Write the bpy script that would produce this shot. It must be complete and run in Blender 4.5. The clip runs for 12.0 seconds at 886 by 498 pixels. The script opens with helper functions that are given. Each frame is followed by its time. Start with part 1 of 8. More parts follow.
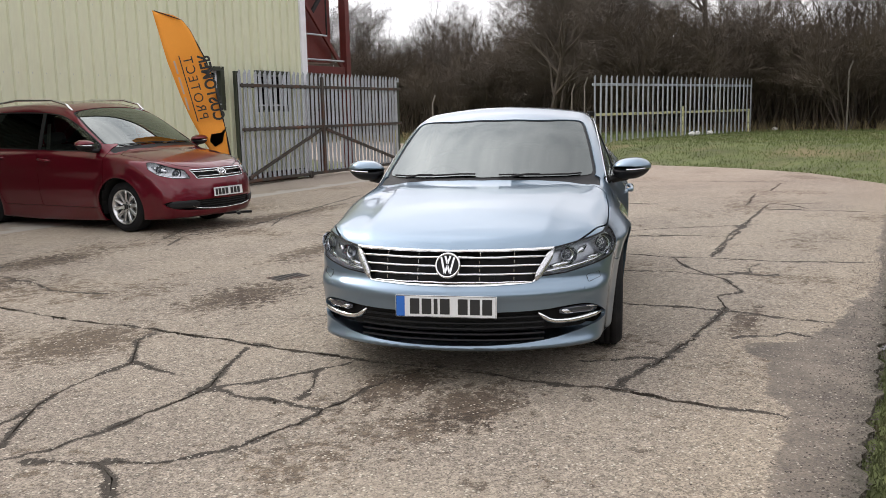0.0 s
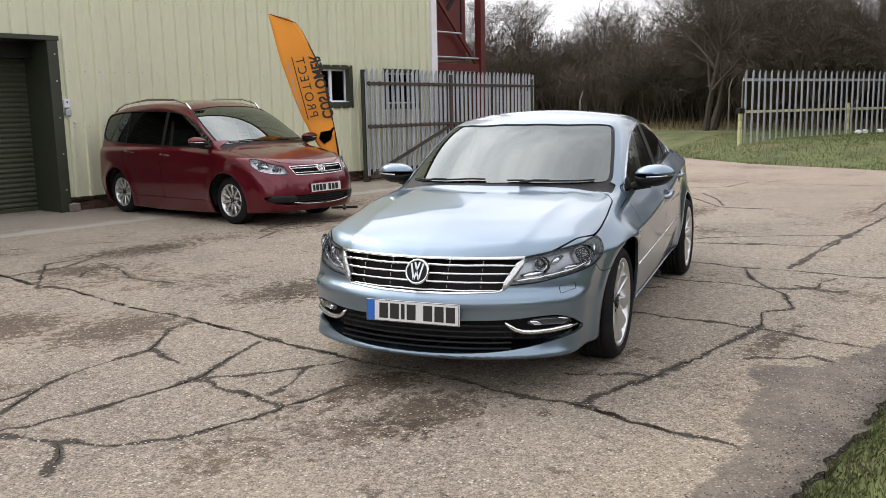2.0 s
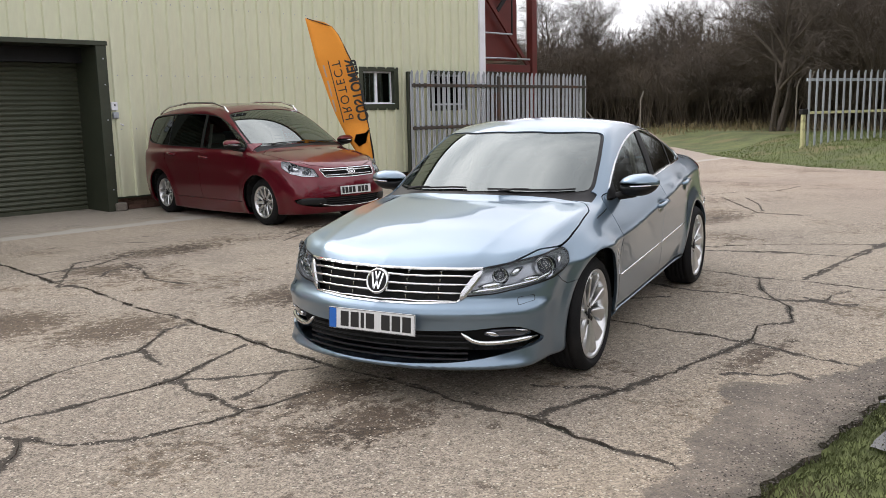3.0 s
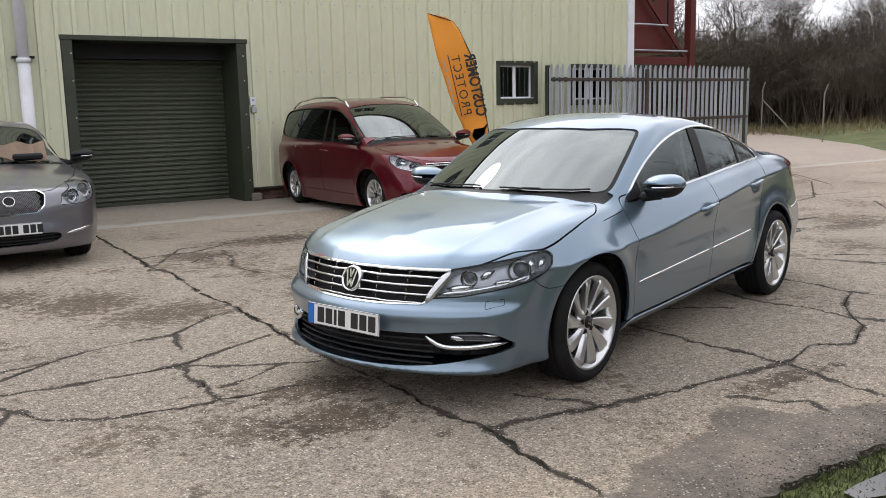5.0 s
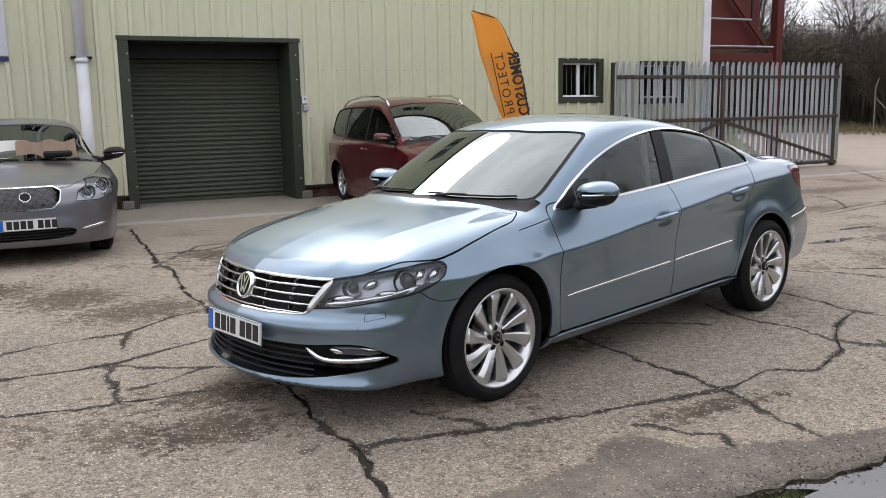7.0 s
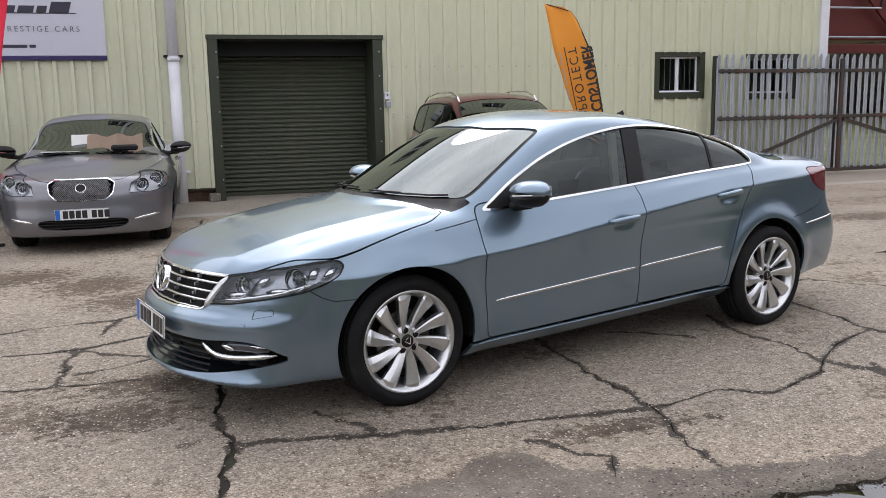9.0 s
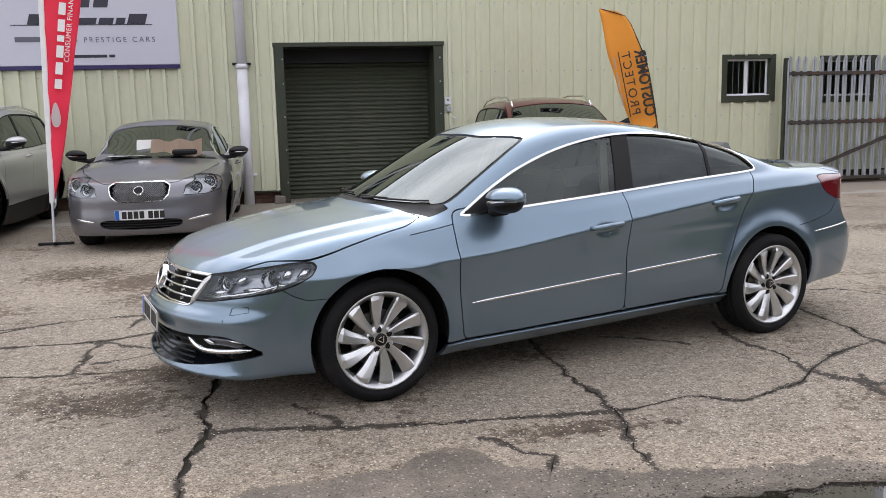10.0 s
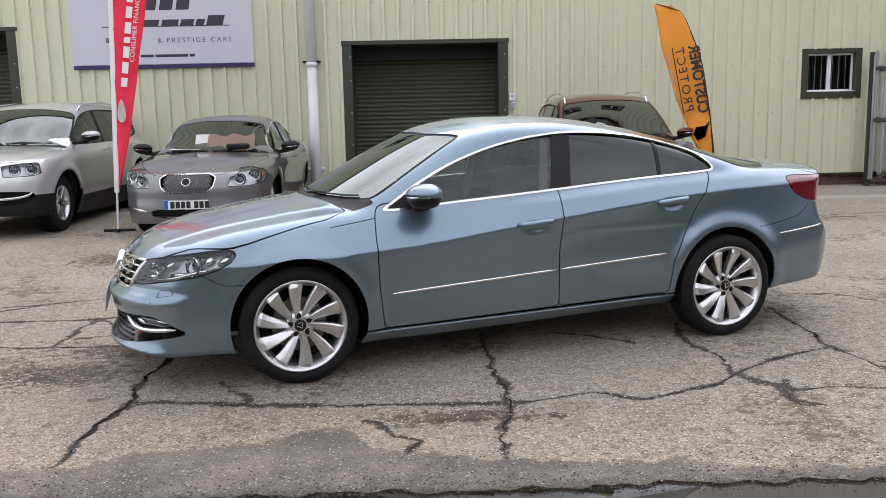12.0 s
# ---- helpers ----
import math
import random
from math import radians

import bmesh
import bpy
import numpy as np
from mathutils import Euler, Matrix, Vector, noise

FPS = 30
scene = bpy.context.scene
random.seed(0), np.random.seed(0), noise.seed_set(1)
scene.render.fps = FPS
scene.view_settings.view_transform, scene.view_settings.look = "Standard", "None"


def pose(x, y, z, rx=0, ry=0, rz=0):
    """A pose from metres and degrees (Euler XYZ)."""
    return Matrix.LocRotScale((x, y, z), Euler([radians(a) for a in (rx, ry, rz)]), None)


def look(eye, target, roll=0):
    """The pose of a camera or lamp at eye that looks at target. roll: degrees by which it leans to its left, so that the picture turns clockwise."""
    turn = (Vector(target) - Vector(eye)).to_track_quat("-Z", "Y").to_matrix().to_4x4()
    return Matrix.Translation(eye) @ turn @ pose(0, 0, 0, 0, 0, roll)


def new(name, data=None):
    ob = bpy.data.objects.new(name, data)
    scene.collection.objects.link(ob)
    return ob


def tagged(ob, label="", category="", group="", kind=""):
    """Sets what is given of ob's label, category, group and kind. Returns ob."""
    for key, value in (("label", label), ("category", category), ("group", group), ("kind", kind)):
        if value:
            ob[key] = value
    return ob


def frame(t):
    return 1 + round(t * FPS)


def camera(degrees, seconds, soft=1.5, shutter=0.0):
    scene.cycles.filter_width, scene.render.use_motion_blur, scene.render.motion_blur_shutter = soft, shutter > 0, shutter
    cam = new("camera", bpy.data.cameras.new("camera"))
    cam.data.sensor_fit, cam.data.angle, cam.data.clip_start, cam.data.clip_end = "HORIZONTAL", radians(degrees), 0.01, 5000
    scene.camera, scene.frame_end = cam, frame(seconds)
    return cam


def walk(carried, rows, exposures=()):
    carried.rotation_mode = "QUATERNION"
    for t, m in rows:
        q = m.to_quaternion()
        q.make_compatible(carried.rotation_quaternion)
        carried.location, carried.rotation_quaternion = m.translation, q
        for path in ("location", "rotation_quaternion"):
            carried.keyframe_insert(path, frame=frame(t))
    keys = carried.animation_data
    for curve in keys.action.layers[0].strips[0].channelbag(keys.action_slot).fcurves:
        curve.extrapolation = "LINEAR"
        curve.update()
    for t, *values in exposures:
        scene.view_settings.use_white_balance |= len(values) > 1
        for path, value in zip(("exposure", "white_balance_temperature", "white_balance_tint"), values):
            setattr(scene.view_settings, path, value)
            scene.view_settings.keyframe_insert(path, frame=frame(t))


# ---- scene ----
cam = camera(54.2, 12.0, soft=0.8)
PATH = [
    (0, (0.031, 0.14, 1.396), (1.765, 1.088, 1.084), -1.3),
    (0.5, (0.166, -0.042, 1.402), (1.85, 0.991, 1.091), -1.2),
    (1, (0.241, -0.327, 1.42), (1.865, 0.799, 1.112), -1.2),
    (1.5, (0.37, -0.527, 1.425), (1.938, 0.675, 1.115), -1.2),
    (2, (0.582, -0.695, 1.438), (2.099, 0.57, 1.122), -1.2),
    (2.5, (0.78, -0.87, 1.459), (2.246, 0.453, 1.143), -1.2),
    (3, (0.957, -1.118, 1.484), (2.365, 0.267, 1.169), -1.2),
    (3.5, (1.17, -1.262, 1.477), (2.504, 0.194, 1.16), -1.1),
    (3.7, (1.271, -1.314, 1.474), (2.565, 0.178, 1.155), -1.1),
    (5.3, (2.021, -1.748, 1.466), (3.068, -0.074, 1.145), -1.2),
    (5.5, (2.135, -1.769, 1.46), (3.165, -0.085, 1.137), -1.2),
    (6, (2.418, -1.833, 1.445), (3.402, -0.122, 1.124), -1.2),
    (6.5, (2.673, -1.997, 1.477), (3.594, -0.25, 1.16), -1.1),
    (7, (2.903, -2.038, 1.471), (3.758, -0.258, 1.151), -1.1),
    (8.8, (3.911, -2.295, 1.465), (4.488, -0.408, 1.139), -1.0),
    (9, (4.031, -2.327, 1.447), (4.571, -0.429, 1.125), -1.1),
    (9.5, (4.292, -2.424, 1.452), (4.733, -0.499, 1.135), -1.2),
    (10, (4.58, -2.636, 1.47), (4.911, -0.688, 1.158), -1.3),
    (10.5, (4.849, -2.682, 1.465), (5.124, -0.726, 1.148), -1.3),
    (11, (5.109, -2.744, 1.462), (5.361, -0.786, 1.143), -1.3),
    (11.5, (5.396, -2.892, 1.457), (5.568, -0.924, 1.142), -1.2),
    (12, (5.661, -2.944, 1.469), (5.706, -0.97, 1.152), -1.2),
]
walk(cam, [(t, look(eye, target, roll)) for t, eye, target, roll in PATH],
     exposures=[(0, 0.03, 6500, 10), (3.5, 0.07, 6410, 10), (5.5, -0.03, 6320, 10), (7, -0.03, 6270, 10), (9, 0.01, 6240, 12), (12, 0.14, 6240, 12)])

# ---- daylight: broken cloud, a weak sun behind it ----
world = bpy.data.worlds.new("sky")
scene.world = world
world.use_nodes = True
wt = world.node_tree
wt.nodes.clear()
sky = wt.nodes.new("ShaderNodeTexSky")
sky.sky_type, sky.sun_disc = "NISHITA", False
sky.sun_elevation, sky.sun_rotation = radians(40), radians(5)
SUN_DIR = (0.10, 0.75, 0.64)
tc = wt.nodes.new("ShaderNodeTexCoord")
flat = wt.nodes.new("ShaderNodeMapping")
flat.inputs["Scale"].default_value = (1.6, 1.6, 3.2)
cloud = wt.nodes.new("ShaderNodeTexNoise")
cloud.inputs["Scale"].default_value, cloud.inputs["Detail"].default_value, cloud.inputs["Roughness"].default_value = 1.7, 7, 0.55
ramp = wt.nodes.new("ShaderNodeValToRGB")
ramp.color_ramp.elements[0].position, ramp.color_ramp.elements[0].color = 0.36, (0.62, 0.62, 0.65, 1)
ramp.color_ramp.elements[1].position, ramp.color_ramp.elements[1].color = 0.66, (1.20, 1.155, 1.165, 1)
mixer = wt.nodes.new("ShaderNodeMix")
mixer.data_type = "RGBA"
mixer.inputs[0].default_value = 0.90
strength = wt.nodes.new("ShaderNodeVectorMath")
strength.operation = "SCALE"
strength.inputs["Scale"].default_value = 0.10
bg, wout = wt.nodes.new("ShaderNodeBackground"), wt.nodes.new("ShaderNodeOutputWorld")
wt.links.new(tc.outputs["Generated"], flat.inputs["Vector"])
wt.links.new(flat.outputs["Vector"], cloud.inputs["Vector"])
wt.links.new(cloud.outputs["Fac"], ramp.inputs["Fac"])
wt.links.new(sky.outputs["Color"], strength.inputs[0])
wt.links.new(strength.outputs[0], mixer.inputs[6])
wt.links.new(ramp.outputs["Color"], mixer.inputs[7])
# cloud is brightest round the hidden sun
toward = wt.nodes.new("ShaderNodeVectorMath")
toward.operation = "DOT_PRODUCT"
toward.inputs[1].default_value = Vector(SUN_DIR).normalized()
unit = wt.nodes.new("ShaderNodeVectorMath")
unit.operation = "NORMALIZE"
wt.links.new(tc.outputs["Generated"], unit.inputs[0])
wt.links.new(unit.outputs[0], toward.inputs[0])
lobe = wt.nodes.new("ShaderNodeMapRange")
lobe.interpolation_type = "SMOOTHERSTEP"
lobe.inputs[1].default_value, lobe.inputs[2].default_value = 0.45, 1.0
lobe.inputs[3].default_value, lobe.inputs[4].default_value = 1.55, 2.9
wt.links.new(toward.outputs["Value"], lobe.inputs[0])
lit = wt.nodes.new("ShaderNodeVectorMath")
lit.operation = "SCALE"
wt.links.new(mixer.outputs[2], lit.inputs[0])
wt.links.new(lobe.outputs[0], lit.inputs["Scale"])
wt.links.new(lit.outputs[0], bg.inputs["Color"])
wt.links.new(bg.outputs["Background"], wout.inputs["Surface"])
bg.inputs["Strength"].default_value = 1.0
sun = new("sun", bpy.data.lights.new("sun", "SUN"))
sun.data.energy, sun.data.angle, sun.data.color = 0.65, radians(14), (1.0, 0.95, 0.88)
sun.matrix_world = look(SUN_DIR, (0, 0, 0))

# ---- materials ----
def mat(name, color, rough=0.6, metal=0.0, var=0.12, scale=3.0, grain=40.0, bump=0.0, coat=0.0, spec=0.5, random_tone=0.0, stretch=(1, 1, 1), dirt=None, dirt_amount=0.0, dirt_scale=1.2):
    """A surface with two scales of tone, grain relief and, if given, blotches of dirt."""
    m = bpy.data.materials.new(name)
    m.use_nodes = True
    nt = m.node_tree
    b = nt.nodes["Principled BSDF"]
    b.inputs["Roughness"].default_value = rough
    b.inputs["Metallic"].default_value = metal
    b.inputs["Coat Weight"].default_value = coat
    b.inputs["Coat Roughness"].default_value = 0.03
    b.inputs["Specular IOR Level"].default_value = spec
    co = nt.nodes.new("ShaderNodeTexCoord")
    mp = nt.nodes.new("ShaderNodeMapping")
    mp.inputs["Scale"].default_value = stretch
    nt.links.new(co.outputs["Object"], mp.inputs["Vector"])

    def noise_tex(s, d=4):
        n = nt.nodes.new("ShaderNodeTexNoise")
        n.inputs["Scale"].default_value, n.inputs["Detail"].default_value = s, d
        nt.links.new(mp.outputs["Vector"], n.inputs["Vector"])
        return n.outputs["Fac"]

    big, fine = noise_tex(scale), noise_tex(grain, 3)
    add = nt.nodes.new("ShaderNodeMath")
    add.operation = "ADD"
    nt.links.new(big, add.inputs[0])
    nt.links.new(fine, add.inputs[1])
    tone = nt.nodes.new("ShaderNodeMapRange")
    tone.inputs[1].default_value, tone.inputs[2].default_value = 0.6, 1.4
    tone.inputs[3].default_value, tone.inputs[4].default_value = 1 - var, 1 + var
    nt.links.new(add.outputs[0], tone.inputs[0])
    last = tone.outputs[0]
    if random_tone:
        info = nt.nodes.new("ShaderNodeObjectInfo")
        rr = nt.nodes.new("ShaderNodeMapRange")
        rr.inputs[3].default_value, rr.inputs[4].default_value = 1 - random_tone, 1 + random_tone
        nt.links.new(info.outputs["Random"], rr.inputs[0])
        mul = nt.nodes.new("ShaderNodeMath")
        mul.operation = "MULTIPLY"
        nt.links.new(last, mul.inputs[0])
        nt.links.new(rr.outputs[0], mul.inputs[1])
        last = mul.outputs[0]
    sc = nt.nodes.new("ShaderNodeVectorMath")
    sc.operation = "SCALE"
    sc.inputs[0].default_value = color
    nt.links.new(last, sc.inputs["Scale"])
    out = sc.outputs[0]
    if dirt:
        dn = noise_tex(dirt_scale, 8)
        dr = nt.nodes.new("ShaderNodeMapRange")
        dr.inputs[1].default_value, dr.inputs[2].default_value = 0.52, 0.72
        dr.inputs[4].default_value = dirt_amount
        nt.links.new(dn, dr.inputs[0])
        mx = nt.nodes.new("ShaderNodeMix")
        mx.data_type = "RGBA"
        nt.links.new(dr.outputs[0], mx.inputs[0])
        nt.links.new(out, mx.inputs[6])
        mx.inputs[7].default_value = (*dirt, 1)
        out = mx.outputs[2]
    nt.links.new(out, b.inputs["Base Color"])
    if bump:
        bp = nt.nodes.new("ShaderNodeBump")
        bp.inputs["Strength"].default_value, bp.inputs["Distance"].default_value = min(1, bump), 0.01
        nt.links.new(fine, bp.inputs["Height"])
        nt.links.new(bp.outputs["Normal"], b.inputs["Normal"])
    return m


def glass(name, tint, rough=0.0, alpha=0.5):
    """Window glass: a clear tinted pane with real gloss."""
    m = bpy.data.materials.new(name)
    m.use_nodes = True
    nt = m.node_tree
    nt.nodes.clear()
    out, gl, tr, mx, fr = (nt.nodes.new("ShaderNode" + k) for k in ("OutputMaterial", "BsdfGlossy", "BsdfTransparent", "MixShader", "Fresnel"))
    gl.inputs["Roughness"].default_value = rough
    gl.inputs["Color"].default_value = (0.90, 0.97, 0.95, 1)
    tr.inputs["Color"].default_value = (*tint, 1)
    fr.inputs["IOR"].default_value = alpha
    nt.links.new(fr.outputs[0], mx.inputs[0])
    nt.links.new(tr.outputs[0], mx.inputs[1])
    nt.links.new(gl.outputs[0], mx.inputs[2])
    nt.links.new(mx.outputs[0], out.inputs["Surface"])
    return m


PAINT = mat("blue_grey_metallic_paint", (0.196, 0.270, 0.345), 0.31, 0.8, 0.03, 1.5, 900, 0.0, 1.0)
RED_PAINT = mat("dark_red_metallic_paint", (0.120, 0.0022, 0.0115), 0.34, 0.5, 0.04, 1.5, 900, 0.0, 1.0, 0.2)
GREY_PAINT = mat("grey_metallic_paint", (0.190, 0.191, 0.212), 0.34, 0.7, 0.04, 1.5, 900, 0.0, 1.0)
SILVER_PAINT = mat("silver_metallic_paint", (0.62, 0.63, 0.65), 0.36, 0.65, 0.04, 1.5, 900, 0.0, 1.0)
GLASS = glass("car_window_glass", (0.50, 0.56, 0.53), 0.0, 1.68)
SCREEN = glass("windscreen_glass", (0.07, 0.082, 0.075), 0.0, 2.35)
DARK_GLASS = glass("privacy_glass", (0.05, 0.055, 0.06), 0.0, 1.7)
PANE = glass("window_pane", (0.75, 0.8, 0.78), 0.0, 1.5)
LENS = glass("lamp_lens", (0.95, 0.96, 0.97), 0.0, 1.38)
CHROME = mat("chrome", (0.80, 0.81, 0.82), 0.09, 1.0, 0.03, 8, 60)
ALLOY = mat("silver_alloy", (0.72, 0.73, 0.74), 0.28, 0.9, 0.06, 6, 80)
RUBBER = mat("tyre_rubber", (0.010, 0.010, 0.011), 0.85, 0, 0.25, 8, 90, 0.15, spec=0.25, dirt=(0.04, 0.037, 0.033), dirt_amount=0.25, dirt_scale=5)
BLACK = mat("black_plastic", (0.010, 0.010, 0.011), 0.5, 0, 0.15, 6, 120, 0.1, spec=0.3)
INNER = mat("dark_interior", (0.018, 0.018, 0.018), 0.8, 0, 0.2, 6, 90)


def chain(nt, *links):
    for a, b in links:
        nt.links.new(a, b)


def concrete_material():
    """Old exposed-aggregate concrete: pale paste, stones, brown stains, sandy wear, damp silt along the verge."""
    m = bpy.data.materials.new("old_concrete")
    m.use_nodes = True
    nt = m.node_tree
    b = nt.nodes["Principled BSDF"]
    co = nt.nodes.new("ShaderNodeTexCoord").outputs["Object"]

    def noi(scale, detail=6, rough=0.6, warp=0.0):
        n = nt.nodes.new("ShaderNodeTexNoise")
        n.inputs["Scale"].default_value, n.inputs["Detail"].default_value = scale, detail
        n.inputs["Roughness"].default_value, n.inputs["Distortion"].default_value = rough, warp
        nt.links.new(co, n.inputs["Vector"])
        return n.outputs["Fac"]

    def ramp_of(v, lo, hi, a=0.0, c=1.0):
        r = nt.nodes.new("ShaderNodeMapRange")
        r.inputs[1].default_value, r.inputs[2].default_value, r.inputs[3].default_value, r.inputs[4].default_value = lo, hi, a, c
        nt.links.new(v, r.inputs[0])
        return r.outputs[0]

    def mix(fac, a, c):
        x = nt.nodes.new("ShaderNodeMix")
        x.data_type = "RGBA"
        for s, v in ((0, fac), (6, a), (7, c)):
            if isinstance(v, (tuple, float)):
                x.inputs[s].default_value = (*v, 1) if isinstance(v, tuple) else v
            else:
                nt.links.new(v, x.inputs[s])
        return x.outputs[2]

    def math_node(op, a, c):
        x = nt.nodes.new("ShaderNodeMath")
        x.operation = op
        for s, v in enumerate((a, c)):
            if isinstance(v, float):
                x.inputs[s].default_value = v
            else:
                nt.links.new(v, x.inputs[s])
        return x.outputs[0]

    stones = nt.nodes.new("ShaderNodeTexVoronoi")
    stones.inputs["Scale"].default_value = 52
    nt.links.new(co, stones.inputs["Vector"])
    pebble = ramp_of(stones.outputs["Distance"], 0.22, 0.36, 1.0, 0.0)
    tone = nt.nodes.new("ShaderNodeSeparateColor")
    nt.links.new(stones.outputs["Color"], tone.inputs[0])
    bright = ramp_of(tone.outputs[0], 0.74, 0.80)
    dark = ramp_of(tone.outputs[1], 0.86, 0.92)

    def scaled(v, k):
        x = nt.nodes.new("ShaderNodeVectorMath")
        x.operation = "SCALE"
        nt.links.new(v, x.inputs[0])
        nt.links.new(k, x.inputs["Scale"])
        return x.outputs[0]

    def tinted(fac, v, colour):
        """Darkens by a stain that lets the grain show through."""
        x = nt.nodes.new("ShaderNodeVectorMath")
        x.operation = "MULTIPLY"
        x.inputs[1].default_value = colour
        nt.links.new(v, x.inputs[0])
        return mix(fac, v, x.outputs[0])

    def stored(name):
        x = nt.nodes.new("ShaderNodeAttribute")
        x.attribute_name = name
        return x.outputs["Fac"]

    bank = stored("bank")
    base = mix(ramp_of(noi(0.45, 6), 0.35, 0.65), (0.236, 0.200, 0.161), (0.325, 0.277, 0.218))
    # sandy fringe beside the silt
    fringe = math_node("ADD", bank, math_node("MULTIPLY", math_node("SUBTRACT", noi(3.0, 6, 0.65), 0.5), 0.9))
    base = mix(ramp_of(fringe, 0.10, 0.62, 0.58, 0.0), base, (0.325, 0.267, 0.197))
    small = nt.nodes.new("ShaderNodeTexVoronoi")
    small.inputs["Scale"].default_value = 130
    nt.links.new(co, small.inputs["Vector"])
    shade = nt.nodes.new("ShaderNodeSeparateColor")
    nt.links.new(small.outputs["Color"], shade.inputs[0])
    sandy = math_node("ADD", math_node("MULTIPLY", shade.outputs[0], 0.55), math_node("MULTIPLY", noi(30, 6, 0.8), 0.85))
    base = scaled(base, ramp_of(sandy, 0.25, 1.12, 0.20, 1.82))
    flake = nt.nodes.new("ShaderNodeTexVoronoi")
    flake.inputs["Scale"].default_value = 34
    nt.links.new(co, flake.inputs["Vector"])
    chip = nt.nodes.new("ShaderNodeSeparateColor")
    nt.links.new(flake.outputs["Color"], chip.inputs[0])
    base = scaled(base, ramp_of(chip.outputs[0], 0.0, 1.0, 0.80, 1.20))
    scab = noi(12, 8, 0.8)
    crumble = math_node("ADD", math_node("MULTIPLY", math_node("SUBTRACT", noi(30, 5, 0.85), 0.5), 1.1), math_node("MULTIPLY", math_node("SUBTRACT", shade.outputs[1], 0.5), 0.22))
    rough_edge = math_node("MULTIPLY", math_node("SUBTRACT", noi(6, 6, 0.75), 0.5), 0.8)
    broken = math_node("ADD", crumble, rough_edge)
    sand = ramp_of(math_node("ADD", noi(0.9, 4), broken), 0.50, 0.70, 0.0, 0.55)
    base = mix(sand, base, (0.32, 0.270, 0.208))
    stain = ramp_of(math_node("ADD", math_node("MULTIPLY", noi(0.7, 5, 0.6), 0.9), scab), 1.03, 1.09, 0.0, 0.9)
    # old oil and mud stains that lie on the slabs
    reach = None
    for cx, cy, rx, ry in ((3.60, 4.75, 0.62, 0.48), (5.15, 4.75, 0.75, 0.42), (9.4, 7.95, 2.2, 0.38), (3.75, 2.45, 0.42, 0.24), (3.6, 1.95, 0.40, 0.30), (3.15, 5.5, 0.55, 0.6), (2.5, 6.1, 0.6, 0.5), (5.7, 7.8, 0.9, 0.45), (5.8, 1.05, 0.5, 0.12), (7.6, 5.6, 1.4, 0.3), (12.3, 6.6, 1.6, 0.4), (15.2, 8.2, 2.0, 0.45), (11.6, 4.2, 0.9, 0.3), (4.6, 7.2, 0.5, 0.35)):
        off, spread = nt.nodes.new("ShaderNodeVectorMath"), nt.nodes.new("ShaderNodeVectorMath")
        size = nt.nodes.new("ShaderNodeVectorMath")
        off.operation, spread.operation, size.operation = "SUBTRACT", "MULTIPLY", "LENGTH"
        off.inputs[1].default_value = (cx, cy, 0)
        spread.inputs[1].default_value = (1 / rx, 1 / ry, 0)
        chain(nt, (co, off.inputs[0]), (off.outputs[0], spread.inputs[0]), (spread.outputs[0], size.inputs[0]))
        reach = size.outputs["Value"] if reach is None else math_node("MINIMUM", reach, size.outputs["Value"])
    blot = math_node("SUBTRACT", scab, math_node("MULTIPLY", math_node("MINIMUM", reach, 2.6), 0.20))
    base = tinted(stain, base, (0.42, 0.365, 0.305))
    stain = ramp_of(blot, 0.33, 0.385, 0.0, 0.95)
    base = tinted(stain, base, (0.33, 0.28, 0.23))
    # dark drips and scuffs a hand wide
    spots = ramp_of(math_node("ADD", noi(4.2, 3, 0.6), math_node("MULTIPLY", crumble, 0.35)), 0.67, 0.72, 0.0, 0.85)
    base = tinted(spots, base, (0.28, 0.245, 0.21))
    # dirt that has worked in along the cracks: narrow, then suddenly wide
    crumbs = math_node("MULTIPLY", math_node("SUBTRACT", noi(46, 6, 0.85), 0.5), 0.105)
    belly = ramp_of(noi(3.4, 4, 0.7), 0.42, 0.70, 0.002, 0.040)
    fill = math_node("SUBTRACT", math_node("SUBTRACT", stored("crack"), crumbs), belly)
    worked = ramp_of(fill, 0.0, 0.010, 0.92, 0.0)
    base = mix(worked, base, (0.026, 0.020, 0.014))
    pos = nt.nodes.new("ShaderNodeSeparateXYZ")
    nt.links.new(co, pos.inputs[0])
    # damp silt washed along the verge
    shore = math_node("ADD", bank, math_node("MULTIPLY", math_node("SUBTRACT", noi(6, 7, 0.75), 0.5), 0.34))
    silt = ramp_of(shore, -0.012, 0.012, 1.0, 0.0)
    mud = scaled(mix(ramp_of(noi(2.6, 7, 0.72), 0.40, 0.62), (0.090, 0.073, 0.057), (0.198, 0.163, 0.128)), ramp_of(sandy, 0.25, 1.12, 0.62, 1.36))
    base = mix(math_node("MULTIPLY", silt, 0.94), base, mud)
    clods = math_node("MULTIPLY", ramp_of(noi(15, 6, 0.75), 0.66, 0.69), silt)
    base = mix(math_node("MULTIPLY", clods, 0.85), base, (0.030, 0.026, 0.020))
    base = mix(math_node("MULTIPLY", math_node("MULTIPLY", pebble, bright), ramp_of(silt, 0.0, 1.0, 0.85, 0.4)), base, (0.68, 0.62, 0.52))
    base = mix(math_node("MULTIPLY", math_node("MULTIPLY", pebble, dark), 0.8), base, (0.095, 0.078, 0.062))
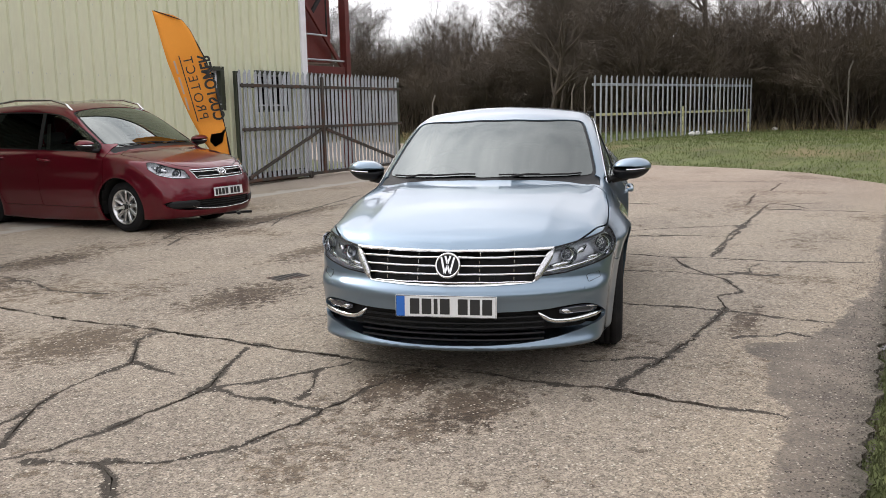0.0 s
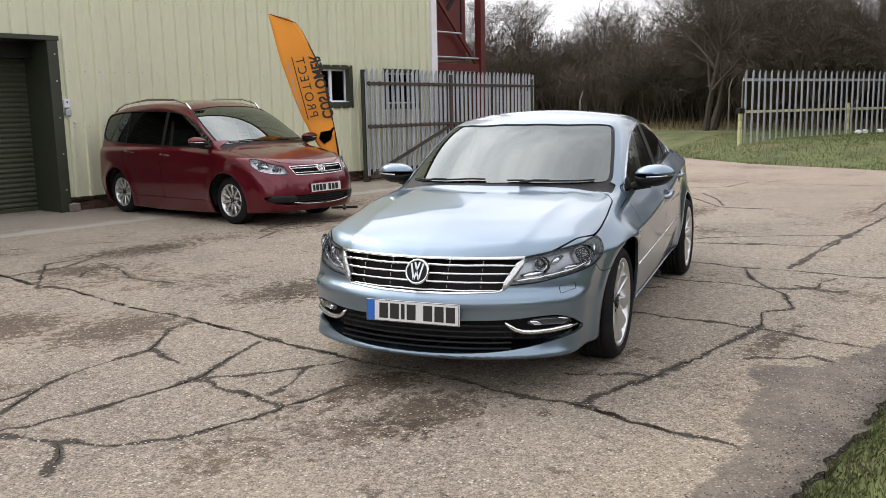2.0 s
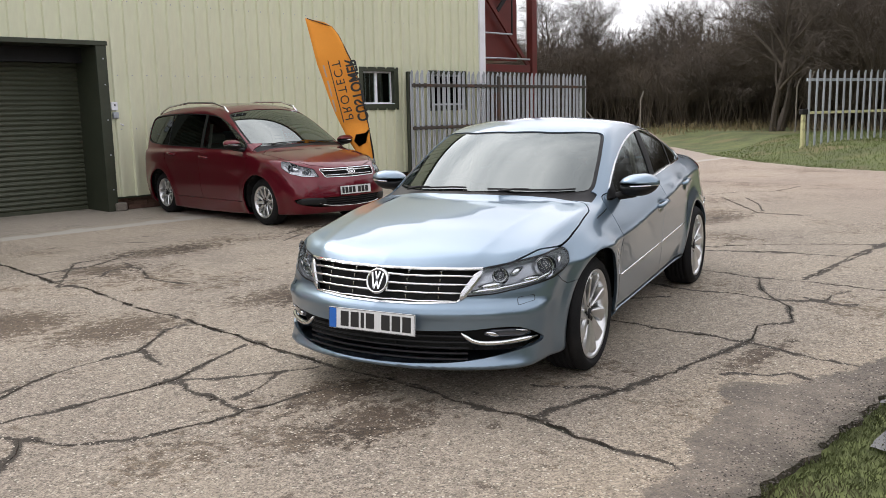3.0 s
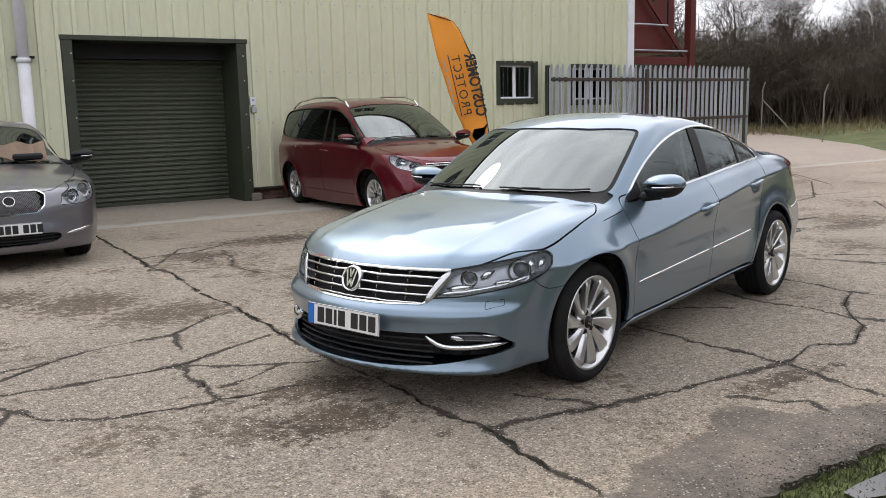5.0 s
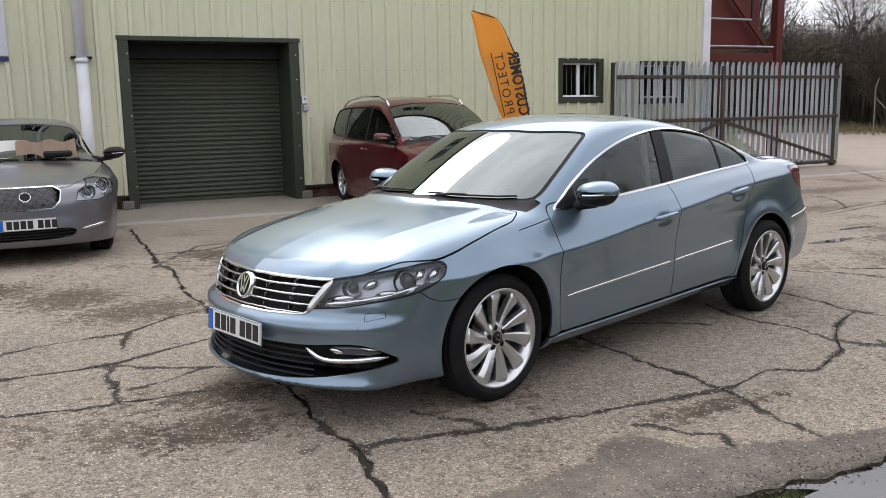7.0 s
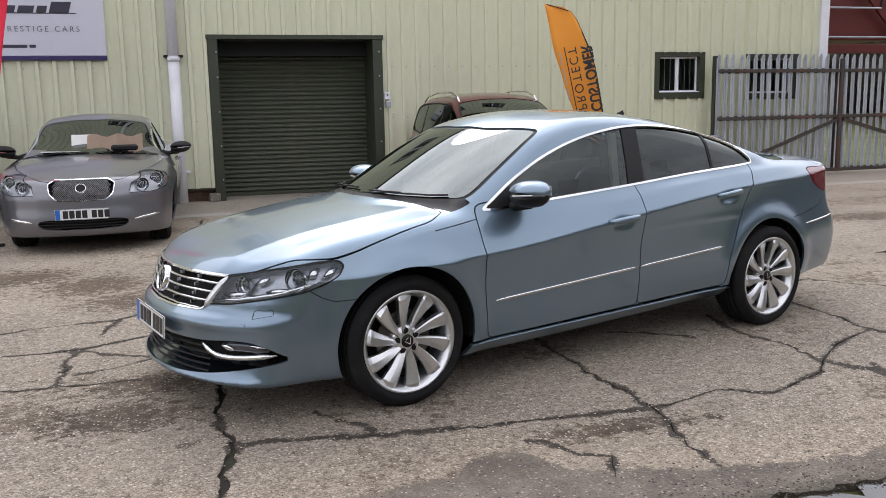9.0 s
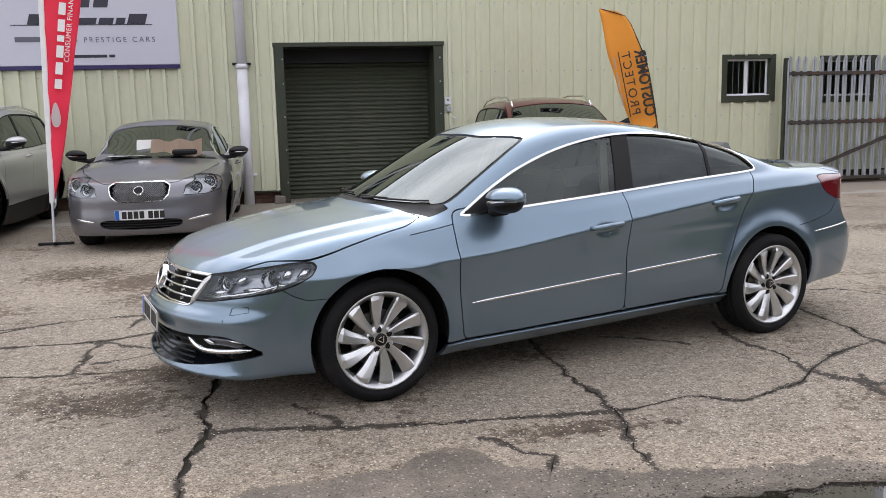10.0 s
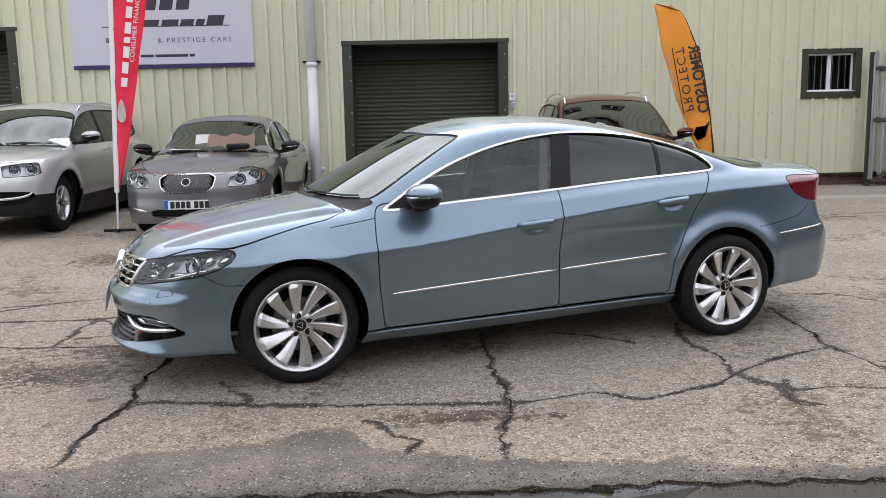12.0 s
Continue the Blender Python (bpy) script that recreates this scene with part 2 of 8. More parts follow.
    # soil and moss close to the verge
    moss = math_node("MULTIPLY", ramp_of(math_node("ADD", pos.outputs[1], math_node("MULTIPLY", rough_edge, 0.3)), 0.24, 0.34, 1.0, 0.0), ramp_of(noi(14, 6), 0.36, 0.5))
    base = mix(math_node("MULTIPLY", moss, 0.85), base, (0.045, 0.040, 0.022))
    # tone scaled from darker at the verge to lighter towards the building
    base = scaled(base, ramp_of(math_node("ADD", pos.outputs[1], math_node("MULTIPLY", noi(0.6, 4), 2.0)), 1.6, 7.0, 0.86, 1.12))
    # newer apron along the building, with a pale edge
    apron = ramp_of(pos.outputs[1], 10.15, 10.25)
    base = mix(math_node("MULTIPLY", apron, 0.55), base, (0.32, 0.292, 0.252))
    pale = math_node("MULTIPLY", ramp_of(pos.outputs[1], 10.2, 10.28), ramp_of(math_node("ADD", pos.outputs[1], noi(2.0, 5)), 11.0, 11.15, 1.0, 0.0))
    base = mix(math_node("MULTIPLY", pale, 0.75), base, (0.46, 0.44, 0.40))
    # pinker slab out in the entrance
    base = mix(ramp_of(pos.outputs[0], 11.0, 17.0, 0.0, 0.28), base, (0.36, 0.255, 0.20))
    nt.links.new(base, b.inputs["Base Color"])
    wet = math_node("MAXIMUM", silt, math_node("MULTIPLY", stain, 0.5))
    nt.links.new(ramp_of(wet, 0.0, 1.0, 0.90, 0.76), b.inputs["Roughness"])
    h = math_node("ADD", math_node("MULTIPLY", pebble, 0.6), math_node("MULTIPLY", noi(70, 4), 1.0))
    bp = nt.nodes.new("ShaderNodeBump")
    bp.inputs["Strength"].default_value, bp.inputs["Distance"].default_value = 0.8, 0.006
    chain(nt, (h, bp.inputs["Height"]), (bp.outputs["Normal"], b.inputs["Normal"]))
    return m


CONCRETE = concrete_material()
CRACK_DIRT = mat("crack_dirt", (0.022, 0.018, 0.013), 0.95, 0, 0.4, 6, 60, 0.4, dirt=(0.035, 0.045, 0.016), dirt_amount=0.8, dirt_scale=2.5)
TURF = mat("turf", (0.092, 0.108, 0.032), 0.95, 0, 0.65, 0.9, 14, 0.8, dirt=(0.175, 0.135, 0.065), dirt_amount=0.85, dirt_scale=0.55)
BLADES = mat("grass_blades", (0.115, 0.150, 0.040), 0.75, 0, 0.6, 1.2, 9, dirt=(0.17, 0.14, 0.06), dirt_amount=0.7, dirt_scale=1.6)
VERGE = mat("verge_grass_blades", (0.078, 0.092, 0.030), 0.8, 0, 0.5, 1.2, 9, dirt=(0.10, 0.08, 0.045), dirt_amount=0.8, dirt_scale=2.0)
CLADDING = mat("pale_green_cladding", (0.67, 0.682, 0.510), 0.42, 0.05, 0.06, 0.6, 18, 0.02, dirt=(0.50, 0.495, 0.35), dirt_amount=0.35, dirt_scale=0.7, stretch=(1, 1, 0.25), random_tone=0.025)
DARK_GREEN = mat("dark_green_paint", (0.040, 0.047, 0.030), 0.42, 0.05, 0.10, 1.5, 25, dirt=(0.075, 0.075, 0.055), dirt_amount=0.3, dirt_scale=3)
SHUTTER = mat("green_shutter", (0.062, 0.070, 0.046), 0.45, 0.1, 0.10, 1.0, 25, dirt=(0.085, 0.082, 0.06), dirt_amount=0.35, dirt_scale=2)
WHITE_PVC = mat("white_plastic", (0.80, 0.81, 0.86), 0.4, 0, 0.06, 1.5, 30, dirt=(0.42, 0.42, 0.40), dirt_amount=0.25, dirt_scale=2)
GALV = mat("galvanised_steel", (0.42, 0.45, 0.49), 0.42, 0.65, 0.16, 3, 40, 0.05, random_tone=0.12, dirt=(0.24, 0.20, 0.16), dirt_amount=0.25, dirt_scale=4)
RUST = mat("rusty_painted_steel", (0.060, 0.052, 0.045), 0.65, 0.2, 0.3, 2, 30, 0.2, dirt=(0.13, 0.055, 0.03), dirt_amount=0.8, dirt_scale=3)
RED_OXIDE = mat("red_oxide_steel", (0.115, 0.018, 0.015), 0.5, 0.1, 0.15, 1.2, 25, 0.05, dirt=(0.07, 0.02, 0.016), dirt_amount=0.5, dirt_scale=2)
YELLOW = mat("faded_yellow_paint", (0.58, 0.56, 0.30), 0.6, 0, 0.15, 3, 30, dirt=(0.10, 0.085, 0.05), dirt_amount=0.95, dirt_scale=5)
BRICK = mat("dull_brick", (0.13, 0.075, 0.055), 0.85, 0, 0.25, 4, 50, 0.3, random_tone=0.3)
BARK = mat("bare_bark", (0.082, 0.066, 0.051), 0.9, 0, 0.35, 0.6, 8, random_tone=0.25)
TWIG = mat("bare_twigs", (0.094, 0.074, 0.054), 0.9, 0, 0.35, 0.5, 6, random_tone=0.25)
IVY = mat("ivy_leaves", (0.035, 0.045, 0.018), 0.7, 0, 0.4, 1.5, 9)
DRY = mat("dry_grass", (0.21, 0.165, 0.085), 0.9, 0, 0.3, 1, 9)
POST = mat("weathered_post", (0.21, 0.19, 0.16), 0.9, 0, 0.25, 3, 30, 0.2)
ORANGE = mat("orange_flag_cloth", (0.86, 0.33, 0.035), 0.75, 0, 0.06, 2, 60)
RED_CLOTH = mat("red_flag_cloth", (0.84, 0.026, 0.070), 0.7, 0, 0.06, 2, 60)
SIGN_WHITE = mat("pale_sign_board", (0.60, 0.61, 0.70), 0.35, 0, 0.03, 1, 30)
SIGN_PURPLE = mat("purple_sign_band", (0.035, 0.025, 0.11), 0.35, 0, 0.05, 1, 30)
SIGN_INK = mat("dark_sign_print", (0.035, 0.035, 0.055), 0.4, 0, 0.05, 1, 30)
GREY_INK = mat("grey_print", (0.13, 0.13, 0.17), 0.4, 0, 0.05, 1, 30)
WHITE_INK = mat("white_print", (0.80, 0.80, 0.80), 0.5, 0, 0.03, 1, 30)
PUDDLE = mat("rain_water", (0.05, 0.045, 0.04), 0.03, 0, 0.2, 2, 20, spec=0.6)

# ---- helpers for meshes ----
def mesh_ob(name, verts, faces, material, parent=None, smooth=False, label=""):
    me = bpy.data.meshes.new(name)
    me.from_pydata([tuple(map(float, v)) for v in verts], [], [tuple(int(i) for i in f) for f in faces])
    me.materials.append(material)
    if smooth:
        me.polygons.foreach_set("use_smooth", [True] * len(me.polygons))
    me.update()
    ob = new(name, me)
    if parent is not None:
        ob.parent = parent
    if label:
        ob["label"] = label
    return ob


def part(name, bm, material, parent, label="", smooth=False):
    me = bpy.data.meshes.new(name)
    bm.to_mesh(me)
    bm.free()
    me.materials.append(material)
    if smooth:
        me.polygons.foreach_set("use_smooth", [True] * len(me.polygons))
    ob = new(name, me)
    ob.parent = parent
    if label:
        ob["label"] = label
    return ob


def box(bm, lo, hi, bevel=0.0, m=None):
    """A box between two corners, with its edges taken off."""
    r = bmesh.ops.create_cube(bm, size=1)
    vs = r["verts"]
    c = [(a + b) / 2 for a, b in zip(lo, hi)]
    s = [b - a for a, b in zip(lo, hi)]
    for v in vs:
        v.co = Vector((c[0] + v.co.x * s[0], c[1] + v.co.y * s[1], c[2] + v.co.z * s[2]))
        if m is not None:
            v.co = m @ v.co
    if bevel:
        es = list({e for v in vs for e in v.link_edges})
        bmesh.ops.bevel(bm, geom=es, offset=bevel, segments=1, affect="EDGES", clamp_overlap=True)
    return bm


def tube(bm, points, radius, sides=8, caps=True):
    """A round bar along the points; radius may be a list."""
    pts = [Vector(p) for p in points]
    rad = radius if isinstance(radius, (list, tuple)) else [radius] * len(pts)
    rings = []
    ref = None
    for i, p in enumerate(pts):
        d = (pts[min(i + 1, len(pts) - 1)] - pts[max(i - 1, 0)]).normalized()
        if ref is None:
            ref = d.orthogonal().normalized()
        ref = (ref - d * ref.dot(d)).normalized()
        o = d.cross(ref)
        rings.append([bm.verts.new(p + (ref * math.cos(a) + o * math.sin(a)) * rad[i]) for a in (2 * math.pi * k / sides for k in range(sides))])
    for a, b in zip(rings, rings[1:]):
        for k in range(sides):
            bm.faces.new((a[k], a[(k + 1) % sides], b[(k + 1) % sides], b[k]))
    if caps:
        bm.faces.new(rings[0][::-1])
        bm.faces.new(rings[-1])
    return bm


def lathe(bm, profile, sides=48, axis="y", m=None, closed=False):
    """Turns a profile of (radius, height) about an axis."""
    rings = []
    for r, h in profile:
        ring = []
        for k in range(sides):
            a = 2 * math.pi * k / sides
            v = (r * math.cos(a), h, r * math.sin(a)) if axis == "y" else (r * math.cos(a), r * math.sin(a), h) if axis == "z" else (h, r * math.cos(a), r * math.sin(a))
            ring.append(bm.verts.new(m @ Vector(v) if m is not None else v))
        rings.append(ring)
    for a, b in zip(rings, rings[1:] + ([rings[0]] if closed else [])):
        for k in range(sides):
            bm.faces.new((a[k], b[k], b[(k + 1) % sides], a[(k + 1) % sides]))
    return bm


def empty(name, m, label, category, group=""):
    ob = new(name)
    ob.matrix_basis = m
    return tagged(ob, label, category, group)

# ---- car shells: an implicit body, meshed, then cut into panels ----
TABLES = {}


def curve_at(points, x):
    """A smooth curve through the points (a, b), at x; straight beyond its ends."""
    key = tuple(points)
    if key not in TABLES:
        p = np.array(sorted(points), float)
        a, b = p[:, 0], p[:, 1]
        h = np.diff(a)
        d = np.diff(b) / h
        m = np.empty(len(a))
        m[0], m[-1] = d[0], d[-1]
        m[1:-1] = (d[:-1] * h[1:] + d[1:] * h[:-1]) / (h[1:] + h[:-1])
        g = np.linspace(a[0], a[-1], 6000)
        i = np.clip(np.searchsorted(a, g) - 1, 0, len(h) - 1)
        t = (g - a[i]) / h[i]
        y = ((1 + 2 * t) * (1 - t) ** 2 * b[i] + t * (1 - t) ** 2 * h[i] * m[i]
             + t * t * (3 - 2 * t) * b[i + 1] + t * t * (t - 1) * h[i] * m[i + 1])
        g = np.concatenate([[a[0] - 9], g, [a[-1] + 9]])
        TABLES[key] = g, np.concatenate([[y[0] - 9 * m[0]], y, [y[-1] + 9 * m[-1]]])
    return np.interp(x, *TABLES[key])


def smax(a, b, k):
    h = np.clip(0.5 + 0.5 * (a - b) / k, 0, 1)
    return b + (a - b) * h + k * h * (1 - h)


def smin(a, b, k):
    return -smax(-a, -b, k)


def body_field(P, x, y, z):
    """Negative inside the car. x ahead, y to its left, z up; the origin lies midway between the axles."""
    y = np.abs(y)
    e = 0.01
    half = curve_at(P["plan"], x)
    up = z - curve_at(P["crease"], x)
    side = half - curve_at(P["section"], up)
    if "tuck" in P:
        side = side - curve_at(P["tuck"], x) * np.clip((z - 0.48) / 0.42, 0, 1.5) ** 1.4
    wb = P["wheelbase"] / 2
    if "ledge" in P:
        # the sill turns in under its ledge
        below = np.clip(P["ledge"][0] + P["ledge"][1] * x - z, 0, 0.2) * np.clip((1.12 - np.abs(x)) / 0.1, 0, 1)
        side = side - P["ledge_cut"] * below
    for cx in (wb, -wb):
        r = np.hypot(x - cx, z - P["hub"])
        side = side + P["flare"] * np.exp(-((r - P["arch"] - 0.02) / 0.07) ** 2)
    for sx, sz, rx, rz, depth in P.get("scoops", ()):
        side = side - depth * np.exp(-(((x - sx) / rx) ** 2 + ((z - sz) / rz) ** 2) ** 2)
    f_side = (y - side) * 0.96
    top = curve_at(P["deck"], x)
    slope = (curve_at(P["deck"], x + e) - curve_at(P["deck"], x - e)) / (2 * e)
    w = np.clip(y / np.maximum(half, 0.3), 0, 1.3)
    crown = curve_at(P["crown"], w) * P["crown_depth"]
    f_top = (z - top + crown) / np.sqrt(1 + slope ** 2)
    nose = curve_at(P["nose"], z) - curve_at(P["nose_plan"], y)
    f_front = (x - nose) * 0.93
    tail = curve_at(P["tail"], z) + curve_at(P["tail_plan"], y)
    f_rear = (tail - x) * 0.93
    low = smax(f_side, f_top, P["k_edge"])
    low = smax(low, f_front, P["k_nose"])
    low = smax(low, f_rear, 0.05)
    low = smax(low, curve_at(P["floor"], x) - z, 0.03)
    bow = P["bow"] * y ** 2
    xs = x + bow * np.tanh((x - P["roof_x"]) / 0.4)
    roof = curve_at(P["cabin"], xs)
    rs = (curve_at(P["cabin"], xs + e) - curve_at(P["cabin"], xs - e)) / (2 * e)
    f_roof = (z - roof + P["roof_crown"] * (y / 0.6) ** 2) / np.sqrt(1 + rs ** 2)
    dz = z - 0.9
    f_glass = (y - (curve_at(P["cab_half"], x) - P["lean"] * dz - P["lean2"] * dz * np.abs(dz))) * P["lean_k"]
    cab = smax(f_roof, f_glass, P["k_roof"])
    cab = smax(smax(cab, P["cab_floor"] - z, 0.02), f_rear + 0.03, 0.05)
    return smin(low, cab, P["k_belt"])


def mesh_field(f, lo, hi, res):
    """Surface nets: points (n, 3) and triangles (m, 3) of f = 0."""
    ax = [np.arange(lo[i], hi[i] + res, res) for i in range(3)]
    step = 6
    size = [len(a) for a in ax]
    co = [np.arange(0, n + step, step) for n in size]
    C = f(*np.meshgrid(*[lo[i] + co[i] * res for i in range(3)], indexing="ij"))
    near = np.abs(C) < step * res * 1.9
    V = np.repeat(np.repeat(np.repeat(C, step, 0), step, 1), step, 2)
    N = np.repeat(np.repeat(np.repeat(near, step, 0), step, 1), step, 2)
    off = step // 2
    V, N = (A[off:off + size[0], off:off + size[1], off:off + size[2]] for A in (V, N))
    V = V.copy()
    I, J, K = np.nonzero(N)
    V[I, J, K] = f(ax[0][I], ax[1][J], ax[2][K])
    S = V < 0
    n = [len(a) - 1 for a in ax]
    c = np.zeros(n, int)
    for i in (0, 1):
        for j in (0, 1):
            for k in (0, 1):
                c += S[i:n[0] + i, j:n[1] + j, k:n[2] + k]
    act = (c > 0) & (c < 8)
    idx = -np.ones(n, int)
    idx[act] = np.arange(act.sum())
    I, J, K = np.nonzero(act)
    pts = np.stack([ax[0][I], ax[1][J], ax[2][K]], 1) + res / 2
    mid = pts
    for _ in range(6):
        pts = mid + np.clip(project(f, pts, res) - mid, -0.8 * res, 0.8 * res)
    quads = []
    for a in range(3):
        b, d = (a + 1) % 3, (a + 2) % 3
        s0, s1 = [slice(None)] * 3, [slice(None)] * 3
        s0[a], s1[a] = slice(0, -1), slice(1, None)
        A, B = S[tuple(s0)], S[tuple(s1)]
        e = np.argwhere(A != B)
        e = e[(e[:, b] > 0) & (e[:, d] > 0) & (e[:, b] < n[b]) & (e[:, d] < n[d])]
        flip = A[tuple(e.T)]
        q = []
        for db, dd in ((-1, -1), (0, -1), (0, 0), (-1, 0)):
            o = e.copy()
            o[:, b] += db
            o[:, d] += dd
            q.append(idx[tuple(o.T)])
        q = np.stack(q, 1)
        q[~flip] = q[~flip][:, ::-1]
        quads.append(q)
    q = np.concatenate(quads)
    return pts, np.concatenate([q[:, [0, 1, 2]], q[:, [0, 2, 3]]])


def grad(f, p, e=0.004):
    d = np.concatenate([np.eye(3), -np.eye(3)]) * e
    q = (p[None] + d[:, None]).reshape(-1, 3)
    v = f(q[:, 0], q[:, 1], q[:, 2]).reshape(6, -1)
    return ((v[:3] - v[3:]) / (2 * e)).T


def project(f, p, limit):
    g = grad(f, p)
    v = f(p[:, 0], p[:, 1], p[:, 2])
    step = g * (v / np.maximum((g * g).sum(1), 0.05))[:, None]
    size = np.linalg.norm(step, axis=1, keepdims=True)
    return p - step * np.minimum(1, limit / np.maximum(size, 1e-9))


def cut(pts, tris, val, use):
    """Cuts the triangles marked by use along val = 0 (a number for each point). Returns points, triangles and each triangle's parent."""
    v = np.where(np.abs(val) < 1e-6, 1e-6, val)
    s = v[tris] > 0
    k = s.sum(1)
    mixed = use & (k > 0) & (k < 3)
    keep = np.nonzero(~mixed)[0]
    m = np.nonzero(mixed)[0]
    if not len(m):
        return pts, tris, np.arange(len(tris))
    t, sm = tris[m], s[m]
    lone = np.where(sm.sum(1) == 1, sm.argmax(1), (~sm).argmax(1))
    r = np.arange(len(m))
    a, b, c = t[r, lone], t[r, (lone + 1) % 3], t[r, (lone + 2) % 3]
    ends = np.concatenate([np.stack([a, b], 1), np.stack([a, c], 1)])
    ends.sort(1)
    key, inv = np.unique(ends[:, 0] * (len(pts) + 1) + ends[:, 1], return_inverse=True)
    e0, e1 = key // (len(pts) + 1), key % (len(pts) + 1)
    w = (v[e0] / (v[e0] - v[e1]))[:, None]
    new_pts = pts[e0] * (1 - w) + pts[e1] * w
    ab, ac = inv[:len(m)] + len(pts), inv[len(m):] + len(pts)
    out = np.concatenate([tris[keep], np.stack([a, ab, ac], 1), np.stack([ab, b, c], 1), np.stack([ab, c, ac], 1)])
    return np.concatenate([pts, new_pts]), out, np.concatenate([keep, m, m, m])


def poly_dist(poly, p):
    """Distance from points p (n, 2) to a closed polygon, negative inside."""
    q = np.array(poly, float)
    d2 = np.full(len(p), 1e9)
    inside = np.zeros(len(p), bool)
    for a, b in zip(q, np.roll(q, -1, 0)):
        e, w = b - a, p - a
        t = np.clip((w @ e) / (e @ e), 0, 1)
        d2 = np.minimum(d2, ((w - t[:, None] * e) ** 2).sum(1))
        if a[1] != b[1]:
            c = ((p[:, 1] >= a[1]) != (p[:, 1] >= b[1]))
            xx = a[0] + (p[:, 1] - a[1]) / (b[1] - a[1]) * e[0]
            inside ^= c & (p[:, 0] < xx)
    return np.sqrt(d2) * np.where(inside, -1, 1)


def line_dist(line, p):
    q = np.array(line, float)
    d2 = np.full(len(p), 1e9)
    for a, b in zip(q[:-1], q[1:]):
        e, w = b - a, p - a
        t = np.clip((w @ e) / (e @ e), 0, 1)
        d2 = np.minimum(d2, ((w - t[:, None] * e) ** 2).sum(1))
    return np.sqrt(d2)


def line_side(line, p):
    """Signed distance to an open line."""
    q = np.array(line, float)
    best, sign = np.full(len(p), 1e9), np.ones(len(p))
    for a, b in zip(q[:-1], q[1:]):
        e, w = b - a, p - a
        t = np.clip((w @ e) / (e @ e), 0, 1)
        d = np.sqrt(((w - t[:, None] * e) ** 2).sum(1))
        c = np.where(e[0] * w[:, 1] - e[1] * w[:, 0] < 0, -1.0, 1.0)
        near = d < best - 1e-9
        best, sign = np.where(near, d, best), np.where(near, c, sign)
    return best * sign


def soft_corners(points, r):
    """A closed outline with its corners rounded to about r."""
    p = [Vector(v) for v in points]
    out = []
    for i, b in enumerate(p):
        a, c = p[i - 1], p[(i + 1) % len(p)]
        k0, k1 = min(r, (a - b).length * 0.45), min(r, (c - b).length * 0.45)
        s, e = b + (a - b).normalized() * k0, b + (c - b).normalized() * k1
        out += [tuple(s), tuple(s * 0.3 + b * 0.4 + e * 0.3), tuple(e)]
    return out


def rounded(points, n=5, closed=True):
    """Corners rounded by Chaikin's rule."""
    p = np.array(points, float)
    for _ in range(n):
        q = np.roll(p, -1, 0)
        if closed:
            p = np.stack([0.75 * p + 0.25 * q, 0.25 * p + 0.75 * q], 1).reshape(-1, 2)
        else:
            a, b = p[:-1], p[1:]
            p = np.concatenate([p[:1], np.stack([0.75 * a + 0.25 * b, 0.25 * a + 0.75 * b], 1).reshape(-1, 2), p[-1:]])
    return p


CORNER = radians(50)


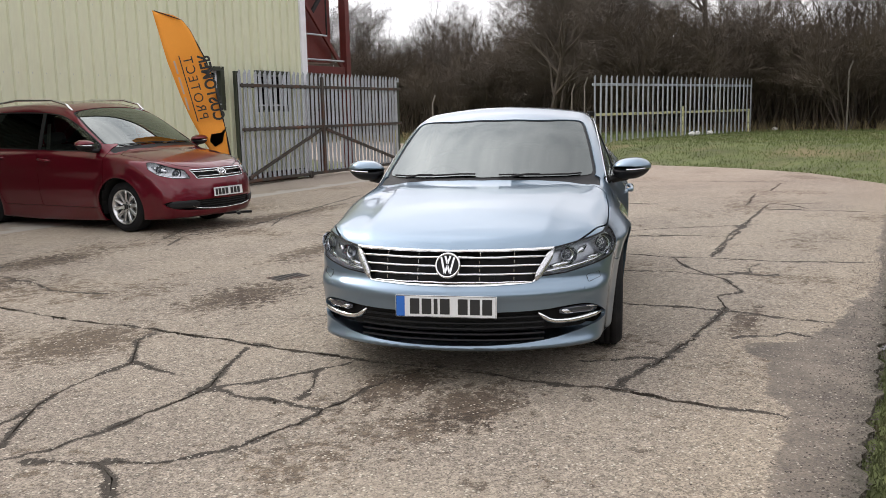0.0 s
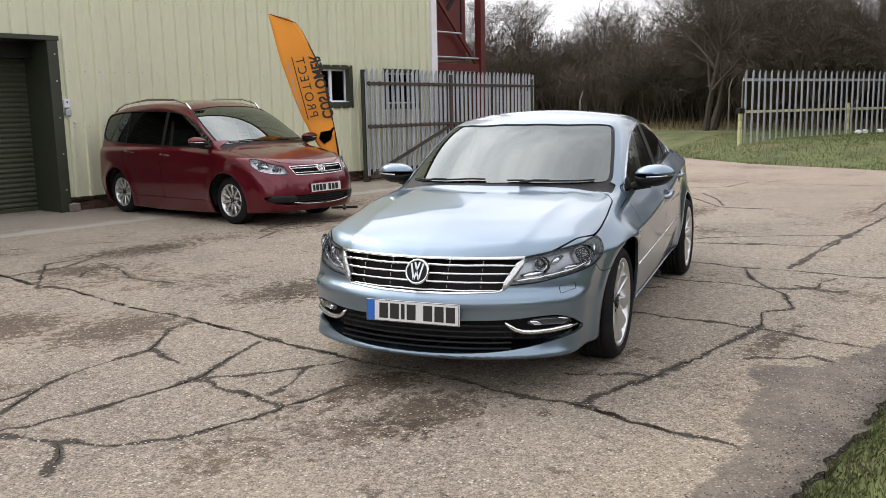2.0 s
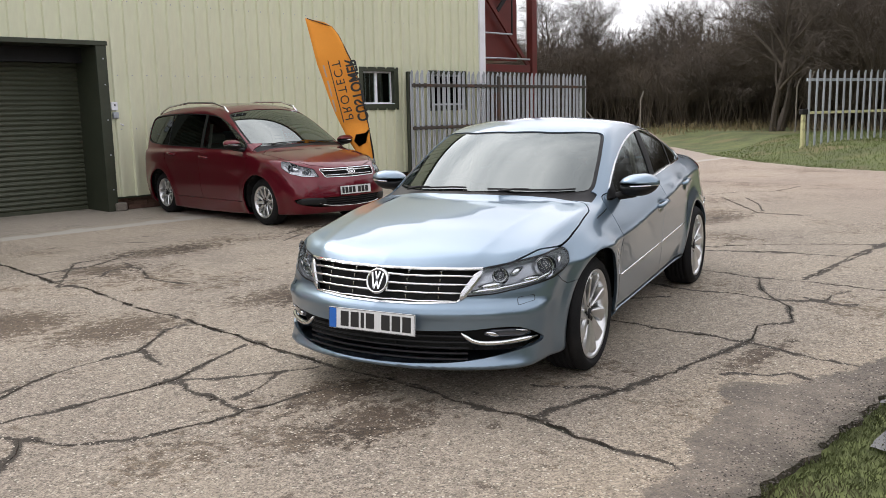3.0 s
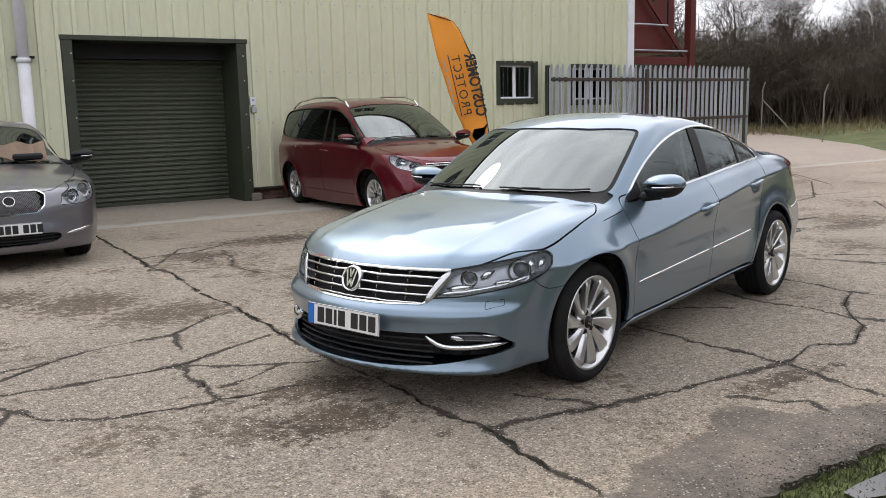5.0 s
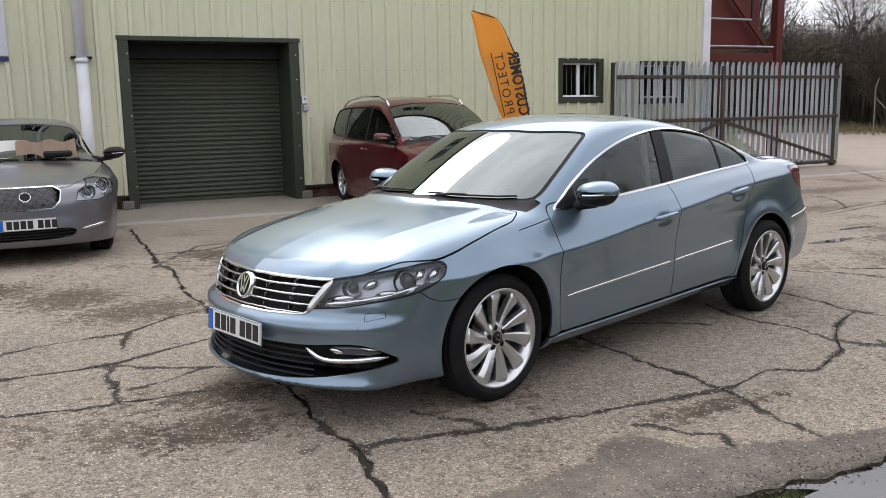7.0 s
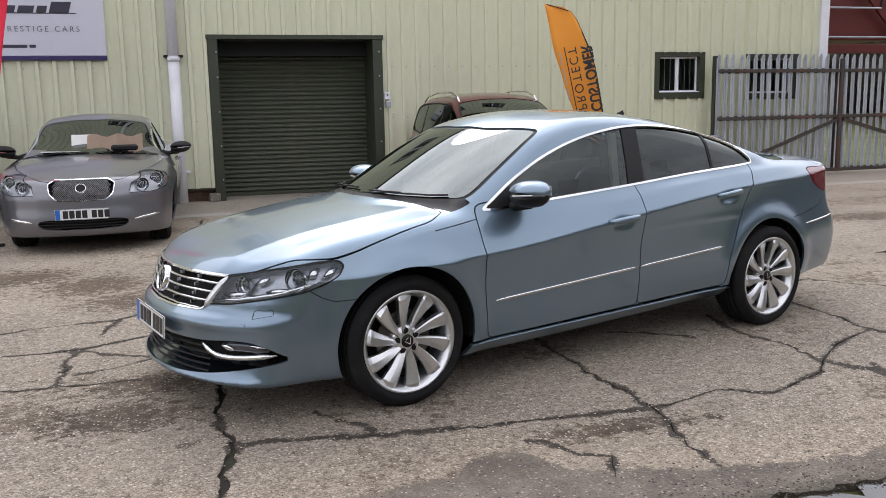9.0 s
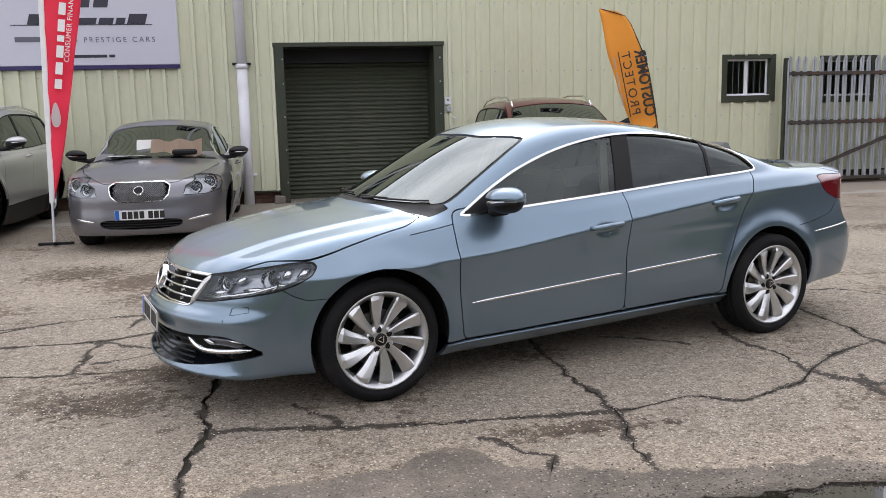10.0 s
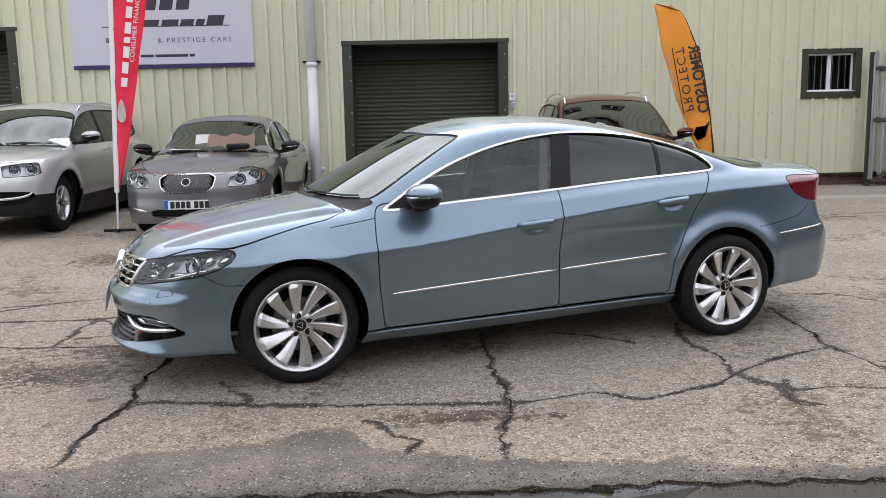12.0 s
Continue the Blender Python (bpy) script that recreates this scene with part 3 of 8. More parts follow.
class Shell:
    """The left half of a car's skin, which panel() divides into named panels."""

    def __init__(self, P, res):
        self.P = P
        self.f = lambda x, y, z: body_field(P, x, y, z)
        self.pts, self.tris = mesh_field(self.f, (-2.75, -2 * res, 0.05), (2.75, 1.12, P["height"]), res)
        self.lab = np.full(len(self.tris), "body", dtype="U24")
        self.cut_by(lambda p: p[:, 1], np.ones(len(self.tris), bool))
        self.drop(self.mid()[:, 1] < 0)

    def mid(self):
        return self.pts[self.tris].mean(1)

    def drop(self, gone):
        self.tris, self.lab = self.tris[~gone], self.lab[~gone]

    def cut_by(self, fn, use):
        val = np.ones(len(self.pts))
        i = np.unique(self.tris[use])
        val[i] = fn(self.pts[i])
        self.pts, self.tris, src = cut(self.pts, self.tris, val, use)
        self.lab = self.lab[src]

    def flat(self, way, p):
        if way == "side":
            return p[:, [0, 2]]
        if way == "top":
            return p[:, [0, 1]]
        if way == "front":
            return p[:, [1, 2]]
        return np.stack([-p[:, 0] * math.sin(CORNER) + p[:, 1] * math.cos(CORNER), p[:, 2]], 1)

    def faces_to(self, way):
        p = self.pts[self.tris]
        n = np.cross(p[:, 1] - p[:, 0], p[:, 2] - p[:, 0])
        n /= np.maximum(np.linalg.norm(n, axis=1, keepdims=True), 1e-12)
        m = p.mean(1)
        if way == "side":
            return (n[:, 1] > 0.25) & (m[:, 1] > 0.3)
        if way == "top":
            return n[:, 2] > 0.12
        if way == "front":
            return (n[:, 0] > 0.15) & (m[:, 0] > 1.0)
        return (n[:, 0] * math.cos(CORNER) + n[:, 1] * math.sin(CORNER) > 0.1) & (m[:, 0] > 0.8)

    def panel(self, name, outline, way, gap=0.004, over=("body",), band="gap", inner=None):
        """Marks what lies inside the outline; a band of the given width along its edge gets a name of its own."""
        inner = gap / 2 if inner is None else inner
        outer = gap - inner
        for o in {outer, -inner}:
            self.cut_by(lambda p: poly_dist(outline, self.flat(way, p)) - o, self.faces_to(way) & np.isin(self.lab, over))
        d = poly_dist(outline, self.flat(way, self.mid()))
        ok = self.faces_to(way) & np.isin(self.lab, over)
        self.lab[ok & (d < -inner)] = name
        self.lab[ok & (d >= -inner) & (d < outer)] = band

    def groove(self, line, way, width=0.004, over=("body",)):
        for o in (-width / 2, width / 2):
            self.cut_by(lambda p: line_side(line, self.flat(way, p)) - o, self.faces_to(way) & np.isin(self.lab, over))
        d = line_dist(line, self.flat(way, self.mid()))
        self.lab[self.faces_to(way) & np.isin(self.lab, over) & (d < width / 2)] = "gap"

    def wheel_hole(self, cx, cz, r):
        fn = lambda p: np.hypot(p[:, 0] - cx, p[:, 2] - cz) - r
        use = self.mid()[:, 1] > 0.35
        self.cut_by(fn, use)
        m = self.mid()
        self.drop((np.hypot(m[:, 0] - cx, m[:, 2] - cz) < r) & (m[:, 1] > 0.35))

    def surf(self, way, a, b):
        """The skin's point under the plan point (a, b) of a view."""
        s = np.linspace(0, 1, 260)
        if way == "side":
            p = np.stack([np.full_like(s, a), 1.1 - s * 1.1, np.full_like(s, b)], 1)
        elif way == "front":
            p = np.stack([2.7 - s * 2.0, np.full_like(s, a), np.full_like(s, b)], 1)
        elif way == "top":
            p = np.stack([np.full_like(s, a), np.full_like(s, b), 1.9 - s * 1.6], 1)
        else:
            c, k = math.cos(CORNER), math.sin(CORNER)
            r = 3.0 - s * 3.0
            p = np.stack([-a * k + r * c, a * c + r * k, np.full_like(s, b)], 1)
        v = self.f(p[:, 0], p[:, 1], p[:, 2])
        q = p[np.argmax(v < 0)][None]
        q = project(self.f, project(self.f, q, 0.01), 0.01)
        n = grad(self.f, q)
        return Vector(q[0]), Vector(n[0]).normalized()

    def emit(self, name, label, material, parent, sides="both", push=0.0, flange=0.012, text="", mirror=1, even=0):
        """Builds the panel as one mesh: both halves joined, or one side alone."""
        t = self.tris[self.lab == label]
        if not len(t):
            return None
        use, inv = np.unique(t, return_inverse=True)
        t = inv.reshape(-1, 3)
        p = self.pts[use]
        n = grad(self.f, p, 0.010)
        n /= np.maximum(np.linalg.norm(n, axis=1, keepdims=True), 1e-9)
        if even:
            # pressed glass: normals that follow one smooth bow
            x, y = p[:, 0] - p[:, 0].mean(), p[:, 1]
            one = np.ones_like(x)
            bow = lambda a, b: np.stack([one, a, a * a, a ** 3, a ** 4, b * b, a * b * b, a * a * b * b, b ** 4, a * b ** 4, b ** 6], 1)
            w = np.linalg.lstsq(bow(x, y), p[:, 2], rcond=None)[0]
            p = p.copy()
            p[:, 2] = bow(x, y) @ w
            e = 0.002
            n = np.stack([-(bow(x + e, y) - bow(x - e, y)) @ w / (2 * e), -(bow(x, y + e) - bow(x, y - e)) @ w / (2 * e), one], 1)
            n /= np.linalg.norm(n, axis=1, keepdims=True)
        p = p + n * push
        if sides == "both":
            seam = np.abs(p[:, 1]) < 1e-4
            idx = np.arange(len(p))
            other = idx.copy()
            other[~seam] = len(p) + np.arange((~seam).sum())
            p[seam, 1] = 0
            p2, n2 = p[~seam] * (1, -1, 1), n[~seam] * (1, -1, 1)
            n[seam, 1] = 0
            t = np.concatenate([t, other[t][:, ::-1]])
            p, n = np.concatenate([p, p2]), np.concatenate([n, n2])
        elif mirror < 0:
            p, n, t = p * (1, -1, 1), n * (1, -1, 1), t[:, ::-1]
        nf = len(t)
        faces = [tuple(f) for f in t]
        loops = n[t].reshape(-1, 3)
        if flange:
            e = np.concatenate([t[:, [0, 1]], t[:, [1, 2]], t[:, [2, 0]]])
            key = np.sort(e, 1)
            _, first, cnt = np.unique(key[:, 0] * (len(p) + 1) + key[:, 1], return_index=True, return_counts=True)
            be = e[first[cnt == 1]]
            k = len(p)
            bu, bi = np.unique(be, return_inverse=True)
            bi = bi.reshape(-1, 2)
            p = np.concatenate([p, p[bu], p[bu] - n[bu] * flange])
            m = len(bu)
            faces += [(k + b, k + a, k + m + a, k + m + b) for a, b in bi]
            loops = np.concatenate([loops, np.zeros((4 * len(bi), 3))])
        ob = mesh_ob(name, p, faces, material, parent, True, text)
        ob.data.normals_split_custom_set([tuple(v) for v in loops])
        return ob

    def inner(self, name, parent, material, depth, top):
        """A near-black shell behind the skin, added to supply shade; open above the belt."""
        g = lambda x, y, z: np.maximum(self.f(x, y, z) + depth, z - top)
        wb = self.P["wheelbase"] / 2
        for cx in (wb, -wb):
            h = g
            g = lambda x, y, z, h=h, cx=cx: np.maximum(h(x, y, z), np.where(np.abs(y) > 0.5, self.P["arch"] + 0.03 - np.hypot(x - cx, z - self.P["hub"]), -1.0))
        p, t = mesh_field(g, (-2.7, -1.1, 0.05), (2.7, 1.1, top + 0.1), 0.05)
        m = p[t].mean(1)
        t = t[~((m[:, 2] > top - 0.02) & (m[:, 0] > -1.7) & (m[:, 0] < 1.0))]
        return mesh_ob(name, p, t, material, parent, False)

SALOON = dict(
    name="saloon_car", height=1.5, res=0.0165,
    wheelbase=2.711, hub=0.325, tyre=0.325, rim=0.2525, face=0.858, rear_out=0.014, arch=0.372, flare=0.024, belt=0.90,
    plan=[(-2.6, 0.68), (-2.2, 0.83), (-1.8, 0.905), (-1.35, 0.915), (-0.9, 0.912), (0, 0.910), (0.8, 0.905), (1.4, 0.893), (1.7, 0.855), (1.95, 0.835), (2.2, 0.79), (2.5, 0.72)],
    tuck=[(-2.6, 0.15), (-1.8, 0.112), (-1.35, 0.088), (-1.08, 0.075), (-0.6, 0.04), (-0.1, 0.02), (0.6, 0.012), (1.3, 0.02), (1.7, 0.04), (2.4, 0.04)],
    crease=[(-2.5, 0.975), (-1.8, 0.955), (-1.16, 0.928), (-0.78, 0.897), (-0.19, 0.835), (0.15, 0.797), (0.75, 0.728), (1.0, 0.712), (1.5, 0.69), (2.3, 0.64)],
    section=[(-0.75, 0.16), (-0.62, 0.102), (-0.55, 0.084), (-0.49, 0.072), (-0.40, 0.060), (-0.30, 0.050), (-0.15, 0.034), (-0.03, 0.009), (0.0, 0.002), (0.02, 0.013), (0.12, 0.070), (0.2, 0.125), (0.35, 0.25)],
    deck=[(-2.6, 0.99), (-2.42, 1.03), (-2.2, 1.065), (-1.8, 1.09), (-1.2, 1.09), (0, 1.03), (0.7, 1.0), (1.1, 0.965), (1.5, 0.915), (1.9, 0.84), (2.15, 0.76), (2.35, 0.655), (2.5, 0.55)],
    crown=[(0, 0), (0.3, 0.055), (0.52, 0.165), (0.58, 0.205), (0.63, 0.30), (0.8, 0.53), (1.0, 0.95), (1.3, 1.6)], crown_depth=0.10,
    nose=[(0.1, 2.22), (0.185, 2.345), (0.21, 2.375), (0.235, 2.36), (0.36, 2.343), (0.44, 2.352), (0.485, 2.362), (0.505, 2.350), (0.53, 2.316), (0.58, 2.300), (0.66, 2.272), (0.74, 2.222), (0.85, 2.13)],
    nose_plan=[(0, 0), (0.25, 0.025), (0.5, 0.11), (0.65, 0.20), (0.8, 0.37), (0.95, 0.75)],
    tail=[(0.1, -2.25), (0.25, -2.37), (0.45, -2.43), (0.62, -2.43), (0.72, -2.37), (0.9, -2.36), (1.05, -2.40), (1.2, -2.42)],
    tail_plan=[(0, 0), (0.3, 0.02), (0.5, 0.07), (0.65, 0.15), (0.8, 0.30), (0.95, 0.6)],
    floor=[(-2.5, 0.30), (-1.75, 0.265), (-0.96, 0.220), (-0.2, 0.195), (0.97, 0.175), (1.75, 0.19), (2.5, 0.185)],
    ledge=(0.267, -0.0230), ledge_cut=0.75,
    cabin=[(-2.4, 0.90), (-1.80, 1.105), (-1.35, 1.24), (-0.9, 1.345), (-0.5, 1.405), (-0.1, 1.425), (0.2, 1.41), (0.45, 1.355), (0.7, 1.24), (1.0, 1.08), (1.25, 0.95), (1.5, 0.82)],
    bow=0.30, roof_x=-0.3, roof_crown=0.055, cab_floor=0.75,
    cab_half=[(-2.4, 0.61), (-1.8, 0.705), (-1.3, 0.757), (-0.5, 0.80), (0.3, 0.805), (0.84, 0.775), (1.3, 0.72)],
    lean=0.33, lean2=0.20, lean_k=0.93, k_edge=0.05, k_nose=0.05, k_roof=0.07, k_belt=0.025,
    scoops=[(-0.02, 0.795, 0.085, 0.035, 0.012), (-0.96, 0.87, 0.085, 0.035, 0.012)],
    windows=[(0.90, 0.905), (0.56, 0.935), (0.18, 0.96), (-0.22, 0.985), (-0.72, 1.02), (-1.30, 1.045), (-1.345, 1.06), (-1.335, 1.10), (-1.21, 1.20), (-0.88, 1.285), (-0.54, 1.325), (-0.23, 1.328), (0.12, 1.275), (0.42, 1.18), (0.65, 1.065), (0.78, 0.98)],
    trim=0.012,
    pillar=[(-0.17, 0.9), (-0.17, 0.99), (-0.25, 1.4), (-0.37, 1.4), (-0.30, 1.0), (-0.30, 0.9)],
    divider=[(-0.95, 1.30), (-0.93, 1.0)],
    door_front=[(0.89, 0.95), (0.912, 0.89), (0.925, 0.76), (0.91, 0.48), (0.885, 0.265), (-0.19, 0.295), (-0.18, 0.62), (-0.21, 0.985), (-0.2, 1.1)],
    door_rear=[(-0.2, 1.1), (-0.21, 0.985), (-0.18, 0.62), (-0.19, 0.295), (-0.94, 0.315), (-0.955, 0.50), (-1.03, 0.66), (-1.13, 0.84), (-1.30, 1.045), (-1.2, 1.1)],
    bonnet=[(2.252, -0.1), (2.252, 0.0), (2.24, 0.25), (2.172, 0.49), (2.145, 0.53), (2.045, 0.64), (1.95, 0.705), (1.84, 0.752), (1.72, 0.780), (1.58, 0.786), (1.42, 0.782), (1.16, 0.757), (1.05, 0.69), (1.12, 0.45), (1.19, 0.2), (1.21, 0.0), (1.21, -0.1)],
    screen=[(1.175, -0.1), (1.175, 0.0), (1.14, 0.28), (1.05, 0.49), (0.93, 0.655), (0.88, 0.675), (0.60, 0.625), (0.355, 0.57), (0.36, 0.54), (0.49, 0.3), (0.53, 0.0), (0.53, -0.1)],
    cowl=[(1.24, -0.1), (1.24, 0.0), (1.16, 0.42), (1.02, 0.72), (0.9, 0.72), (1.0, 0.4), (1.1, -0.1)],
    rear_screen=[(-0.93, -0.1), (-0.93, 0.0), (-0.96, 0.3), (-1.02, 0.52), (-1.07, 0.565), (-1.40, 0.615), (-1.70, 0.63), (-1.80, 0.585), (-1.86, 0.3), (-1.88, 0.0), (-1.88, -0.1)],
    boot=[(-1.93, -0.1), (-1.93, 0.3), (-1.88, 0.60), (-2.1, 0.64), (-2.6, 0.60), (-2.6, -0.1)],
    headlamp=[(-1.41, 0.563), (-1.292, 0.698), (-1.139, 0.722), (-1.018, 0.74), (-0.889, 0.756), (-0.79, 0.757), (-0.762, 0.735), (-0.775, 0.695), (-0.83, 0.66), (-0.92, 0.63), (-1.08, 0.605), (-1.27, 0.575)],
    grille=[(-0.1, 0.695), (0.30, 0.70), (0.535, 0.702), (0.43, 0.532), (0.2, 0.523), (-0.1, 0.52)],
    bars=[0.537, 0.579, 0.620, 0.660, 0.690], bar_half=[0.425, 0.455, 0.48, 0.505, 0.525],
    intake=[(-0.1, 0.392), (0.46, 0.394), (0.60, 0.412), (0.69, 0.412), (0.745, 0.39), (0.778, 0.35), (0.788, 0.312), (0.69, 0.282), (0.48, 0.238), (0.2, 0.225), (-0.1, 0.223)],
    bar_w=0.0058, frame_w=0.007, slats=[0.248, 0.276, 0.304, 0.332, 0.362],
    taillamp=[(-1.86, 0.985), (-1.93, 1.0), (-2.1, 0.99), (-2.6, 0.98), (-2.6, 0.80), (-2.24, 0.80), (-2.05, 0.83), (-1.92, 0.89)],
    seams=[("side", [(1.165, 0.848), (1.0, 0.870), (0.885, 0.888)]), ("side", [(1.86, 0.64), (1.80, 0.60), (1.74, 0.575), (1.60, 0.578)]), ("side", [(-2.05, 0.80), (-1.95, 0.74), (-1.72, 0.70), (-1.6, 0.69)]), ],
    strips=[("side", [(0.84, 0.462), (0.3, 0.495), (-0.175, 0.522)], 0.008), ("side", [(-0.19, 0.523), (-0.55, 0.543), (-0.92, 0.565)], 0.008), ("side", [(-1.76, 0.635), (-2.0, 0.65), (-2.2, 0.665)], 0.006)],
    handles=[(-0.02, 0.815), (-0.96, 0.893)], mirror=(0.645, 0.915, 1.003), mirror_base=(0.72, 0.935),
    plate=(0.43, 2.362), badge=(0.622, 0.067), lamp_eyes=[(-0.97, 0.685, 0.042), (-1.22, 0.655, 0.032)], fog=True)


# ---- car parts ----
LINING = mat("pale_trim", (0.42, 0.40, 0.35), 0.75, 0, 0.1, 5, 120)
SEAT_CLOTH = mat("grey_seat", (0.10, 0.10, 0.10), 0.8, 0, 0.15, 6, 150, 0.2)
# near-black that stands in for shade in hollows, and colours the arch liners
CAVITY = mat("arch_liner_and_cavity_shade", (0.010, 0.010, 0.010), 0.9, 0, 0.2, 6, 90)
DISC = mat("brake_disc", (0.16, 0.15, 0.14), 0.4, 0.9, 0.2, 6, 60)
HOUSING = mat("lamp_housing", (0.40, 0.42, 0.46), 0.34, 0.8, 0.1, 12, 90)
REFLECTOR = mat("lamp_reflector", (0.78, 0.79, 0.82), 0.12, 1.0, 0.05, 20, 90)
SOFT_REFLECTOR = mat("satin_lamp_reflector", (0.62, 0.63, 0.66), 0.35, 0.6, 0.05, 20, 90)
RED_LENS = mat("red_lamp_lens", (0.16, 0.006, 0.012), 0.12, 0, 0.08, 9, 60, coat=1.0)
AMBER = mat("amber_lens", (0.75, 0.25, 0.06), 0.2, 0, 0.08, 9, 60, coat=1.0)
PLATE_WHITE = mat("white_plate", (0.74, 0.75, 0.75), 0.35, 0, 0.03, 9, 90)
PLATE_BLUE = mat("blue_plate_band", (0.015, 0.13, 0.50), 0.35, 0, 0.05, 9, 90)
INK = mat("black_print", (0.012, 0.012, 0.012), 0.45, 0, 0.05, 9, 90)
PAPER = mat("white_paper", (0.75, 0.75, 0.73), 0.6, 0, 0.05, 5, 60)
PAPER_RED = mat("red_card", (0.62, 0.04, 0.05), 0.5, 0, 0.05, 5, 60)
CARD = mat("brown_card", (0.48, 0.36, 0.27), 0.7, 0, 0.1, 5, 60)


def bar_between(bm, a, b, width, depth, up):
    """A flat bar from a to b: width along up, depth across."""
    a, b, up = Vector(a), Vector(b), Vector(up).normalized()
    d = (b - a).normalized()
    n = d.cross(up).normalized() * depth / 2
    u = n.cross(d).normalized() * width / 2
    vs = [bm.verts.new(p + s * u + q * n) for p in (a, b) for s, q in ((-1, -1), (1, -1), (1, 1), (-1, 1))]
    for f in ((0, 1, 2, 3), (7, 6, 5, 4), (0, 4, 5, 1), (1, 5, 6, 2), (2, 6, 7, 3), (3, 7, 4, 0)):
        bm.faces.new([vs[i] for i in f])
    return bm


def ribbon(bm, pts, normals, half, thick):
    """A moulding with a rounded back along points that lie on a skin."""
    rings = []
    for i, (p, n) in enumerate(zip(pts, normals)):
        d = (pts[min(i + 1, len(pts) - 1)] - pts[max(i - 1, 0)]).normalized()
        u = n.cross(d).normalized()
        k = 0.35 if i in (0, len(pts) - 1) else 1.0
        rings.append([bm.verts.new(p + u * half * a * k + n * thick * b * (0.5 + 0.5 * k)) for a, b in ((-1, -0.3), (-0.9, 0.6), (-0.35, 1), (0.35, 1), (0.9, 0.6), (1, -0.3))])
    for a, b in zip(rings, rings[1:]):
        for k in range(5):
            bm.faces.new((a[k], b[k], b[k + 1], a[k + 1]))
    for r in (rings[0], rings[-1]):
        bm.faces.new(r)
    bmesh.ops.recalc_face_normals(bm, faces=bm.faces)
    return bm


def along(sh, way, line, step=0.06):
    """Points and normals on the skin under a line drawn in a view."""
    q = rounded(line, 3, closed=False) if len(line) > 2 else np.array(line, float)
    d = np.concatenate([[0], np.cumsum(np.linalg.norm(np.diff(q, axis=0), axis=1))])
    s = np.linspace(0, d[-1], max(3, int(d[-1] / step) + 1))
    res = [sh.surf(way, np.interp(v, d, q[:, 0]), np.interp(v, d, q[:, 1])) for v in s]
    return [r[0] for r in res], [r[1] for r in res]


def flip(pts):
    return [Vector((p[0], -p[1], p[2])) for p in pts]


def wheel(parent, x, y, r, rim, spokes, twist, style="blade"):
    """A road wheel that faces +y when y > 0: tyre, rim, spokes, cap, bolts and disc."""
    hub = new("wheel")
    hub.parent = parent
    hub.matrix_basis = pose(x, y, r) @ Matrix.Rotation(0.37 * x + (0 if y > 0 else math.pi), 4, "Y") @ (Matrix.Identity(4) if y > 0 else pose(0, 0, 0, 0, 0, 180))
    w = 0.225
    prof = [(rim - 0.012, -0.012), (rim + 0.004, -0.004), (rim + 0.02, 0.006), (rim + 0.45 * (r - rim), 0.010), (r - 0.018, -0.004), (r - 0.004, -0.024)]
    tread = []
    for k in range(5):
        a = -0.028 - k * (w - 0.056) / 5
        b = a - (w - 0.056) / 5
        tread += [(r, a), (r, b + 0.007), (r - 0.006, b + 0.006), (r - 0.006, b + 0.001)]
    prof += tread + [(r - 0.02, -w + 0.005), (rim, -w), (rim - 0.012, -w + 0.01)]
    part("tyre", lathe(bmesh.new(), prof, 72), RUBBER, hub, "black rubber tyre", True)
    bm = lathe(bmesh.new(), [(rim - 0.012, -0.20), (rim - 0.035, -0.19), (rim - 0.030, -0.03), (rim - 0.012, -0.012), (rim - 0.004, 0.0), (rim + 0.003, -0.002), (rim + 0.004, -0.012)], 72)
    part("rim", bm, ALLOY, hub, "bright alloy rim", True)
    bm = lathe(bmesh.new(), [(0.001, -0.075), (0.15, -0.075), (0.15, -0.09), (0.06, -0.09)], 40)
    part("brake_disc", bm, DISC, hub, "grey steel brake disc")
    # black disc in place of the shaded hollow behind the spokes
    bm = lathe(bmesh.new(), [(0.001, -0.15), (rim - 0.03, -0.15)], 32)
    part("backing", bm, CAVITY, hub)
    bm = lathe(bmesh.new(), [(0.001, -0.034), (0.04, -0.034), (0.072, -0.040), (0.085, -0.06), (0.08, -0.08)], 40)
    part("hub", bm, ALLOY, hub, "", True)
    for k in range(spokes):
        a0 = 2 * math.pi * k / spokes
        bm = bmesh.new()
        rows = []
        for i in range(9):
            t = i / 8
            rr = 0.05 + t * (rim - 0.062)
            a = a0 + twist * (t ** 1.4)
            half = (0.016 + 0.026 * t ** 1.2) if style == "blade" else (0.017 + 0.005 * t)
            y0 = -0.036 + 0.030 * t ** 0.8 - (0.012 if t == 1 else 0)
            row = []
            for s, dy in ((-1, -0.034), (-1, -0.002), (-0.75, 0.004), (0.2, -0.003), (1, -0.016 if style == "blade" else 0.0), (1, -0.034)):
                aa = a + s * half / rr
                row.append(bm.verts.new((rr * math.cos(aa), y0 + dy, rr * math.sin(aa))))
            rows.append(row)
        for p, q in zip(rows, rows[1:]):
            for j in range(5):
                bm.faces.new((p[j], q[j], q[j + 1], p[j + 1]))
        bm.faces.new(rows[-1])
        bmesh.ops.recalc_face_normals(bm, faces=bm.faces)
        part("spoke", bm, ALLOY, hub)
    bm = lathe(bmesh.new(), [(0.001, -0.022), (0.026, -0.022), (0.031, -0.026), (0.033, -0.036)], 28)
    cap = part("centre_cap", bm, BLACK, hub, "black centre cap with silver mark", True)
    bm = bmesh.new()
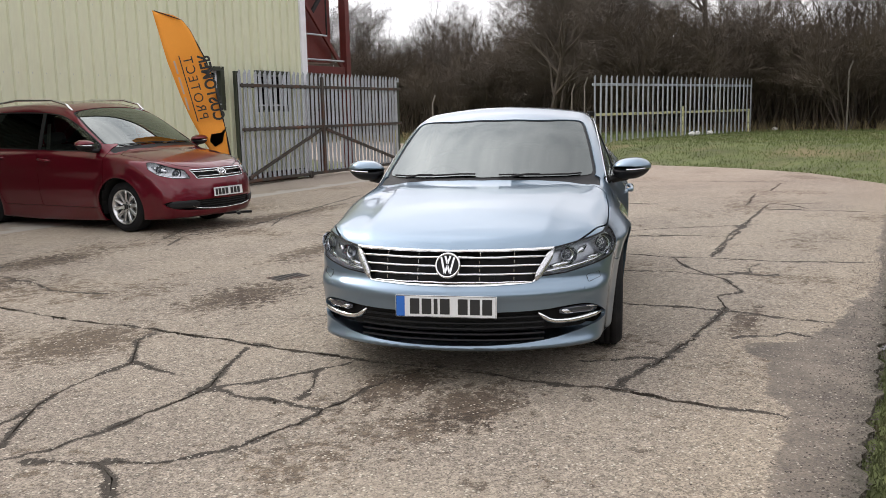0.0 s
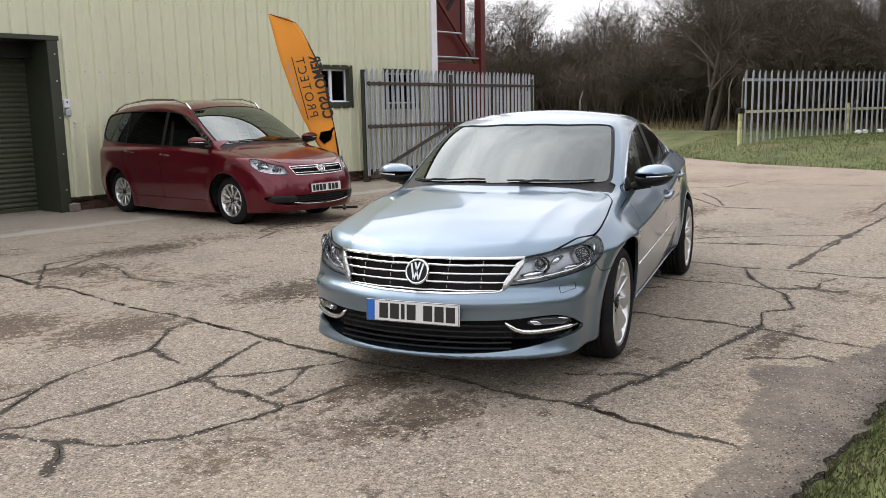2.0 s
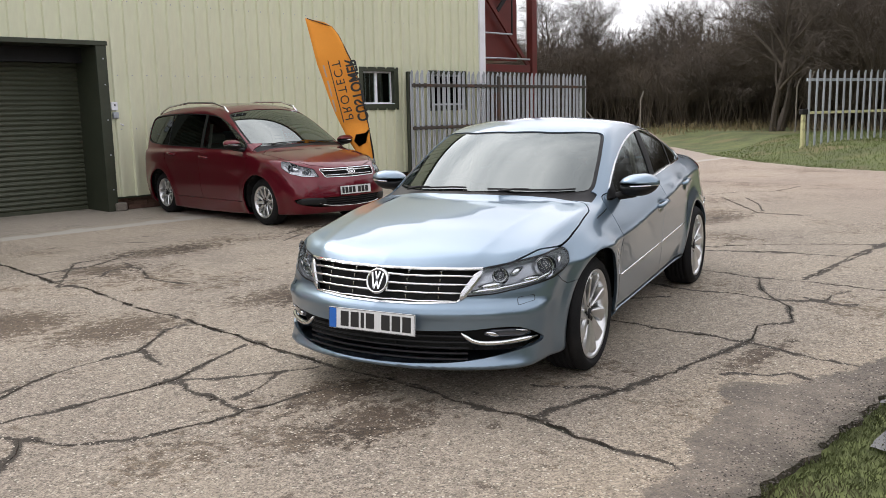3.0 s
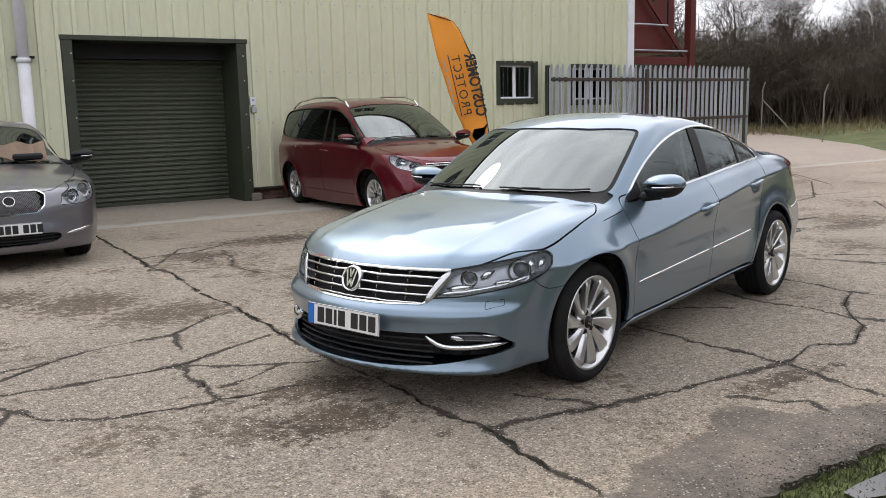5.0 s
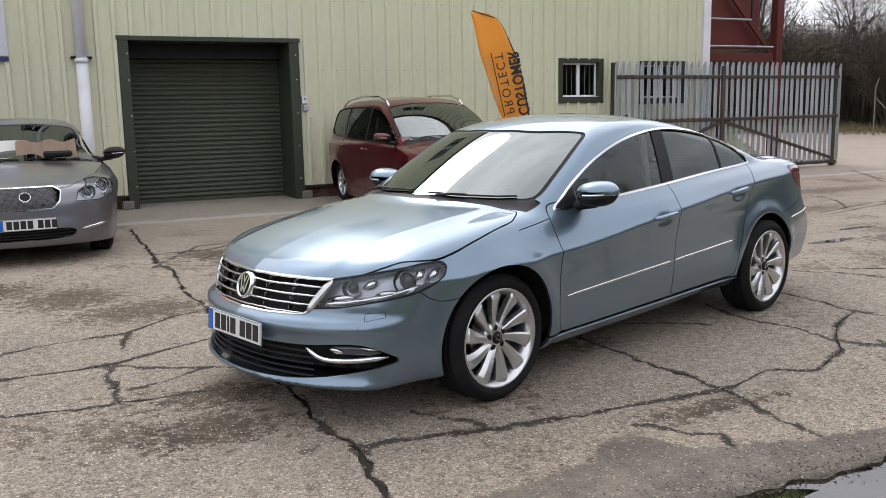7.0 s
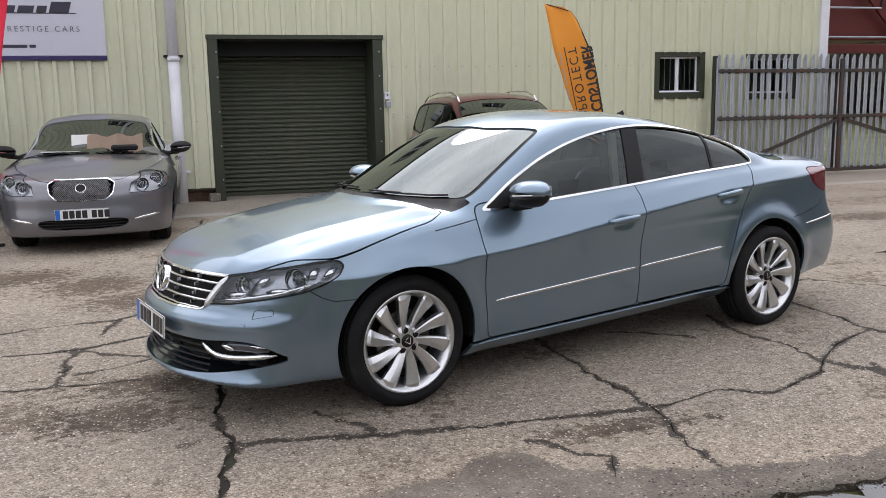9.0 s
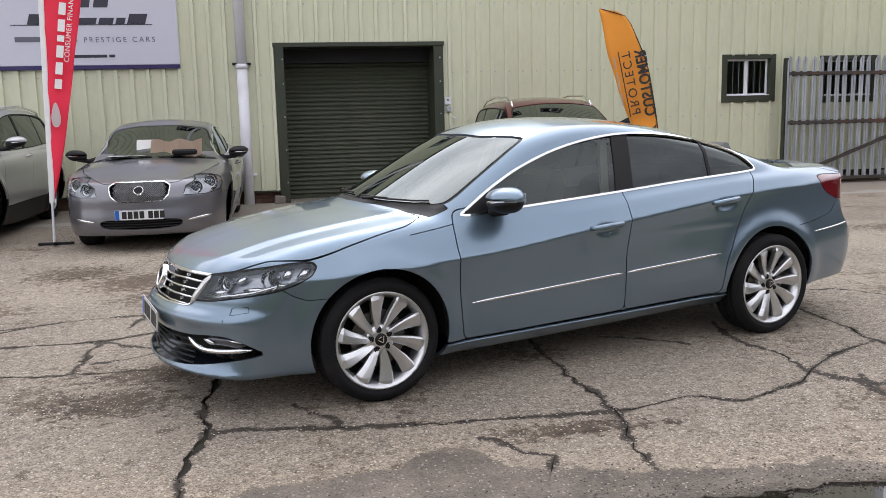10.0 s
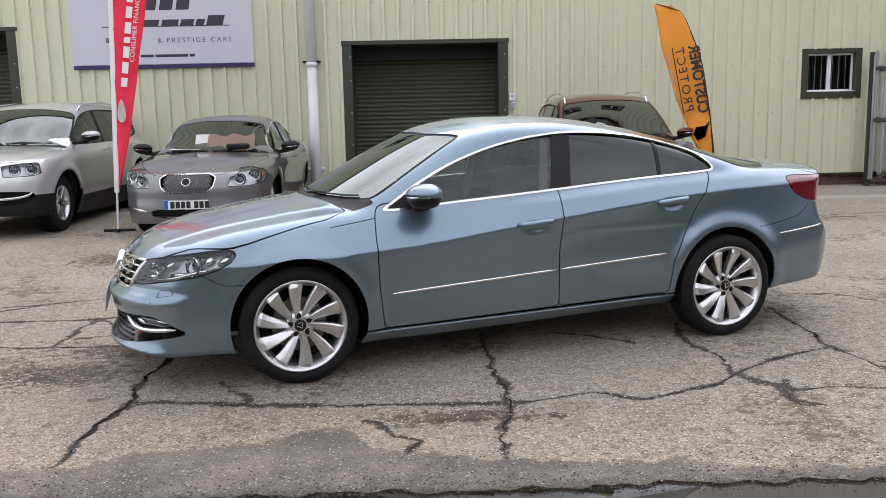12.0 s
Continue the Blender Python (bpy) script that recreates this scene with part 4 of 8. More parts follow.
    for a, b in (((-0.018, 0.012), (0, -0.018)), ((0.018, 0.012), (0, -0.018)), ((-0.009, 0.016), (0.009, 0.016))):
        bar_between(bm, (a[0], -0.0205, a[1]), (b[0], -0.0205, b[1]), 0.004, 0.003, (0, 0, 1) if a[1] != b[1] else (0, 0, 1))
    part("mark", bm, CHROME, cap)
    for k in range(5):
        a = 2 * math.pi * (k + 0.5) / 5
        bm = lathe(bmesh.new(), [(0.001, -0.030), (0.009, -0.030), (0.010, -0.034), (0.017, -0.034), (0.017, -0.05)], 10, m=pose(0.054 * math.cos(a), 0, 0.054 * math.sin(a)))
        part("wheel_bolt", bm, BLACK, hub)
    return hub


def number_plate(parent, m, chars, band=True):
    """A front plate with its characters as plain bars."""
    pl = part("number_plate", box(bmesh.new(), (-0.26, -0.006, -0.0555), (0.26, 0.0, 0.0555), 0.003), PLATE_WHITE, parent, "white front plate with dark bars")
    pl.matrix_basis = m
    bm = bmesh.new()
    for z in (-0.0525, 0.0525):
        box(bm, (-0.256, 0.0, z - 0.001), (0.256, 0.0015, z + 0.001))
    for x in (-0.256, 0.256):
        box(bm, (x - 0.001, 0.0, -0.0525), (x + 0.001, 0.0015, 0.0525))
    part("border", bm, INK, pl)
    x = 0.255
    if band:
        part("band", box(bmesh.new(), (0.212, 0.0, -0.051), (0.255, 0.002, 0.051)), PLATE_BLUE, pl, "blue band")
        x = 0.205
    x -= 0.02
    for i, c in enumerate(chars):
        if c == " ":
            x -= 0.030
            continue
        part("plain_bar", box(bmesh.new(), (x - c, 0.0, -0.0395), (x, 0.0022, 0.0395), 0.001), INK, pl)
        x -= c + 0.012
    return pl


def door_mirror(parent, P, sgn, paint):
    """A door mirror: painted cap, black foot and lower shell, clear lamp strip."""
    mx, my, mz = P["mirror"]
    bm = bmesh.new()
    bmesh.ops.create_uvsphere(bm, u_segments=28, v_segments=18, radius=1)
    for v in bm.verts:
        x, y, z = v.co
        sq = lambda a, p: math.copysign(abs(a) ** p, a)
        out = max(0.0, sgn * y)
        v.co = (sq(x, 0.85) * 0.118 * (1.0 if x > 0 else 0.72) * (1 - 0.30 * out * out), sq(y, 0.82) * 0.128, sq(z, 0.85) * 0.070 * (1 - 0.28 * out ** 2) + 0.012 * sgn * y)
    cap = bm.copy()
    for b, keep in ((bm, -1), (cap, 1)):
        geom = b.verts[:] + b.edges[:] + b.faces[:]
        bmesh.ops.bisect_plane(b, geom=geom, plane_co=(0, 0, 0.002 if keep > 0 else 0.0), plane_no=(0.12, 0, -keep), clear_outer=True, dist=1e-5)
        rim_edges = [e for e in b.edges if e.is_boundary]
        bmesh.ops.holes_fill(b, edges=rim_edges)
    for v in bm.verts:
        v.co.x *= 0.94
        v.co.y *= 0.95
    place = pose(mx, sgn * my, mz, 0, 0, -9 * sgn)
    base = part("door_mirror", bm, BLACK, parent, "painted door mirror on a black foot", True)
    base.matrix_basis = place
    c = part("mirror_cap", cap, paint, base, "painted cap", True)
    gl = part("mirror_glass", box(bmesh.new(), (-0.077, -0.075, -0.012), (-0.072, 0.06, 0.038), 0.003), CHROME, base)
    bm = bmesh.new()
    tube(bm, [(0.104, -0.02 * sgn, -0.006), (0.095, 0.05 * sgn, -0.002), (0.065, 0.095 * sgn, 0.002), (0.0, 0.122 * sgn, 0.004)], 0.0065, 8)
    part("lamp_strip", bm, REFLECTOR, base, "clear lamp strip")
    bx, bz = P["mirror_base"]
    bm = bmesh.new()
    inner = Vector((bx - mx, sgn * (P["mirror"][1] - 0.24) - sgn * my, bz - mz))
    tube(bm, [inner, inner * 0.6 + Vector((0, 0, -0.035)), Vector((0, -sgn * 0.03, -0.05))], [0.04, 0.026, 0.032], 10)
    part("foot", bm, BLACK, base, "", True)


def seat(parent, x, y, material):
    s = part("seat", box(bmesh.new(), (x - 0.25, y - 0.25, 0.38), (x + 0.25, y + 0.25, 0.55), 0.05), material, parent)
    back = bmesh.new()
    box(back, (-0.07, -0.25, 0), (0.07, 0.25, 0.56), 0.06)
    b = part("backrest", back, material, s)
    b.matrix_basis = pose(x - 0.25, y, 0.52, 0, -18, 0)
    h = part("headrest", box(bmesh.new(), (-0.05, -0.13, 0.58), (0.06, 0.13, 0.74), 0.04), material, s)
    h.matrix_basis = b.matrix_basis


def build_car(P, m, paint, label, spokes=10, twist=-0.30, style="blade", plate_chars=(), band=True, bars=CHROME, privacy=DARK_GLASS, low=None, screen_glass=None):
    root = empty(P["name"], m, label, "car", "parked cars")
    sh = Shell(P, P["res"])
    wb = P["wheelbase"] / 2
    for cx in (wb, -wb):
        sh.wheel_hole(cx, P["hub"] + 0.008, P["arch"])
    win = rounded(P["windows"], 3)
    inset = P["trim"]
    sh.panel("window", win, "side", inset, inner=inset, band="trim")
    sh.panel("pillar", P["pillar"], "side", 0.0, over=("window",), inner=0.0)
    if "divider" in P:
        sh.cut_by(lambda p: line_dist(P["divider"], p[:, [0, 2]]) - 0.012, sh.lab == "window")
        sh.lab[(sh.lab == "window") & (line_dist(P["divider"], sh.mid()[:, [0, 2]]) < 0.012)] = "divider"
    px = np.mean([q[0] for q in P["pillar"]])
    sh.lab[(sh.lab == "window") & (sh.mid()[:, 0] > px)] = "glass_front"
    sh.lab[(sh.lab == "window")] = "glass_rear"
    mb = P["mirror_base"]
    sh.panel("sail", [(mb[0] - 0.11 + 0.04, 0.8), (mb[0] - 0.05, mb[1] + 0.22), (mb[0] + 0.5, mb[1] + 0.2), (mb[0] + 0.5, 0.8)], "side", 0.0, over=("glass_front",), inner=0.0)
    for nm, key in (("door_f", "door_front"), ("door_r", "door_rear")):
        if key in P:
            sh.panel(nm, soft_corners(P[key], 0.03), "side", 0.006)
    if "headlamp" in P:
        sh.panel("lens", soft_corners(P["headlamp"], 0.010), "corner", 0.007, inner=0.003, band="lamp_seal")
    sh.panel("grille", soft_corners(P["grille"], 0.015), "front", P.get("frame_w", 0.014), inner=P.get("frame_w", 0.014), band="grille_frame")
    if "intake" in P:
        sh.panel("intake", rounded(P["intake"], 2), "front", 0.0, inner=0.0)
    sh.panel("screen", soft_corners(P["screen"], 0.05), "top", 0.022, inner=0.0, band="seal")
    sh.panel("bonnet", soft_corners(P["bonnet"], 0.03), "top", 0.007)
    if "cowl" in P:
        sh.panel("seal", P["cowl"], "top", 0.0, inner=0.0)
    if "rear_screen" in P:
        sh.panel("rear_screen", rounded(P["rear_screen"], 2), "top", 0.02, inner=0.0, band="rear_seal")
    if "boot" in P:
        sh.panel("boot", P["boot"], "top", 0.006)
    if "taillamp" in P:
        sh.panel("taillamp", rounded(P["taillamp"], 2), "side", 0.005)
    for way, line in P.get("seams", ()):
        sh.groove(line, way)
    if "ledge" in P:
        z_at = lambda x, up: (x, P["ledge"][0] + P["ledge"][1] * x + up)
        # slot onto the near-black inside, drawn for the recess's shade
        sh.groove([z_at(1.05, 0.016), z_at(-1.05, 0.016)], "side", 0.013, over=("body", "door_f", "door_r"))
    if low:
        sh.cut_by(lambda p: p[:, 2] - low[0] - 0.02 * np.abs(p[:, 0]), np.isin(sh.lab, ("body",)))
        mm = sh.mid()
        sh.lab[(sh.lab == "body") & (mm[:, 2] < low[0] + 0.02 * np.abs(mm[:, 0]))] = "low"
    body = sh.emit("body", "body", paint, root, flange=0.02)
    if low:
        sh.emit("lower_cladding", "low", BLACK, root, text="black plastic lower cladding")
    sh.emit("bonnet", "bonnet", paint, root)
    sh.emit("boot_lid", "boot", paint, root)
    sg = sh.emit("windscreen", "screen", screen_glass or SCREEN, root, push=-0.004, flange=0, text="clear reflecting windscreen", even=1)
    rg = sh.emit("rear_window", "rear_screen", privacy, root, push=-0.004, flange=0)
    sh.emit("seal", "seal", BLACK, root, push=-0.008, flange=0.004)
    sh.emit("rear_seal", "rear_seal", BLACK, root, push=-0.006, flange=0.004)
    for g in (sg, rg):
        if g is not None:
            g.visible_shadow = False
    for sgn in (1, -1):
        kw = dict(sides="one", mirror=sgn)
        for nm, lab, gl, gm in (("front_door", "door_f", "glass_front", GLASS), ("rear_door", "door_r", "glass_rear", privacy)):
            d = sh.emit(nm, lab, paint, root, **kw)
            holder = d if d is not None else root
            g = sh.emit("door_glass", gl, gm, holder, push=-0.012, flange=0, **kw)
            if g is not None:
                g.visible_shadow = False
            i = 0 if nm == "front_door" else 1
            if i < len(P["handles"]):
                hx, hz = P["handles"][i]
                pts = []
                for dx, o in ((0.115, -0.004), (0.09, 0.024), (0.0, 0.032), (-0.085, 0.026), (-0.11, -0.004)):
                    p, n = sh.surf("side", hx + dx, hz - dx * 0.08)
                    pts.append(Vector((p[0], p[1] + o, p[2])))
                bm = bmesh.new()
                tube(bm, pts if sgn > 0 else flip(pts), [0.012, 0.016, 0.017, 0.016, 0.012], 10)
                part("door_handle", bm, paint, holder, "", True)
        for lab, nm, mt, push in (("trim", "window_trim", bars if P.get("bright", True) else BLACK, 0.003), ("pillar", "pillar_cover", BLACK, -0.006), ("divider", "glass_divider", BLACK, -0.008), ("sail", "mirror_panel", BLACK, -0.004), ("lens", "headlamp", LENS, 0.0), ("lamp_seal", "lamp_seal", BLACK, -0.003), ("taillamp", "tail_lamp", RED_LENS, 0.002)):
            ob = sh.emit(nm, lab, mt, root, push=push, flange=0.0 if lab == "lens" else 0.01, **kw)
            if lab == "lens" and ob is not None:
                ob.visible_shadow = False
                ob["label"] = "clear headlamp with chrome inside"
                hs = sh.emit("lamp_housing", "lens", P.get("housing", HOUSING), ob, push=-0.055, flange=-0.05, **kw)
                for a, b, r in P.get("lamp_eyes", ()):
                    p, n = sh.surf("corner", a, b)
                    n = Vector((0.86, 0.50, 0.05)).normalized()
                    fr = n.to_track_quat("Y", "Z").to_matrix().to_4x4()
                    if sgn < 0:
                        fr = Matrix.Diagonal((1, -1, 1, 1)) @ fr
                        p = Vector((p[0], -p[1], p[2]))
                        n = Vector((n[0], -n[1], n[2]))
                    bm = lathe(bmesh.new(), [(r * 1.35, 0.022), (r * 1.2, 0.0), (r, -0.02), (r, -0.012)], 28)
                    e = part("lamp_ring", bm, REFLECTOR, ob, "", True)
                    e.matrix_basis = Matrix.Translation(p - n * 0.04) @ fr.to_3x3().to_4x4()
                    bm = lathe(bmesh.new(), [(0.0005, 0.012), (r * 0.5, 0.007), (r * 0.85, -0.004), (r, -0.018)], 28)
                    e2 = part("projector", bm, DARK_CLEAR, ob, "", True)
                    e2.matrix_basis = e.matrix_basis
                if "lamp_blades" in P:
                    for line, half in P["lamp_blades"]:
                        pts, ns = along(sh, "corner", line, 0.04)
                        pts = [p - n * 0.03 for p, n in zip(pts, ns)]
                        if sgn < 0:
                            pts, ns = flip(pts), flip(ns)
                        part("reflector", ribbon(bmesh.new(), pts, ns, half, 0.01), REFLECTOR, ob, "", True)
        if "ledge" in P:
            pts, ns = along(sh, "side", [z_at(0.985, 0.003), z_at(-1.0, 0.003)], 0.1)
            if sgn < 0:
                pts, ns = flip(pts), flip(ns)
            part("sill_ledge", ribbon(bmesh.new(), pts, ns, 0.004, 0.006), paint, root, "", True)
        for way, line, half in P.get("strips", ()):
            pts, ns = along(sh, way, line)
            if sgn < 0:
                pts, ns = flip(pts), flip(ns)
            part("bright_strip", ribbon(bmesh.new(), pts, ns, half, 0.007), CHROME, root, "chrome strip", True)
        door_mirror(root, P, sgn, P.get("mirror_paint", paint))
        for sx in (1, -1):
            wheel(root, sx * wb, sgn * (P["face"] + (P.get("rear_out", 0) if sx < 0 else 0)), P["tyre"], P["rim"], spokes, twist, style)
    # near-black lining in place of shade inside, grille bars, intake slats
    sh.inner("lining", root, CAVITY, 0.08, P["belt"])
    gf = sh.emit("grille_frame", "grille_frame", bars, root, push=0.004, text="chrome grille frame")
    for i, (z, hw) in enumerate(zip(P.get("bars", ()), P.get("bar_half", ()))):
        pts, ns = [], []
        for y in np.linspace(-hw, hw, 21):
            p, n = sh.surf("front", abs(y), z)
            s = 1 if y >= 0 else -1
            pts.append(Vector((p[0], s * p[1], p[2])))
            ns.append(Vector((n[0], s * n[1], n[2])))
        part("grille_bar", ribbon(bmesh.new(), pts, ns, P.get("bar_w", 0.0085), 0.008), bars, root, "chrome grille bar", True)
    for z in P.get("slats", ()):
        pts = []
        for y in np.linspace(-0.48, 0.48, 17):
            p, n = sh.surf("front", abs(y), z)
            pts.append(Vector((p[0] - 0.018, y, z)))
        part("intake_slat", tube(bmesh.new(), pts, 0.006, 6), BLACK, root)
    if P.get("plate"):
        pz, px_ = P["plate"]
        number_plate(root, pose(px_ + 0.012, 0, pz, P.get("plate_tilt", 4), 0, -90), plate_chars, band)
    if P.get("badge"):
        bz, br = P["badge"]
        p, n = sh.surf("front", 0.0, bz)
        n = Vector((n[0], 0, n[2])).normalized()
        fr = Matrix.Translation(Vector((p[0], 0, p[2])) + n * 0.004) @ n.to_track_quat("Y", "Z").to_matrix().to_4x4()
        bm = lathe(bmesh.new(), [(br * 0.8, 0.008), (br * 0.84, 0.016), (br * 0.93, 0.018), (br, 0.008), (br * 1.02, -0.012)], 40)
        b = part("badge", bm, CHROME, root, "round chrome badge", True)
        b.matrix_basis = fr
        part("badge_disc", lathe(bmesh.new(), [(0.0005, 0.004), (br * 0.82, 0.004), (br * 0.85, -0.01)], 32), BLACK, b)
        for a, c in () if P.get("plain_badge") else (((-0.5, 0.62), (-0.2, -0.62)), ((0.5, 0.62), (0.2, -0.62)), ((-0.2, 0.72), (0.0, 0.12)), ((0.2, 0.72), (0.0, 0.12)), ((-0.2, -0.62), (0.0, -0.02)), ((0.2, -0.62), (0.0, -0.02))):
            part("badge_bar", bar_between(bmesh.new(), (a[0] * br, 0.008, a[1] * br), (c[0] * br, 0.008, c[1] * br), br * 0.15, 0.012, (1, 0, 0.3)), CHROME, b)
    # cabin
    dash = bmesh.new()
    box(dash, (0.62, -0.68, 0.70), (1.02, 0.68, P["belt"] + 0.01), 0.06)
    part("dashboard", dash, INNER, root)
    for y in (0.37, -0.37):
        seat(root, 0.0, y, P.get("seats", SEAT_CLOTH))
        seat(root, -0.85, y, P.get("seats", SEAT_CLOTH))
    for y in (0.70, -0.70):
        s_ = 1 if y > 0 else -1
        part("pillar_trim", bar_between(bmesh.new(), (-0.15, y, P["belt"] - 0.05), (-0.20, y - s_ * 0.11, P["belt"] + 0.38), 0.05, 0.02, (1, 0, 0)), LINING, root, "pale inner pillar trim")
    sw = lathe(bmesh.new(), [(0.185, -0.012), (0.197, 0), (0.185, 0.012), (0.173, 0)], 28, axis="x", closed=True)
    w = part("steering_wheel", sw, BLACK, root, "", True)
    w.matrix_basis = pose(0.55, -0.37, 0.86, 0, 24, 0)
    # wipers
    for y0, y1 in P.get("wipers", ()):
        pts = []
        for t in np.linspace(0, 1, 7):
            y = y0 + (y1 - y0) * t
            x = float(np.interp(abs(y), [0, 0.3, 0.5, 0.66], P["wiper_x"])) - 0.012 * t
            p, n = sh.surf("top", x, abs(y))
            pts.append(Vector((p[0], y, p[2] + 0.007)))
        bm = bmesh.new()
        tube(bm, pts, 0.0055, 6)
        tube(bm, [pts[1] + Vector((0.04, 0, -0.01)), pts[2] + Vector((0.015, 0, 0.004)), pts[3] + Vector((0, 0, 0.004))], 0.007, 6)
        part("wiper", bm, BLACK, root, "black wiper")
    return root, sh


DARK_CLEAR = mat("projector_glass", (0.05, 0.055, 0.07), 0.03, 0.2, 0.05, 9, 60, coat=1.0)

SATIN = mat("satin_chrome", (0.62, 0.63, 0.65), 0.24, 0.9, 0.05, 9, 70)
SALOON["wipers"] = ((0.10, 0.60), (-0.62, -0.05))
SALOON["wiper_x"] = (1.168, 1.125, 1.04, 0.925)
SALOON["lamp_blades"] = (([(-1.37, 0.585), (-1.2, 0.602), (-1.03, 0.628), (-0.87, 0.662)], 0.012), ([(-1.33, 0.61), (-1.20, 0.625)], 0.016), ([(-1.16, 0.665), (-1.09, 0.70)], 0.018), ([(-0.90, 0.70), (-0.86, 0.738)], 0.022), ([(-0.835, 0.70), (-0.79, 0.735)], 0.02), ([(-1.10, 0.635), (-0.98, 0.642)], 0.014))
car, sh = build_car(SALOON, pose(6.044, 2.852, 0, 0, 0, -163.46), PAINT, "blue-grey metallic four-door saloon car parked on cracked concrete",
                    10, 0.13, "blade", (0.05, 0.05, 0.02, 0.05, " ", 0.05, 0.05, 0.05))
# fog lamps with their bright hooks, grille ends, washer covers, sensors, roof fin
for sgn in (1, -1):
    def fl(pts, s=sgn):
        return pts if s > 0 else flip(pts)
    pts, ns = along(sh, "front", [(0.455, 0.383), (0.485, 0.352), (0.53, 0.330), (0.61, 0.328), (0.69, 0.334), (0.765, 0.347)], 0.03)
    pts = [p - n * 0.01 for p, n in zip(pts, ns)]
    hook = part("fog_lamp_surround", ribbon(bmesh.new(), fl(pts), fl(ns), 0.013, 0.014), CHROME, car, "chrome hook-shaped fog lamp surround", True)
    pts, ns = along(sh, "front", [(0.56, 0.375), (0.67, 0.378), (0.75, 0.366)], 0.03)
    pts = [p - n * 0.022 for p, n in zip(pts, ns)]
    part("fog_lamp", ribbon(bmesh.new(), fl(pts), fl(ns), 0.022, 0.008), DARK_CLEAR, car, "dark glass fog lamp", True)
    pts, ns = along(sh, "front", [(0.57, 0.385), (0.62, 0.368)], 0.02)
    pts = [p - n * 0.008 for p, n in zip(pts, ns)]
    part("fog_reflector", ribbon(bmesh.new(), fl(pts), fl(ns), 0.013, 0.008), REFLECTOR, car, "", True)
    pts, ns = along(sh, "front", [(0.69, 0.394), (0.745, 0.382)], 0.02)
    pts = [p - n * 0.008 for p, n in zip(pts, ns)]
    part("fog_reflector", ribbon(bmesh.new(), fl(pts), fl(ns), 0.006, 0.008), REFLECTOR, car, "", True)
    pts, ns = along(sh, "front", [(0.435, 0.54), (0.48, 0.62), (0.52, 0.69)], 0.03)
    part("grille_end", ribbon(bmesh.new(), fl(pts), fl(ns), 0.019, 0.006), SATIN, car, "broad satin chrome grille end", True)
    p, n = sh.surf("corner", -1.19, 0.49)
    bm = lathe(bmesh.new(), [(0.0005, 0.001), (0.008, 0.001), (0.0085, -0.002)], 16)
    s_ob = part("parking_sensor", bm, PAINT, car)
    q = Vector((p[0], sgn * p[1], p[2]))
    nn = Vector((n[0], sgn * n[1], n[2]))
    s_ob.matrix_basis = Matrix.Translation(q + nn * 0.0015) @ nn.to_track_quat("Y", "Z").to_matrix().to_4x4()
    ring = soft_corners([(-1.155, 0.512), (-1.145, 0.550), (-1.055, 0.560), (-1.055, 0.527)], 0.008)
    pts = [sh.surf("corner", a, b)[0] for a, b in list(ring) + [ring[0]]]
    part("washer_cover_seam", tube(bmesh.new(), fl(pts), 0.0016, 5), BLACK, car)
for i in range(4):
    for y in (0.16, 0.33):
        for sgn in (1, -1):
            z = (SALOON["bars"][i] + SALOON["bars"][i + 1]) / 2
            p, n = sh.surf("front", y, z)
            bm = box(bmesh.new(), (p[0] - 0.02, sgn * p[1] - 0.002, z - 0.008), (p[0] + 0.001, sgn * p[1] + 0.002, z + 0.008), 0.001)
            part("grille_rib", bm, CHROME, car)
p, n = sh.surf("top", -0.80, 0.0)
bm = bmesh.new()
vs = [bm.verts.new(v) for v in ((-0.72, 0, p[2] - 0.01), (-0.88, 0.02, p[2] - 0.03), (-0.88, -0.02, p[2] - 0.03), (-0.865, 0, p[2] + 0.045))]
for f in ((0, 1, 3), (0, 3, 2), (1, 2, 3)):
    bm.faces.new([vs[i] for i in f])
part("roof_fin", bm, BLACK, car, "black aerial fin")
# rear-view mirror behind the windscreen
part("inside_mirror", box(bmesh.new(), (0.50, -0.13, 1.20), (0.54, 0.13, 1.27), 0.015), BLACK, car)


